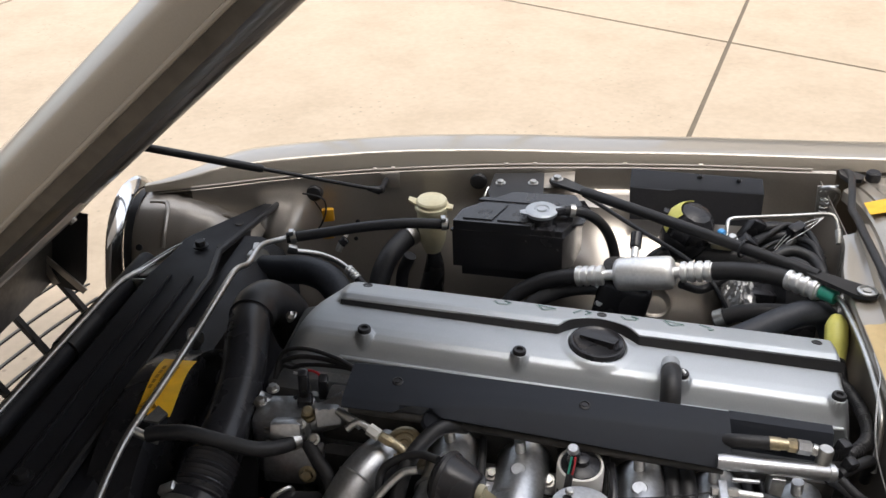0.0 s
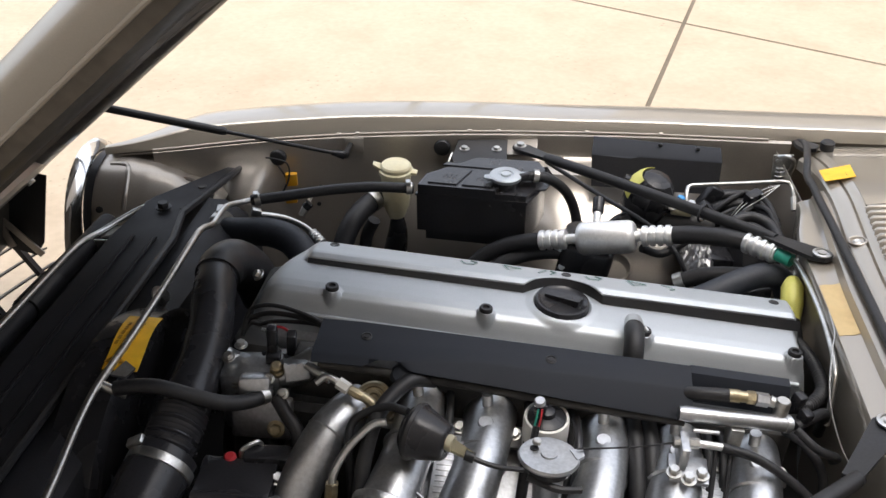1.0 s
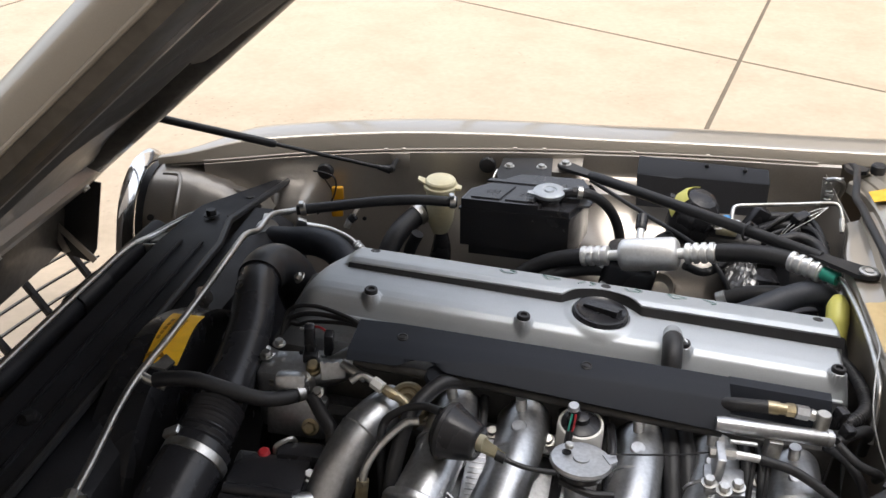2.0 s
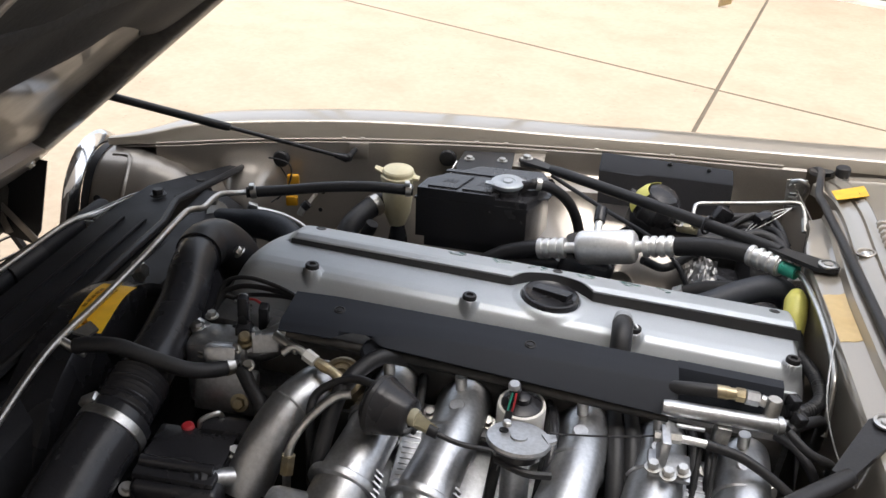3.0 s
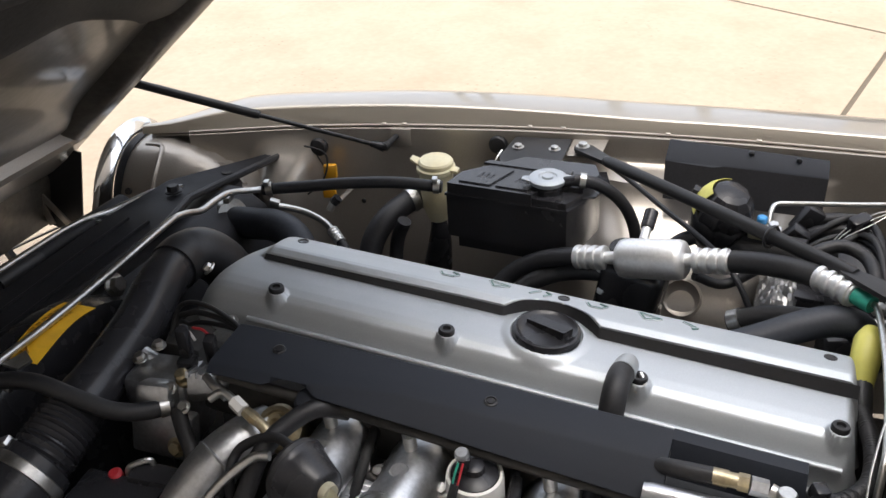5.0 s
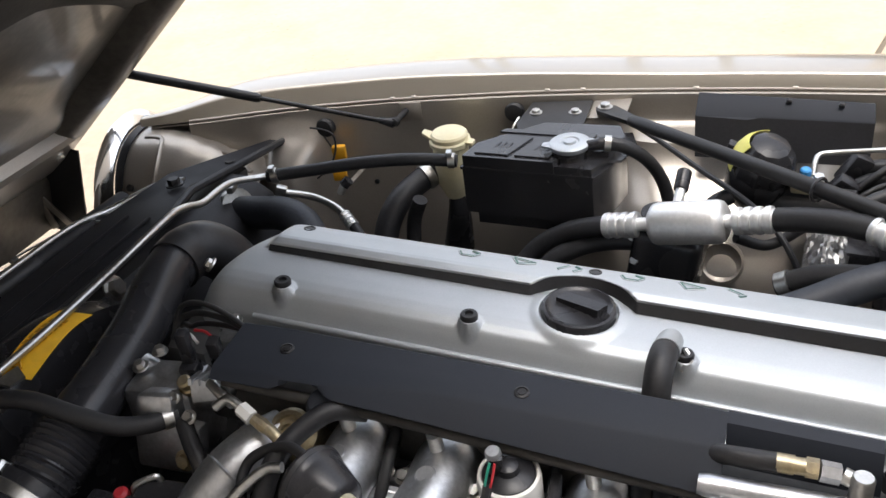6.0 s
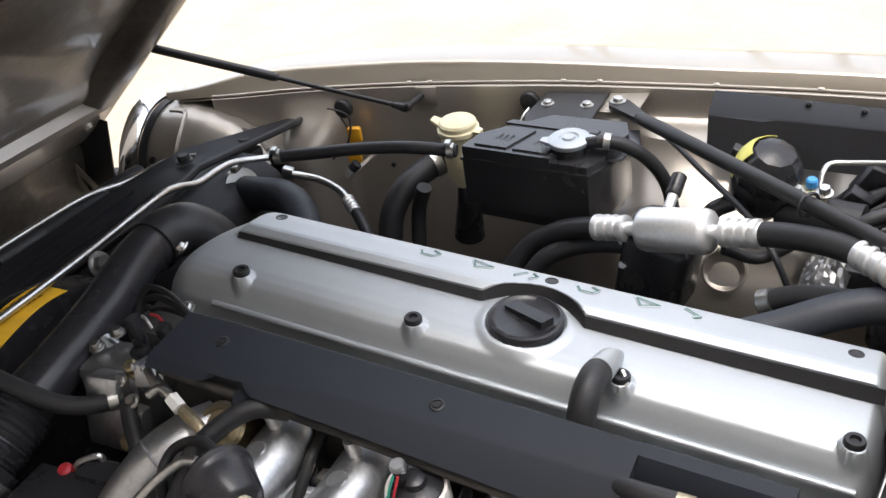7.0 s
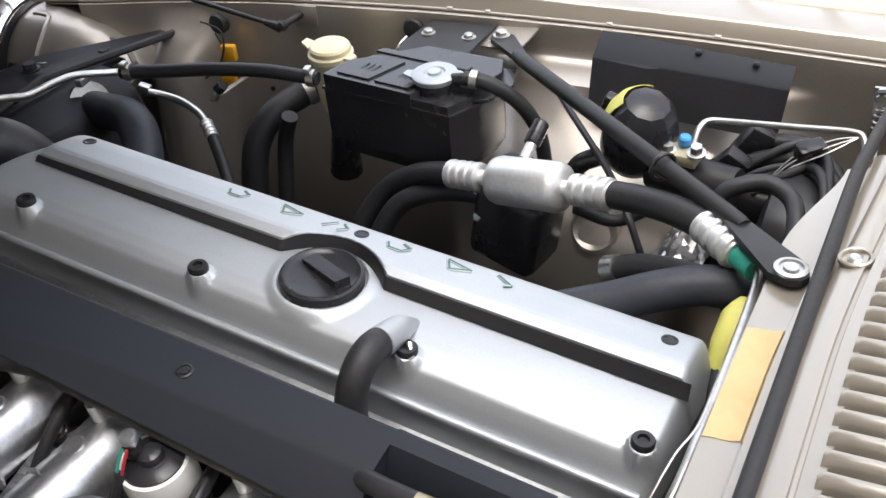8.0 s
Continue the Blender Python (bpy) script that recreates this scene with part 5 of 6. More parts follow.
part("hex_nut", tube([(0.517, -0.1318, 0.853), (0.531, -0.131, 0.851)], 0.0082, 6), CAST, rail)
part("union_pipe", tube([(0.533, -0.131, 0.851), (0.545, -0.134, 0.848)], 0.0065, 12), STEEL, rail)
part("rail_bracket", box((0.497, -0.148, 0.812), (0.016, 0.022, 0.03), (0, 5, 0), 0.002), STEEL, rail)
part("rail_clip", box((0.462, -0.166, 0.828), (0.030, 0.004, 0.004), (0, 5, 4), 0.001), BARE, rail)

# bolts, brackets and small hoses between the runners
for k, rx in enumerate(RUNNERS):
    z = zc(rx)
    for dx, dy, dz in ((-0.030, -0.150, -0.070), (0.036, -0.152, -0.071)):
        part("flange_bolt", hexbolt((rx + dx, dy, z + dz), (0, -0.5, 1), 0.0058, 0.006), STEEL, engine)
    part("flange_foot", box((rx + 0.003, -0.146, z - 0.083), (0.086, 0.020, 0.014), (-20, 5, 0), 0.003), CAST, engine)
for hx, r in ((0.168, 0.0055), (0.262, 0.0065), (0.312, 0.005), (0.470, 0.006), (0.486, 0.0045)):
    part("small_hose", tube([(hx, -0.118, zc(hx) - 0.045), (hx + 0.003, -0.152, zc(hx) - 0.055), (hx + 0.001, -0.19, zc(hx) - 0.090), (hx - 0.006, -0.23, zc(hx) - 0.15)], r, 10, 6), RUBBER, engine)
part("small_pipe", tube([(0.018, -0.170, 0.856), (0.030, -0.164, 0.862), (0.046, -0.168, 0.857)], 0.0045, 10, 5), STEEL, engine)
for p in ((-0.046, -0.148, 0.838), (-0.028, -0.156, 0.824), (-0.020, -0.138, 0.842), (-0.078, -0.150, 0.822)):
    part("front_bolt", hexbolt(p, (0.1, -0.6, 0.8), 0.0050, 0.006), STEEL, engine)
part("front_bolt", hexbolt((-0.036, -0.170, 0.781), (0, -0.9, 0.3), 0.0075, 0.006), BRASS, engine)
part("short_hose", tube([(-0.036, -0.156, 0.818), (-0.020, -0.172, 0.806), (-0.004, -0.186, 0.792), (0.0, -0.20, 0.76)], 0.0085, 12, 5), RUBBER, engine)

# looms and hoses behind the engine
part("rear_loom", tube([(0.565, -0.098, 0.818), (0.592, -0.085, 0.812), (0.616, -0.050, 0.808), (0.622, 0.005, 0.800), (0.618, 0.060, 0.79), (0.612, 0.12, 0.77)], 0.0080, 14, 8, ribs=0.0008, rib_pitch=0.0045), RUBBER, engine, "black corrugated wiring loom")
part("rear_loom", tube([(0.570, -0.125, 0.812), (0.592, -0.11, 0.815), (0.613, -0.085, 0.80), (0.62, -0.06, 0.75)], 0.0065, 10, 8), RUBBER, engine)
part("rear_loom", tube([(0.563, -0.150, 0.828), (0.585, -0.165, 0.815), (0.61, -0.16, 0.80), (0.622, -0.12, 0.76)], 0.005, 10, 8), RUBBER, engine)
part("rear_loom", tube([(0.56, -0.120, 0.800), (0.58, -0.145, 0.80), (0.60, -0.165, 0.77), (0.60, -0.18, 0.70)], 0.0055, 10, 8), RUBBER, engine)
for p in ((0.572, -0.108, 0.838), (0.580, -0.118, 0.822)):
    part("loom_clip", box(p, (0.014, 0.014, 0.016), (10, 10, 30), 0.003), BLACK, engine)
part("silver_wire", tube([(0.628, 0.03, 0.872), (0.627, -0.01, 0.868), (0.619, -0.040, 0.862), (0.611, -0.085, 0.838), (0.612, -0.115, 0.82), (0.620, -0.15, 0.80), (0.632, -0.18, 0.79)], 0.0010, 8, 8), STEEL, engine, "thin grey cable")

# ---- coolant tank ----
tank = thing("coolant_tank", (0.145, 0.44, 0.74), "black plastic coolant expansion tank with a silver cap", "coolant tank")
T0, TU = V((0.050, 0.400, 0.815)), V((0.187, -0.022, 0.005))


def tpt(u, v, w):
    """A point of the tank: u along its front, v towards the wing, w up from the front edge's height."""
    return T0 + TU * u + V((0.016, 0.098, 0.004)) * v + V((0, -0.02 * w, w))


def tank_body(lo, hi, grow, bevel):
    c = [(-grow, -grow), (0.99 + grow, -grow), (1.05 + grow, 0.34), (1.07 + grow, 0.88), (0.97, 1.18 + grow), (0.40, 1.14 + grow), (0.02 - grow, 0.40 + grow)]
    bm = prism([tpt(u, v, lo) for u, v in c], tpt(0, 0, hi) - tpt(0, 0, lo))
    return rounded(bm, bevel, 3)


part("lower_shell", tank_body(-0.074, -0.003, 0.0, 0.015), TANK_PLASTIC, tank)
lid_uv = [(0.01, 0.0), (0.71, 0.0), (0.74, 0.22), (0.80, 0.34), (1.03, 0.40), (1.06, 0.88), (0.97, 1.17), (0.40, 1.13), (0.03, 0.40)]
part("upper_shell", rounded(prism([tpt(u, v, -0.006) for u, v in lid_uv], tpt(0, 0, 0.014) - tpt(0, 0, -0.006)), 0.0065, 3), TANK_PLASTIC, tank)
part("weld_flange", tank_body(-0.0070, -0.0030, 0.012, 0.0012), TANK_PLASTIC, tank)
part("foot", tank_body(-0.094, -0.064, -0.07, 0.012), TANK_PLASTIC, tank)
for u0 in (0.09, 0.40):
    lid_panel = part("lid_panel", prism([tpt(u0, 0.08, 0.0130), tpt(u0 + 0.26, 0.08, 0.0130), tpt(u0 + 0.33, 0.62, 0.0130), tpt(u0 + 0.07, 0.62, 0.0130)], (0, 0, 0.0034), 0.0022, 3), TANK_PLASTIC, tank)
    for k in range(3):
        part("embossed_bar", box(tpt(u0 + 0.12 + 0.045 * k, 0.34, 0.0168), (0.006, 0.016, 0.0012), (8, 0, -7), 0.0005), TANK_PLASTIC, lid_panel)
part("lid_ridge", prism([tpt(0.13, 0.74, 0.0130), tpt(0.86, 0.74, 0.0130), tpt(0.86, 0.84, 0.0130), tpt(0.16, 0.84, 0.0130)], (0, 0, 0.0030), 0.0018, 2), TANK_PLASTIC, tank)
part("neck_seat", rounded(prism([tpt(u, v, -0.005) for u, v in ((0.70, 0.012), (0.985, 0.012), (1.035, 0.34), (1.03, 0.46), (0.76, 0.40))], tpt(0, 0, 0.0075) - tpt(0, 0, -0.005)), 0.005, 3), TANK_PLASTIC, tank)
part("rim_plate", prism([tpt(u, v, -0.001) for u, v in ((1.02, 0.36), (1.12, 0.42), (1.15, 0.86), (1.05, 1.22), (0.96, 1.16))], (0, 0, 0.0035), 0.0012), TANK_PLASTIC, tank)
neck_c = V((0.198, 0.419, 0.830))
part("neck", lathe([(0.023, -0.014), (0.023, 0.004), (0.025, 0.006), (0.025, 0.010), (0.020, 0.012)], neck_c, (0, -0.05, 1), 32), TANK_PLASTIC, tank)
tcap = part("pressure_cap", lathe([(0.0255, 0.010), (0.0270, 0.012), (0.0270, 0.0165), (0.024, 0.0185), (0.013, 0.0185), (0.0115, 0.0165), (0.0085, 0.0165), (0.0075, 0.0195), (0, 0.0195)], neck_c, (0, -0.05, 1), 40), ALLOY, tank, "silver pressure cap with two ears")
for sgn in (-1, 1):
    part("ear", prism([neck_c + V((sgn * a, b + 0.008 * sgn, 0.0125)) for a, b in ((0.022, -0.010), (0.0355, -0.005), (0.0355, 0.005), (0.022, 0.010))], (0, 0, 0.003), 0.0008), ALLOY, tcap)
part("overflow_neck", tube([(0.222, 0.418, 0.842), (0.250, 0.420, 0.848)], 0.0075, 12), BLACK, tank)
bracket = part("bracket", prism([(0.097, 0.512, 0.8255), (0.105, 0.490, 0.8230), (0.188, 0.490, 0.8245), (0.194, 0.512, 0.8275), (0.190, 0.598, 0.8275), (0.100, 0.590, 0.8255)], (0, 0, 0.0025), 0.001), SATIN, tank, "black steel tank bracket")
for p in ((0.115, 0.551, 0.8285), (0.173, 0.553, 0.8300)):
    part("bracket_bolt", hexbolt(p, (0, 0, 1), 0.0065, 0.005), STEEL, bracket)
# Bright wire added for the highlight on the bracket's left end
part("spring_clip", tube([(0.090, 0.505, 0.816), (0.0925, 0.515, 0.824), (0.096, 0.528, 0.830)], 0.0018, 6, 5), STEEL, tank)
# hose from radiator pipe to the tank, and from its cap down to the turret
overflow = thing("overflow_hose", (-0.08, 0.36, 0.81), "black rubber coolant hose to the tank", "hose")
part("hose", tube([(-0.214, 0.326, 0.819), (-0.16, 0.345, 0.821), (-0.09, 0.366, 0.826), (-0.02, 0.382, 0.828), (0.046, 0.395, 0.823)], 0.0088, 14, 8), RUBBER, overflow)
for p, q in (((-0.208, 0.328, 0.819), (-0.199, 0.331, 0.820)), ((0.034, 0.392, 0.824), (0.043, 0.394, 0.8235))):
    cl = part("hose_clip", tube([p, q], 0.0108, 16), STEEL, overflow)
    part("clip_screw", box(V(p) + V((0.004, -0.004, 0.013)), (0.008, 0.012, 0.007), (0, 0, 15), 0.001), STEEL, cl)
vent = thing("vent_hose", (0.30, 0.45, 0.75), "black rubber vent hose from the tank neck", "hose")
part("hose", tube([(0.236, 0.419, 0.846), (0.265, 0.424, 0.842), (0.295, 0.440, 0.815), (0.315, 0.450, 0.775), (0.328, 0.445, 0.72)], 0.0088, 14, 8), RUBBER, vent)
part("hose_clip", tube([(0.244, 0.4195, 0.8465), (0.252, 0.421, 0.8455)], 0.0108, 16), STEEL, vent)

# ---- washer reservoir ----
res = thing("washer_reservoir", (-0.002, 0.485, 0.70), "cream plastic reservoir neck with a flip cap", "reservoir")
RA, RC = V((0.02, -0.05, 1)), V((0.0, 0.489, 0.813))
part("neck", lathe([(0.010, -0.110), (0.0235, -0.075), (0.0265, -0.045), (0.0265, -0.012), (0.029, -0.010)], RC, RA, 28), CREAM, res)
part("cap", lathe([(0.0285, -0.011), (0.0305, -0.009), (0.0305, -0.003), (0.0275, -0.001), (0.0275, 0.005), (0.025, 0.008), (0.012, 0.0095), (0, 0.0095)], RC, RA, 32), CREAM, res)
part("tab", prism([RC + V(p) for p in ((-0.022, -0.012, -0.004), (-0.040, -0.007, 0.004), (-0.041, 0.007, 0.004), (-0.022, 0.012, -0.004))], (0, 0, 0.004), 0.0015), CREAM, res)
part("tab", prism([RC + V(p) for p in ((0.022, -0.012, -0.006), (0.038, -0.010, -0.008), (0.038, 0.004, -0.008), (0.022, 0.010, -0.006))], (0, 0, 0.004), 0.0015), CREAM, res)
part("bowl", tube([(0.0, 0.490, 0.715), (0.0, 0.492, 0.68), (-0.01, 0.50, 0.62)], [0.012, 0.018, 0.024], 20, 6), BLACK, res)
lower_hose = thing("lower_hose", (-0.05, 0.41, 0.66), "thick black ribbed air hose below the reservoir", "hose")
part("hose", tube([(-0.026, 0.498, 0.754), (-0.048, 0.472, 0.747), (-0.070, 0.432, 0.730), (-0.083, 0.402, 0.692), (-0.082, 0.38, 0.62), (-0.07, 0.36, 0.55)], 0.0185, 18, 8), RUBBER, lower_hose)
part("cuff", tube([(-0.044, 0.477, 0.749), (-0.036, 0.487, 0.752)], 0.0205, 20), STEEL, lower_hose, "bright band clamp")
part("inner_hose", tube([(-0.028, 0.418, 0.745), (-0.045, 0.42, 0.70), (-0.045, 0.40, 0.62)], 0.011, 14, 8), RUBBER, lower_hose)

# ---- air-conditioning line with its muffler ----
line = thing("air_conditioning_line", (0.40, 0.30, 0.77), "air-conditioning hose with a bare aluminium muffler", "pipe")
M0, M1 = V((0.263, 0.330, 0.776)), V((0.465, 0.288, 0.824))
MD = (M1 - M0).normalized()


def on(t):
    return M0.lerp(M1, t)


muf = part("muffler", lathe([(0.010, -0.046), (0.020, -0.0455), (0.0245, -0.042), (0.0262, -0.036), (0.0262, 0.036), (0.0245, 0.042), (0.020, 0.0455), (0.010, 0.046)], on(0.505), MD, 40), BARE, line, "bare aluminium muffler drum")
part("stem", tube([on(0.20), on(0.80)], 0.0085, 14), BARE, muf)
for t0 in (0.0, 0.78):
    for k in range(4):
        c = on(t0 + 0.012 + 0.056 * k)
        part("crimp_ring", lathe([(0.0125, -0.005), (0.0160, -0.0035), (0.0165, 0), (0.0160, 0.0035), (0.0125, 0.005)], c, MD, 24), BARE, muf)
part("crimp_sleeve", tube([on(-0.01), on(0.20)], 0.0132, 20), BARE, muf)
part("crimp_sleeve", tube([on(0.78), on(1.0)], 0.0132, 20), BARE, muf)
vs = V((0.349, 0.334, 0.812))
ve = V((0.352, 0.374, 0.836))
part("valve_stem", tube([vs, vs.lerp(ve, 0.55)], 0.0062, 12), BARE, muf)
part("valve_cap", tube([vs.lerp(ve, 0.40), vs.lerp(ve, 0.45), vs.lerp(ve, 0.96), ve], [0.0085, 0.0092, 0.0092, 0.007], 14, smooth=False), BLACK, muf)
part("front_hose", tube([on(0.0), (0.235, 0.338, 0.766), (0.200, 0.348, 0.748), (0.160, 0.350, 0.718), (0.13, 0.33, 0.67), (0.12, 0.30, 0.60)], 0.0130, 16, 8), RUBBER, line)
part("rear_hose", tube([on(1.0), (0.495, 0.276, 0.833), (0.530, 0.260, 0.841), (0.562, 0.243, 0.845)], 0.0140, 16, 8), RUBBER, line)
C0, C1 = V((0.560, 0.243, 0.845)), V((0.600, 0.207, 0.848))
crimp = part("crimp_sleeve", tube([C0, C1], 0.0125, 20), BARE, line)
for k in range(4):
    part("crimp_ring", lathe([(0.0118, -0.0045), (0.0152, -0.003), (0.0157, 0), (0.0152, 0.003), (0.0118, 0.0045)], C0.lerp(C1, 0.12 + 0.25 * k), C1 - C0, 24), BARE, crimp)
part("green_band", tube([C1, (0.617, 0.192, 0.848)], 0.0098, 16), TEAL, line, "green marker band")
part("rear_pipe", tube([(0.612, 0.197, 0.848), (0.622, 0.180, 0.850), (0.626, 0.10, 0.853), (0.627, 0.033, 0.852), (0.626, -0.031, 0.845), (0.623, -0.062, 0.832), (0.62, -0.08, 0.78)], 0.0036, 14, 8), STEEL, line, "bent steel pipe down the firewall")
part("side_hose", tube([(0.420, 0.300, 0.790), (0.455, 0.318, 0.772), (0.490, 0.330, 0.790), (0.50, 0.35, 0.79)], 0.0065, 12, 8), RUBBER, line)

# ---- brace bars from the wings to the firewall ----
brace = thing("brace_bar", (0.43, 0.37, 0.84), "black tubular brace bar from wing to firewall", "brace bar", group="brace bars")


def flat_end(a, b, w, lift):
    d = (V(b) - V(a)).normalized()
    s = V((-d.y, d.x, 0)) * w
    pts = [V(a) - d * 0.012 + s * 0.55, V(a) - d * 0.016, V(a) - d * 0.012 - s * 0.55, V(a) + d * 0.004 - s, V(b) - s * 0.55, V(b) + s * 0.55, V(a) + d * 0.004 + s]
    return prism(pts, (0, 0, lift), 0.0015)


part("bar", tube([(0.262, 0.508, 0.8395), (0.282, 0.487, 0.8435), (0.430, 0.365, 0.853), (0.575, 0.246, 0.861), (0.598, 0.226, 0.862)], [0.0065, 0.0090, 0.0090, 0.0090, 0.008], 18, 6), SATIN, brace)
part("wing_end", flat_end((0.215, 0.562, 0.8285), (0.270, 0.500, 0.838), 0.0155, 0.006), SATIN, brace)
part("firewall_end", flat_end((0.647, 0.164, 0.871), (0.588, 0.233, 0.859), 0.0165, 0.006), SATIN, brace)
part("bolt", hexbolt((0.215, 0.562, 0.8355), (0, 0, 1), 0.0075, 0.006), STEEL, brace)
part("washer", lathe([(0.0130, 0), (0.0130, 0.0022), (0.0095, 0.0030), (0.0090, 0.0005), (0.0060, 0.0005), (0.0055, 0.003), (0.0, 0.003)], (0.647, 0.164, 0.878), (0, 0, 1), 24), STEEL, brace)
part("cable_tie", tube([(0.505 + 0.0135 * math.cos(a) * 0.6, 0.302 + 0.0135 * math.cos(a) * 0.75, 0.857 + 0.0135 * math.sin(a)) for a in np.linspace(0, 6.2, 16)], 0.002, 6, 1), BLACK, brace)
near_brace = thing("brace_bar", (0.43, -0.39, 0.84), "black tubular brace bar from wing to firewall", "brace bar", group="brace bars")
part("bar", mirrored(tube([(0.262, 0.510, 0.845), (0.280, 0.489, 0.8455), (0.430, 0.365, 0.853), (0.575, 0.246, 0.861), (0.598, 0.226, 0.862)], [0.0065, 0.0090, 0.0090, 0.0090, 0.008], 18, 6)), SATIN, near_brace)
part("wing_end", mirrored(flat_end((0.214, 0.568, 0.8375), (0.270, 0.500, 0.842), 0.0155, 0.006)), SATIN, near_brace)
part("firewall_end", mirrored(flat_end((0.643, 0.153, 0.869), (0.588, 0.230, 0.859), 0.0165, 0.006)), SATIN, near_brace)
part("washer", lathe([(0.0130, 0), (0.0130, 0.0022), (0.0095, 0.0030), (0.0090, 0.0005), (0.0060, 0.0005), (0.0055, 0.003), (0.0, 0.003)], (0.643, -0.183, 0.876), (0, 0, 1), 24), STEEL, near_brace)

# ---- black cover plate on the wing ----
plate = thing("control_box_cover", (0.455, 0.565, 0.77), "black folded cover plate on the inner wing", "cover plate")
part("front", prism([(0.342, 0.548, 0.832), (0.410, 0.548, 0.828), (0.425, 0.550, 0.8305), (0.570, 0.556, 0.8245), (0.567, 0.535, 0.772), (0.345, 0.528, 0.780)], (0, 0.004, 0.001), 0.001), MATT, plate)
part("top_flange", prism([(0.342, 0.548, 0.832), (0.410, 0.548, 0.828), (0.425, 0.550, 0.8305), (0.570, 0.556, 0.8245), (0.569, 0.582, 0.8385), (0.344, 0.572, 0.853)], (0, 0.002, 0.003), 0.001), SHROUD, plate)
for p in ((0.462, 0.572, 0.8455), (0.528, 0.572, 0.8415)):
    part("rivet", lathe([(0.004, 0), (0.004, 0.003), (0.002, 0.005), (0, 0.005)], p, (0, -0.3, 1), 12), SATIN, plate)

# ---- brake fluid canister ----
dome = thing("brake_reservoir", (0.43, 0.44, 0.76), "dark fluid canister with a yellow banded cap", "reservoir")
DA = V((0.25, -0.25, 0.93)).normalized()
DC = V((0.437, 0.445, 0.805))
part("canister", lathe([(0.012, -0.055), (0.030, -0.046), (0.039, -0.028), (0.041, 0.0), (0.039, 0.004)], DC, DA, 32), BLACK, dome)
lid = part("lid", lathe([(0.040, 0.000), (0.0412, 0.010), (0.0385, 0.022), (0.0325, 0.035), (0.0240, 0.044), (0.012, 0.049), (0, 0.050)], DC, DA, 10), BLACK, dome, "faceted black lid", 20)
e1 = V((-0.9, 0.25, 0)) - DA * V((-0.9, 0.25, 0)).dot(DA)
e1.normalize()
e2 = DA.cross(e1)
part("yellow_band", thick(loft([[DC + DA * h + r * (math.cos(a) * e1 + math.sin(a) * e2) for r, h in ((0.0428, 0.004), (0.0432, 0.010), (0.0410, 0.0225), (0.0350, 0.0355), (0.0275, 0.0445))] for a in np.linspace(-1.15, 0.75, 14)]), 0.001), LEMON, dome, "yellow printed band")
part("terminal", box(DC + DA * 0.024 + V((-0.043, 0.012, 0.004)), (0.014, 0.014, 0.020), (10, 20, 0), 0.003), BLACK, dome)
part("elbow", tube([(0.405, 0.412, 0.785), (0.385, 0.405, 0.775), (0.37, 0.41, 0.75)], 0.011, 12, 5), BLACK, dome)
servo = thing("brake_servo", (0.50, 0.44, 0.70), "aluminium master cylinder with pale fittings", "cylinder")
part("body", merged(tube([(0.455, 0.445, 0.765), (0.55, 0.43, 0.765)], 0.024, 20), box((0.485, 0.438, 0.780), (0.05, 0.03, 0.02), (0, 0, -8), 0.003)), SATIN, servo)
part("pale_block", box((0.492, 0.430, 0.795), (0.034, 0.024, 0.014), (6, 0, -8), 0.003), AGED, servo)
part("blue_cap", lathe([(0.0068, 0), (0.0068, 0.008), (0.005, 0.010), (0, 0.010)], (0.490, 0.436, 0.806), (0, -0.1, 1), 14), BLUE, servo)
part("nut", hexbolt((0.506, 0.424, 0.805), (0, -0.2, 1), 0.007, 0.009), STEEL, servo)
part("nut", hexbolt((0.476, 0.424, 0.802), (0, -0.2, 1), 0.006, 0.008), STEEL, servo)
part("drum", lathe([(0.05, -0.03), (0.085, -0.02), (0.09, 0.0), (0.085, 0.03)], (0.61, 0.43, 0.70), (1, 0, 0), 40), SATIN, servo)
solo("vacuum_pipe", tube([(0.499, 0.436, 0.806), (0.500, 0.449, 0.818), (0.506, 0.462, 0.823), (0.53, 0.464, 0.826), (0.60, 0.455, 0.838), (0.650, 0.446, 0.848), (0.662, 0.440, 0.845), (0.667, 0.425, 0.832), (0.668, 0.41, 0.82)], 0.0034, 10, 8), STEEL, "thin bent steel vacuum pipe", "pipe")
solo("pipe_union", tube([(0.667, 0.424, 0.832), (0.668, 0.408, 0.816)], 0.0062, 8), STEEL, "bright pipe union on the firewall", "fitting")

# ---- hoses and cables in the far rear corner ----
corner = thing("heater_hose", (0.56, 0.18, 0.78), "thick blue-black heater hose across the bulkhead", "hose")
part("hose", tube([(0.420, 0.128, 0.765), (0.455, 0.142, 0.785), (0.507, 0.164, 0.800), (0.550, 0.182, 0.814), (0.585, 0.197, 0.818), (0.612, 0.206, 0.806), (0.63, 0.208, 0.77)], 0.0180, 20, 8), HOSE, corner)
second = thing("heater_hose", (0.52, 0.24, 0.76), "black return hose below the brace bar", "hose")
part("hose", tube([(0.47, 0.255, 0.758), (0.51, 0.25, 0.778), (0.56, 0.238, 0.79), (0.61, 0.23, 0.79), (0.635, 0.225, 0.77)], 0.0125, 14, 8), RUBBER, second)
part("cuff", tube([(0.472, 0.2545, 0.759), (0.484, 0.253, 0.766)], 0.0145, 14), STEEL, second)
loop = thing("cable_loop", (0.60, 0.36, 0.76), "black cable loop in the rear corner", "cable")
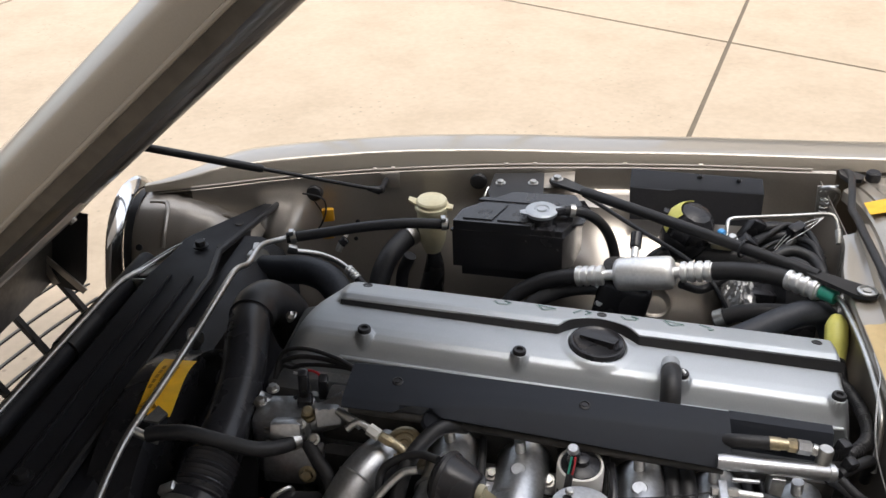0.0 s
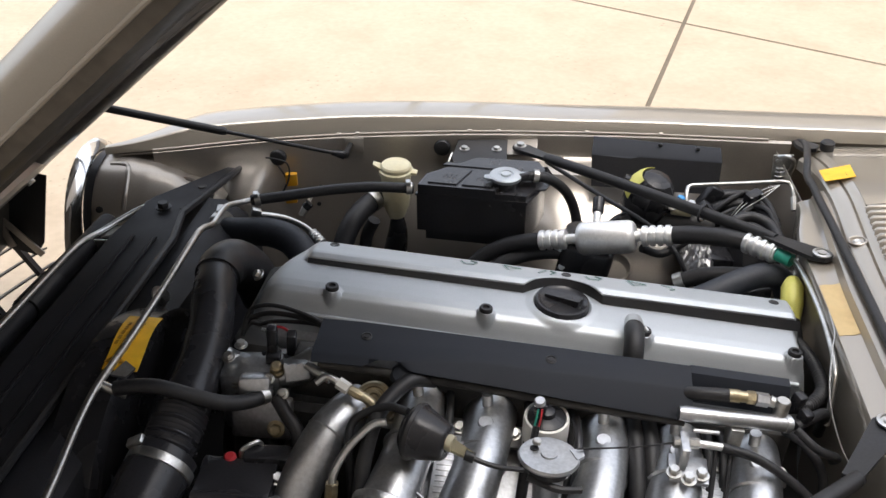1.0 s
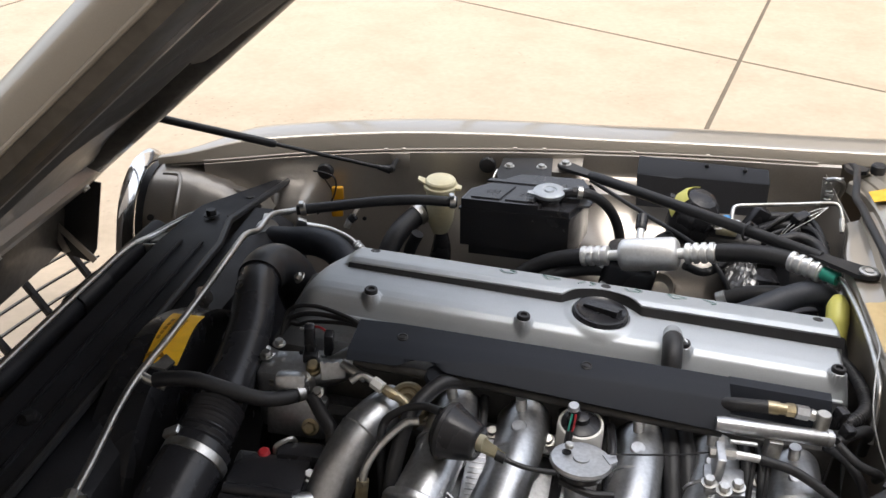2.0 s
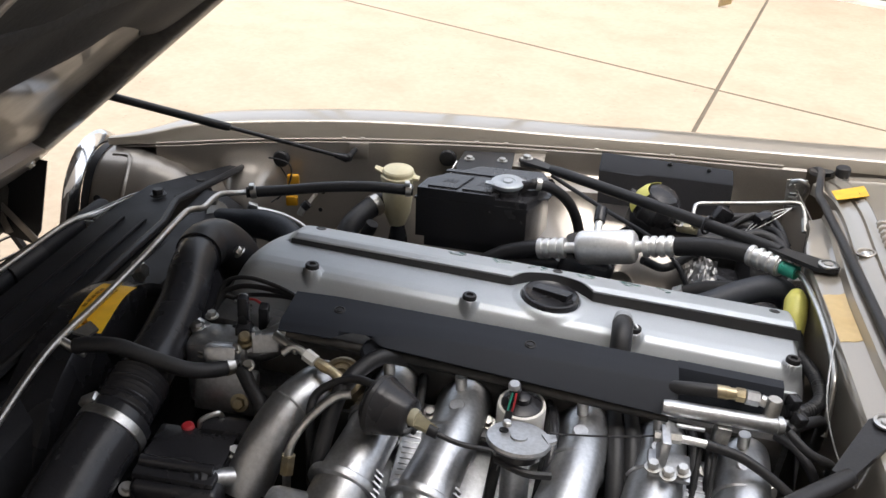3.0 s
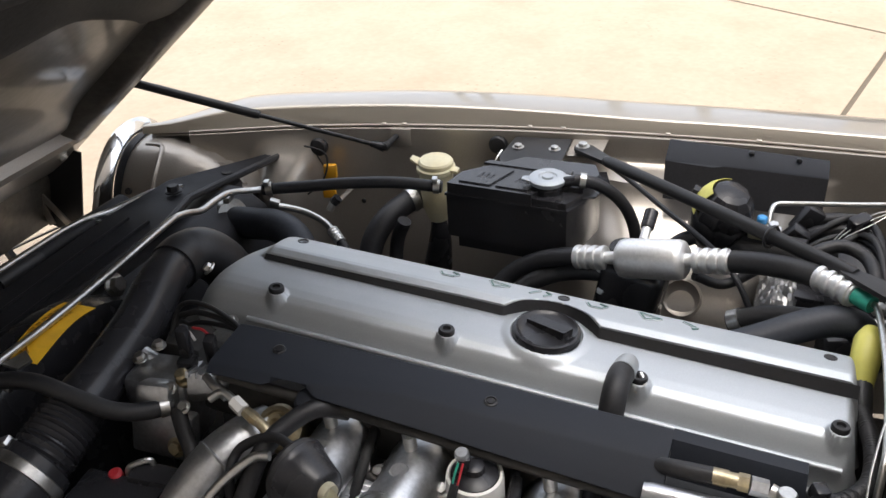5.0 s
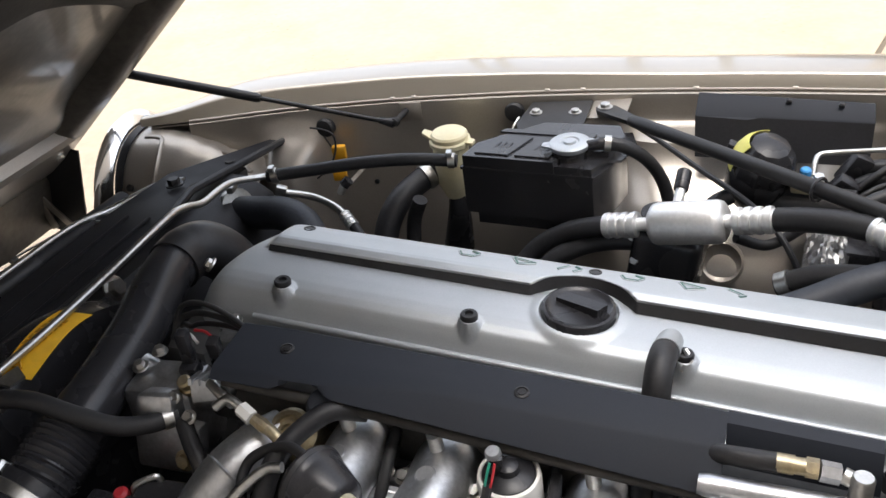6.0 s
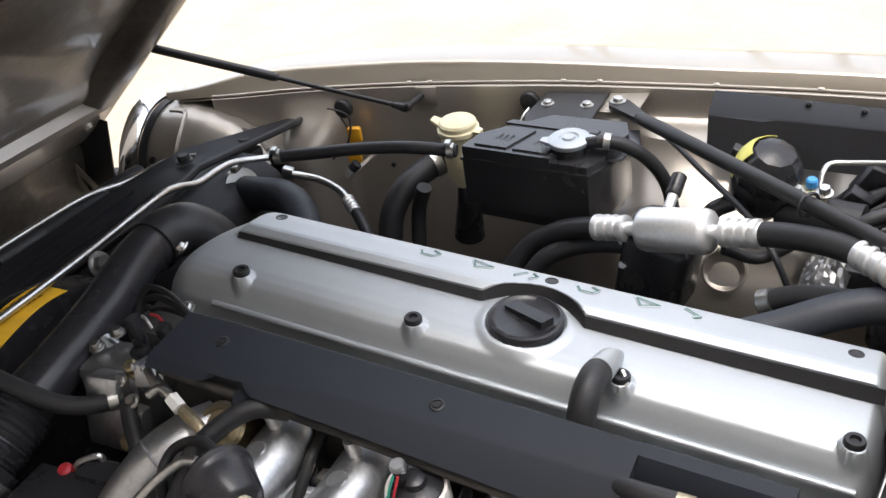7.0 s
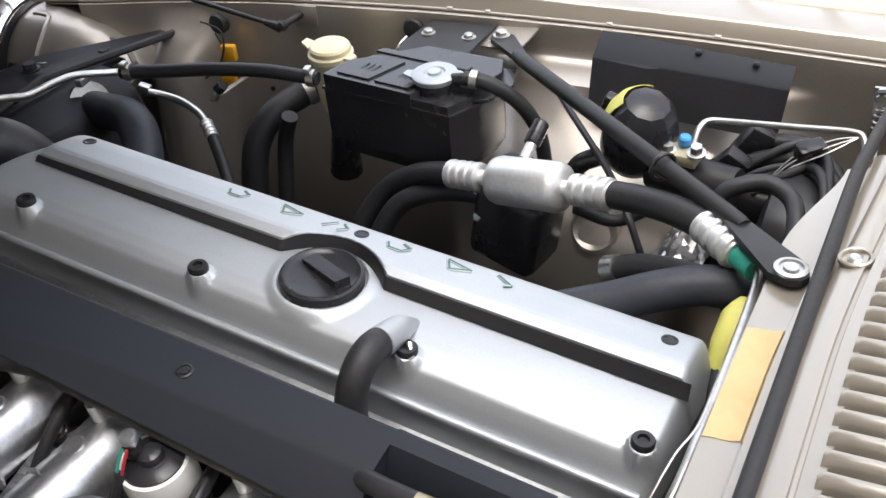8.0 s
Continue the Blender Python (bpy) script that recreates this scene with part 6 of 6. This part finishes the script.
part("loop", tube([(0.545, 0.345, 0.795), (0.558, 0.352, 0.815), (0.588, 0.362, 0.824), (0.616, 0.350, 0.820), (0.628, 0.318, 0.812), (0.630, 0.29, 0.79), (0.632, 0.27, 0.74)], 0.0085, 14, 8), RUBBER, loop)
for k, (dx, dy, dz) in enumerate(((0, 0.08, -0.01), (0.015, 0.11, 0.005), (-0.03, 0.10, -0.02), (0.03, 0.07, 0.0))):
    part("cable", tube([(0.535 + dx, 0.36 + dy, 0.765 + dz), (0.57 + dx, 0.375 + dy, 0.79 + dz), (0.60 + dx * 0.5, 0.385 + dy, 0.795 + dz), (0.635, 0.38 + dy * 0.6, 0.80 + dz), (0.648, 0.36, 0.77), (0.645, 0.33, 0.72)], 0.0038 + 0.0012 * (k % 2), 10, 8), RUBBER, loop)
for k in range(3):
    part("wire", tube([(0.58, 0.44 + 0.008 * k, 0.775), (0.60, 0.448 + 0.008 * k, 0.795 + 0.003 * k), (0.63, 0.46 + 0.006 * k, 0.812 + 0.004 * k), (0.655, 0.48, 0.825)], 0.0008, 6, 6), BARE, loop)
part("relay", box((0.60, 0.30, 0.715), (0.045, 0.04, 0.05), (0, 0, 20), 0.005), BLACK, loop)
part("relay", box((0.545, 0.40, 0.705), (0.07, 0.05, 0.06), (0, 10, 10), 0.006), BLACK, loop)
for p in ((0.632, 0.265, 0.80), (0.634, 0.255, 0.785)):
    part("clamp", box(p, (0.014, 0.012, 0.014), (20, 10, 30), 0.003), STEEL, loop)
harness = thing("wiring_harness", (0.59, 0.47, 0.74), "dark taped wiring harness with plugs in the rear corner", "harness")
for k, (dy, dz, r) in enumerate(((0.0, 0.0, 0.010), (0.026, 0.006, 0.008), (0.050, -0.004, 0.009), (-0.024, -0.012, 0.008), (0.012, -0.026, 0.011))):
    part("harness_branch", tube([(0.520 + 0.006 * k, 0.478 + dy, 0.742 + dz), (0.556, 0.484 + dy, 0.772 + dz), (0.596 + 0.004 * k, 0.488 + dy * 0.8, 0.782 + dz), (0.632, 0.476 + dy * 0.5, 0.776 + dz), (0.660, 0.462 + dy * 0.3, 0.752 + dz)], r, 12, 6), RUBBER, harness)
for p, turn in (((0.532, 0.470, 0.770), (20, 35, 10)), ((0.548, 0.500, 0.785), (10, 30, 25)), ((0.612, 0.470, 0.796), (15, -10, 40))):
    part("plug_body", box(p, (0.030, 0.018, 0.044), turn, 0.004), BLACK, harness)
part("lower_pack", box((0.565, 0.485, 0.715), (0.13, 0.07, 0.07), (0, 6, 6), 0.012, 3), SATIN, harness)
yc = thing("yellow_connector", (0.617, 0.143, 0.79), "pale yellow plastic connector boot behind the engine", "connector")
part("boot", tube([(0.619, 0.174, 0.828), (0.617, 0.160, 0.822), (0.615, 0.140, 0.808), (0.614, 0.122, 0.790)], [0.009, 0.0155, 0.0155, 0.012], 18, 6), LEMON, yc)
part("cable", tube([(0.614, 0.125, 0.794), (0.616, 0.095, 0.775), (0.618, 0.07, 0.73), (0.615, 0.05, 0.66)], 0.0115, 14, 6), RUBBER, yc)
# dark filter body under the muffler
filt = thing("filter_body", (0.33, 0.35, 0.66), "black box-shaped filter body below the muffler", "filter")
part("body", box((0.335, 0.345, 0.725), (0.085, 0.07, 0.10), (0, 10, -8), 0.012, 3), BLACK, filt)
part("collar", tube([(0.33, 0.352, 0.770), (0.332, 0.352, 0.786)], 0.030, 20), BLACK, filt)
mani = thing("exhaust_manifold", (0.25, 0.22, 0.60), "dark exhaust manifold behind the engine", "manifold")
for ex in (0.0, 0.1, 0.2, 0.3, 0.4, 0.5):
    part("branch", tube([(ex, 0.13, 0.72), (ex + 0.02, 0.20, 0.71), (ex + 0.05, 0.25, 0.66), (ex + 0.06, 0.26, 0.55)], 0.024, 14, 6), GRIME, mani)
low_hose = thing("low_hose", (0.20, 0.33, 0.70), "black hose curving below the muffler line", "hose")
part("hose", tube([(0.312, 0.338, 0.752), (0.270, 0.338, 0.750), (0.225, 0.336, 0.738), (0.185, 0.328, 0.712), (0.16, 0.31, 0.66), (0.15, 0.29, 0.60)], 0.0125, 16, 8), RUBBER, low_hose)
for p in ((0.296, 0.327, 0.768), (0.300, 0.320, 0.735)):
    part("flange_bolt", hexbolt(p, (-0.3, -1, 0.5), 0.006, 0.006), STEEL, low_hose)

# ---- radiator, fan cowl and front cross panel ----
rad = thing("radiator", (-0.36, 0.0, 0.40), "black radiator with its top panel", "radiator")
part("core", box((-0.36, -0.02, 0.58), (0.06, 0.90, 0.40), (0, 4, 0), 0.006), SATIN, rad)
part("top_panel", prism([(-0.288, 0.530, 0.779), (-0.305, 0.520, 0.783), (-0.385, 0.33, 0.806), (-0.400, 0.20, 0.806), (-0.400, -0.62, 0.806), (-0.300, -0.62, 0.806), (-0.300, 0.20, 0.806), (-0.318, 0.28, 0.806)], (0, 0, 0.005), 0.002), MATT, rad, "matt black cross panel with a tapered end")
part("panel_edge", tube([(-0.290, 0.527, 0.784), (-0.316, 0.285, 0.811), (-0.299, 0.20, 0.812), (-0.299, -0.60, 0.812)], 0.006, 8, 3, smooth=False), SATIN, rad)
for rx in (-0.330, -0.365):
    part("panel_rib", tube([(rx, 0.20, 0.811), (rx, -0.60, 0.811)], 0.006, 10, flat=0.5), MATT, rad)
for p in ((-0.353, 0.298, 0.8125), (-0.350, -0.25, 0.8125)):
    part("panel_bolt", hexbolt(p, (0, 0, 1), 0.009, 0.009), SATIN, rad)
# Panel holes are dark discs on the surface, with their shade as colour
for p in ((-0.325, 0.40, 0.800), (-0.318, 0.30, 0.812)):
    part("panel_hole", lathe([(0.008, 0), (0.007, 0.0016), (0, 0.0010)], p, (0, 0, 1), 16), GRIME, rad)
part("front_rail", tube([(-0.455, 0.30, 0.775), (-0.452, 0.10, 0.785), (-0.448, -0.2, 0.795), (-0.446, -0.62, 0.805)], 0.017, 16, 4), MATT, rad, "black round front rail")
part("front_rail_sleeve", tube([(-0.450, 0.10, 0.785), (-0.450, 0.02, 0.788)], 0.0205, 16), SATIN, rad)
# Added black sheet that blocks the light between front rail and top panel
part("gap_panel", box((-0.424, -0.16, 0.766), (0.066, 0.92, 0.006), (0, 0, 0), 0.002), MATT, rad)
part("condenser", box((-0.42, -0.02, 0.60), (0.025, 0.80, 0.36), (0, 4, 0), 0.004), GRIME, rad)
part("panel_bracket", merged(box((-0.425, 0.255, 0.785), (0.06, 0.03, 0.004), (0, -8, 10), 0.001), box((-0.43, 0.22, 0.77), (0.05, 0.004, 0.04), (0, 0, 5), 0.001)), STEEL, rad)
part("condenser_pipe", tube([(-0.36, 0.33, 0.802), (-0.395, 0.315, 0.800), (-0.42, 0.285, 0.794), (-0.440, 0.245, 0.790), (-0.448, 0.18, 0.80), (-0.447, 0.05, 0.806), (-0.445, -0.30, 0.815)], 0.0048, 12, 8), STEEL, rad, "thin bright pipe over the front rail")
cowl = thing("fan_cowl", (-0.25, -0.05, 0.45), "black plastic fan cowl behind the radiator", "fan cowl")
part("shell", thick(loft([[(-0.300, y, 0.800), (-0.270, y, 0.812 - 0.03 * abs(y + 0.05)), (-0.235, y, 0.800 - 0.06 * abs(y + 0.05)), (-0.215, y, 0.76 - 0.1 * abs(y + 0.05)), (-0.212, y, 0.45)] for y in np.linspace(-0.50, 0.36, 24)]), 0.003), MATT, cowl)
part("rim", lathe([(0.215, -0.02), (0.232, -0.015), (0.236, 0.0), (0.236, 0.045), (0.228, 0.05), (0.212, 0.05)], (-0.262, -0.105, 0.610), (1, 0, 0.03), 64), BLACK, cowl, "round fan rim")
lab = part("label", thick(loft([[(-0.256 + 0.044 * t + 0.010 * sstep(-0.06, -0.16, y), -0.105 + 0.2395 * math.sin(a), 0.612 + 0.2395 * math.cos(a)) for t in np.linspace(0, 1, 4)] for a, y in zip(np.linspace(0.22, -0.24, 12), np.linspace(-0.05, -0.16, 12))]), 0.0006), YELLOW, cowl, "yellow warning label with faint print")
for lane, (b0, b1) in enumerate(((0.13, -0.08), (0.10, -0.10), (0.13, -0.04))):
    for k in range(5):
        a0, a1 = b0 + (b1 - b0) * k / 5, b0 + (b1 - b0) * (k + 0.7) / 5
        x0 = -0.247 + 0.009 * lane
        part("text_bar", prism([(x, -0.105 + 0.2407 * math.sin(a), 0.612 + 0.2407 * math.cos(a)) for x, a in ((x0, a0), (x0 + 0.004, a0), (x0 + 0.004, a1), (x0, a1))], (0, 0, 0.0004)), AMBERINK, lab)
tri = [(-0.246, -0.195), (-0.222, -0.195), (-0.234, -0.145)]
for k in range(3):
    (xa, aa), (xb, ab) = tri[k], tri[(k + 1) % 3]
    part("warning_mark", tube([(xa, -0.105 + 0.2409 * math.sin(aa), 0.612 + 0.2409 * math.cos(aa)), (xb, -0.105 + 0.2409 * math.sin(ab), 0.612 + 0.2409 * math.cos(ab))], 0.0011, 6), AMBERINK, lab)
for q in range(7):
    a = q * 2 * math.pi / 7
    part("blade", prism([(-0.25, -0.105 + 0.05 * math.sin(a), 0.61 + 0.05 * math.cos(a)), (-0.25, -0.105 + 0.205 * math.sin(a - 0.2), 0.61 + 0.205 * math.cos(a - 0.2)),
                         (-0.225, -0.105 + 0.205 * math.sin(a + 0.2), 0.61 + 0.205 * math.cos(a + 0.2)), (-0.225, -0.105 + 0.05 * math.sin(a + 0.5), 0.61 + 0.05 * math.cos(a + 0.5))], (0.003, 0, 0)), SATIN, cowl)
part("hub", lathe([(0.05, -0.02), (0.055, 0.0), (0.05, 0.03), (0, 0.035)], (-0.245, -0.105, 0.61), (1, 0, 0), 24), SATIN, cowl)
part("cowl_bolt", hexbolt((-0.252, 0.028, 0.822), (1, 0, 0.4), 0.011, 0.010), STEEL, cowl)
# bright coolant pipe across the fan cowl
pipe = thing("coolant_pipe", (-0.228, -0.05, 0.83), "bright steel coolant pipe across the fan cowl", "pipe")
part("pipe", tube([(-0.206, 0.334, 0.818), (-0.222, 0.310, 0.824), (-0.234, 0.272, 0.836), (-0.233, 0.235, 0.842), (-0.230, 0.195, 0.846), (-0.232, 0.160, 0.858), (-0.230, 0.12, 0.864), (-0.228, 0.0, 0.860), (-0.227, -0.12, 0.858), (-0.226, -0.21, 0.860), (-0.222, -0.27, 0.856), (-0.212, -0.345, 0.850), (-0.205, -0.40, 0.848)], 0.0046, 14, 6), STEEL, pipe)
part("branch", tube([(-0.226, -0.205, 0.858), (-0.212, -0.206, 0.852), (-0.196, -0.205, 0.846)], 0.0055, 12, 4), STEEL, pipe)
part("tab", prism([(-0.222, -0.186, 0.855), (-0.205, -0.184, 0.851), (-0.200, -0.168, 0.852), (-0.214, -0.160, 0.856)], (0, 0, 0.003), 0.001), STEEL, pipe)
part("union", merged(tube([(-0.206, -0.392, 0.848), (-0.203, -0.412, 0.846)], 0.0095, 8), box((-0.206, -0.405, 0.850), (0.036, 0.010, 0.006), (0, 0, 20), 0.001)), STEEL, pipe)
part("lower_hose", tube([(-0.203, -0.41, 0.846), (-0.20, -0.46, 0.835), (-0.21, -0.52, 0.79)], 0.0095, 12, 5), RUBBER, pipe)
bypass = thing("bypass_hose", (-0.14, -0.17, 0.80), "black rubber hose from pipe to thermostat housing", "hose")
part("hose", tube([(-0.208, -0.205, 0.853), (-0.190, -0.204, 0.857), (-0.158, -0.202, 0.858), (-0.118, -0.197, 0.844), (-0.086, -0.189, 0.831), (-0.062, -0.173, 0.824), (-0.044, -0.152, 0.821)], 0.0092, 14, 8), RUBBER, bypass)
part("hose_clip", tube([(-0.053, -0.163, 0.8225), (-0.047, -0.156, 0.8215)], 0.0108, 14), STEEL, bypass)

# ---- intake tube ----
intake = thing("intake_tube", (-0.16, -0.15, 0.75), "black ribbed plastic air intake tube", "air duct")
part("tube", tube([(-0.176, 0.060, 0.850), (-0.162, 0.0, 0.850), (-0.146, -0.067, 0.840), (-0.138, -0.143, 0.828), (-0.138, -0.200, 0.814)], [0.0285, 0.0285, 0.0285, 0.029, 0.031], 32, 8), BLACK, intake)
part("elbow", tube([(-0.172, 0.045, 0.850), (-0.173, 0.072, 0.850), (-0.165, 0.098, 0.843), (-0.150, 0.118, 0.815), (-0.138, 0.125, 0.77)], [0.0315, 0.032, 0.0325, 0.032, 0.032], 32, 8), SATIN, intake, "grey-black rubber elbow")
part("bellows", tube([(-0.138, -0.196, 0.815), (-0.140, -0.228, 0.805), (-0.142, -0.250, 0.797)], 0.0325, 32, 8, ribs=0.0014, rib_pitch=0.0058), BLACK, intake, "ribbed bellows")
part("cuff", tube([(-0.140, -0.247, 0.798), (-0.150, -0.30, 0.780), (-0.158, -0.37, 0.748), (-0.165, -0.45, 0.71)], [0.0375, 0.038, 0.040, 0.042], 32, 6), BLACK, intake)
clampc = V((-0.1425, -0.263, 0.793))
cl = part("hose_clamp", lathe([(0.0376, -0.006), (0.0390, -0.005), (0.0390, 0.005), (0.0376, 0.006)], clampc, (0.17, 0.93, 0.32), 40), STEEL, intake, "bright worm-drive hose clamp")
part("clamp_screw", box(clampc + V((-0.024, 0.006, 0.031)), (0.022, 0.012, 0.010), (15, -30, 0), 0.002), STEEL, cl)
# upper radiator hose
upper = thing("radiator_hose", (-0.16, 0.24, 0.77), "thick blue-black upper radiator hose", "hose")
part("hose", tube([(-0.256, 0.300, 0.772), (-0.215, 0.290, 0.780), (-0.165, 0.275, 0.790), (-0.122, 0.250, 0.788), (-0.092, 0.215, 0.767), (-0.084, 0.175, 0.735), (-0.084, 0.15, 0.68)], 0.0235, 22, 8), HOSE, upper)
part("hose_clamp", tube([(-0.262, 0.299, 0.780), (-0.252, 0.296, 0.783)], 0.0275, 24), STEEL, upper)
part("clamp_screw", box((-0.258, 0.300, 0.812), (0.010, 0.024, 0.010), (0, 0, 12), 0.002), STEEL, upper)
# second bright pipe to the condenser with crimped hose
ac2 = thing("air_conditioning_line", (-0.14, 0.35, 0.72), "thin bright pipe with a crimped black hose", "pipe")
part("pipe", tube([(-0.211, 0.358, 0.776), (-0.196, 0.367, 0.770), (-0.172, 0.374, 0.762), (-0.143, 0.372, 0.751), (-0.122, 0.362, 0.742)], 0.0052, 12, 6), STEEL, ac2)
part("crimp", tube([(-0.126, 0.364, 0.744), (-0.106, 0.350, 0.733)], 0.0082, 14, ribs=0.0012, rib_pitch=0.006), BARE, ac2)
part("hose", tube([(-0.108, 0.352, 0.734), (-0.08, 0.33, 0.717), (-0.045, 0.30, 0.69), (-0.01, 0.26, 0.65)], 0.0078, 12, 6), RUBBER, ac2)
part("end_union", box((-0.219, 0.360, 0.778), (0.016, 0.012, 0.014), (0, 20, 20), 0.002), STEEL, ac2)
sens = thing("pressure_switch", (-0.155, 0.42, 0.74), "small bright switch with a black plug", "switch")
part("body", tube([(-0.158, 0.420, 0.745), (-0.152, 0.425, 0.757)], 0.006, 10), STEEL, sens)
part("plug", tube([(-0.152, 0.425, 0.757), (-0.144, 0.428, 0.765)], 0.008, 10), BLACK, sens)
part("bracket", box((-0.158, 0.465, 0.745), (0.008, 0.10, 0.003), (0, 0, 0), 0.001), BAY, sens)
# amber clips on the wing
clips = thing("amber_clip", (-0.202, 0.512, 0.745), "amber plastic connector clips on the inner wing", "clip")
part("clip", box((-0.199, 0.512, 0.767), (0.022, 0.012, 0.025), (0, 0, 15), 0.003), ORANGE, clips)
part("clip", box((-0.199, 0.502, 0.733), (0.022, 0.012, 0.018), (0, 0, 15), 0.003), ORANGE, clips)
part("cable", tube([(-0.225, 0.520, 0.790), (-0.210, 0.515, 0.765), (-0.215, 0.505, 0.745), (-0.235, 0.49, 0.73)], 0.0014, 6, 6), RUBBER, clips)
# relay box beside the intake
relay = thing("relay_box", (-0.07, -0.26, 0.66), "black relay box with a red cap", "relay box")
part("case", box((-0.062, -0.262, 0.722), (0.095, 0.10, 0.09), (0, 4, 4), 0.010, 3), BLACK, relay)
part("lid", box((-0.062, -0.258, 0.769), (0.088, 0.088, 0.010), (0, 4, 4), 0.004), BLACK, relay)
part("rib", tube([(-0.10, -0.285, 0.778), (-0.022, -0.280, 0.773)], 0.007, 12), BLACK, relay)
part("red_cap", lathe([(0.0075, 0), (0.0075, 0.006), (0.005, 0.009), (0, 0.009)], (-0.078, -0.216, 0.770), (0, -0.3, 1), 14), RED, relay)
part("clip", tube([(-0.066, -0.212, 0.772), (-0.064, -0.210, 0.782), (-0.050, -0.198, 0.784), (-0.046, -0.196, 0.778)], 0.0032, 8, 4), STEEL, relay)
part("plug", box((-0.035, -0.205, 0.765), (0.06, 0.028, 0.026), (0, 5, 8), 0.005), BLACK, relay)
for p in ((-0.018, -0.235, 0.765), (-0.020, -0.27, 0.758), (-0.108, -0.305, 0.755)):
    part("bolt", hexbolt(p, (0.3, -0.3, 1), 0.006, 0.006), STEEL, relay)
front_cover = thing("timing_cover", (-0.10, 0.05, 0.60), "dark front timing cover of the engine", "cover")
part("cover", box((-0.105, 0.03, 0.70), (0.06, 0.20, 0.26), (0, 5, 0), 0.02), GRIME, front_cover)
part("pulley", lathe([(0.06, -0.015), (0.065, -0.008), (0.058, 0), (0.065, 0.008), (0.06, 0.015)], (-0.15, 0.02, 0.60), (1, 0, 0), 30), SATIN, front_cover)
near_bits = thing("dipstick_tube", (0.30, -0.30, 0.70), "black rubber hoses between the inlet runners", "hose")
for hx in (0.385, 0.402):
    part("hose", tube([(hx, -0.12, 0.80), (hx + 0.004, -0.16, 0.79), (hx + 0.006, -0.22, 0.75), (hx, -0.27, 0.66)], 0.0105, 12, 6), RUBBER, near_bits)
part("hose", tube([(0.318, -0.14, 0.81), (0.322, -0.18, 0.80), (0.318, -0.22, 0.77), (0.31, -0.25, 0.70)], 0.006, 10, 6), BLACK, near_bits)

solo("control_cable", tube([(0.262, 0.545, 0.815), (0.300, 0.522, 0.803), (0.358, 0.454, 0.800), (0.431, 0.363, 0.800), (0.470, 0.315, 0.785), (0.50, 0.29, 0.74)], 0.0038, 8, 6), RUBBER, "thin black control cable below the brace bar", "cable")
# crumpled foil wrap in the rear corner
foil_rows = []
for t in np.linspace(0, 1, 34):
    foil_rows.append([(0.492 + 0.052 * q + 0.006 * t + random.uniform(-0.001, 0.001), 0.285 + 0.17 * t + random.uniform(-0.001, 0.001), 0.726 + 0.026 * math.sin(3.0 * q) + random.uniform(-0.006, 0.006)) for q in np.linspace(0, 1, 15)])
solo("foil_wrap", thick(loft(foil_rows), 0.0008), FOIL, "crumpled silver heat foil in the rear corner", "foil", angle=20)
# cable from the wing plug to the amber clips
solo("clip_cable", tube([(-0.245, 0.516, 0.806), (-0.225, 0.512, 0.806), (-0.205, 0.510, 0.800), (-0.200, 0.506, 0.782), (-0.208, 0.500, 0.755), (-0.225, 0.495, 0.735)], 0.0016, 6, 6), RUBBER, "thin black cable looping to the amber clips", "cable")

# ---- leaf on the driveway ----
solo("dry_leaf", thick(loft([[(1.149 + 0.10 * (t - 0.5), 6.29 + 0.05 * (q - 0.5) * (1 - (2 * t - 1) ** 2), 0.004 + 0.05 * abs(q - 0.5) * 2 + 0.03 * t) for q in np.linspace(0, 1, 5)] for t in np.linspace(0.05, 0.95, 7)]), 0.001), BRASS, "curled brown dry leaf on the concrete", "leaf")

# ---- brickwork beside the garage door ----
brick_me = None
count = 0
for row in range(24):
    z = 0.006 + 0.086 * row
    for col in range(12):
        s = 0.08 + 0.24 * col + (0.12 if row % 2 else 0.0)
        if count >= 290:
            break
        count += 1
        if brick_me is None:
            bm = rounded(prism([gpt(0, -0.05, 0), gpt(0.23, -0.05, 0), gpt(0.23, 0, 0), gpt(0, 0, 0)], (0, 0, 0.076)), 0.003, 1)
            first = part("brick", bm, BRICK, gwall)
            brick_me, base_at = first.data, PLACE[first] - gpt(0, 0, 0)
            first.location = gpt(s, 0, z) + base_at - PLACE[gwall]
            continue
        ob = new("brick", brick_me)
        ob.parent = gwall
        ob.location = gpt(s, random.uniform(-0.002, 0.002), z) + base_at - PLACE[gwall]
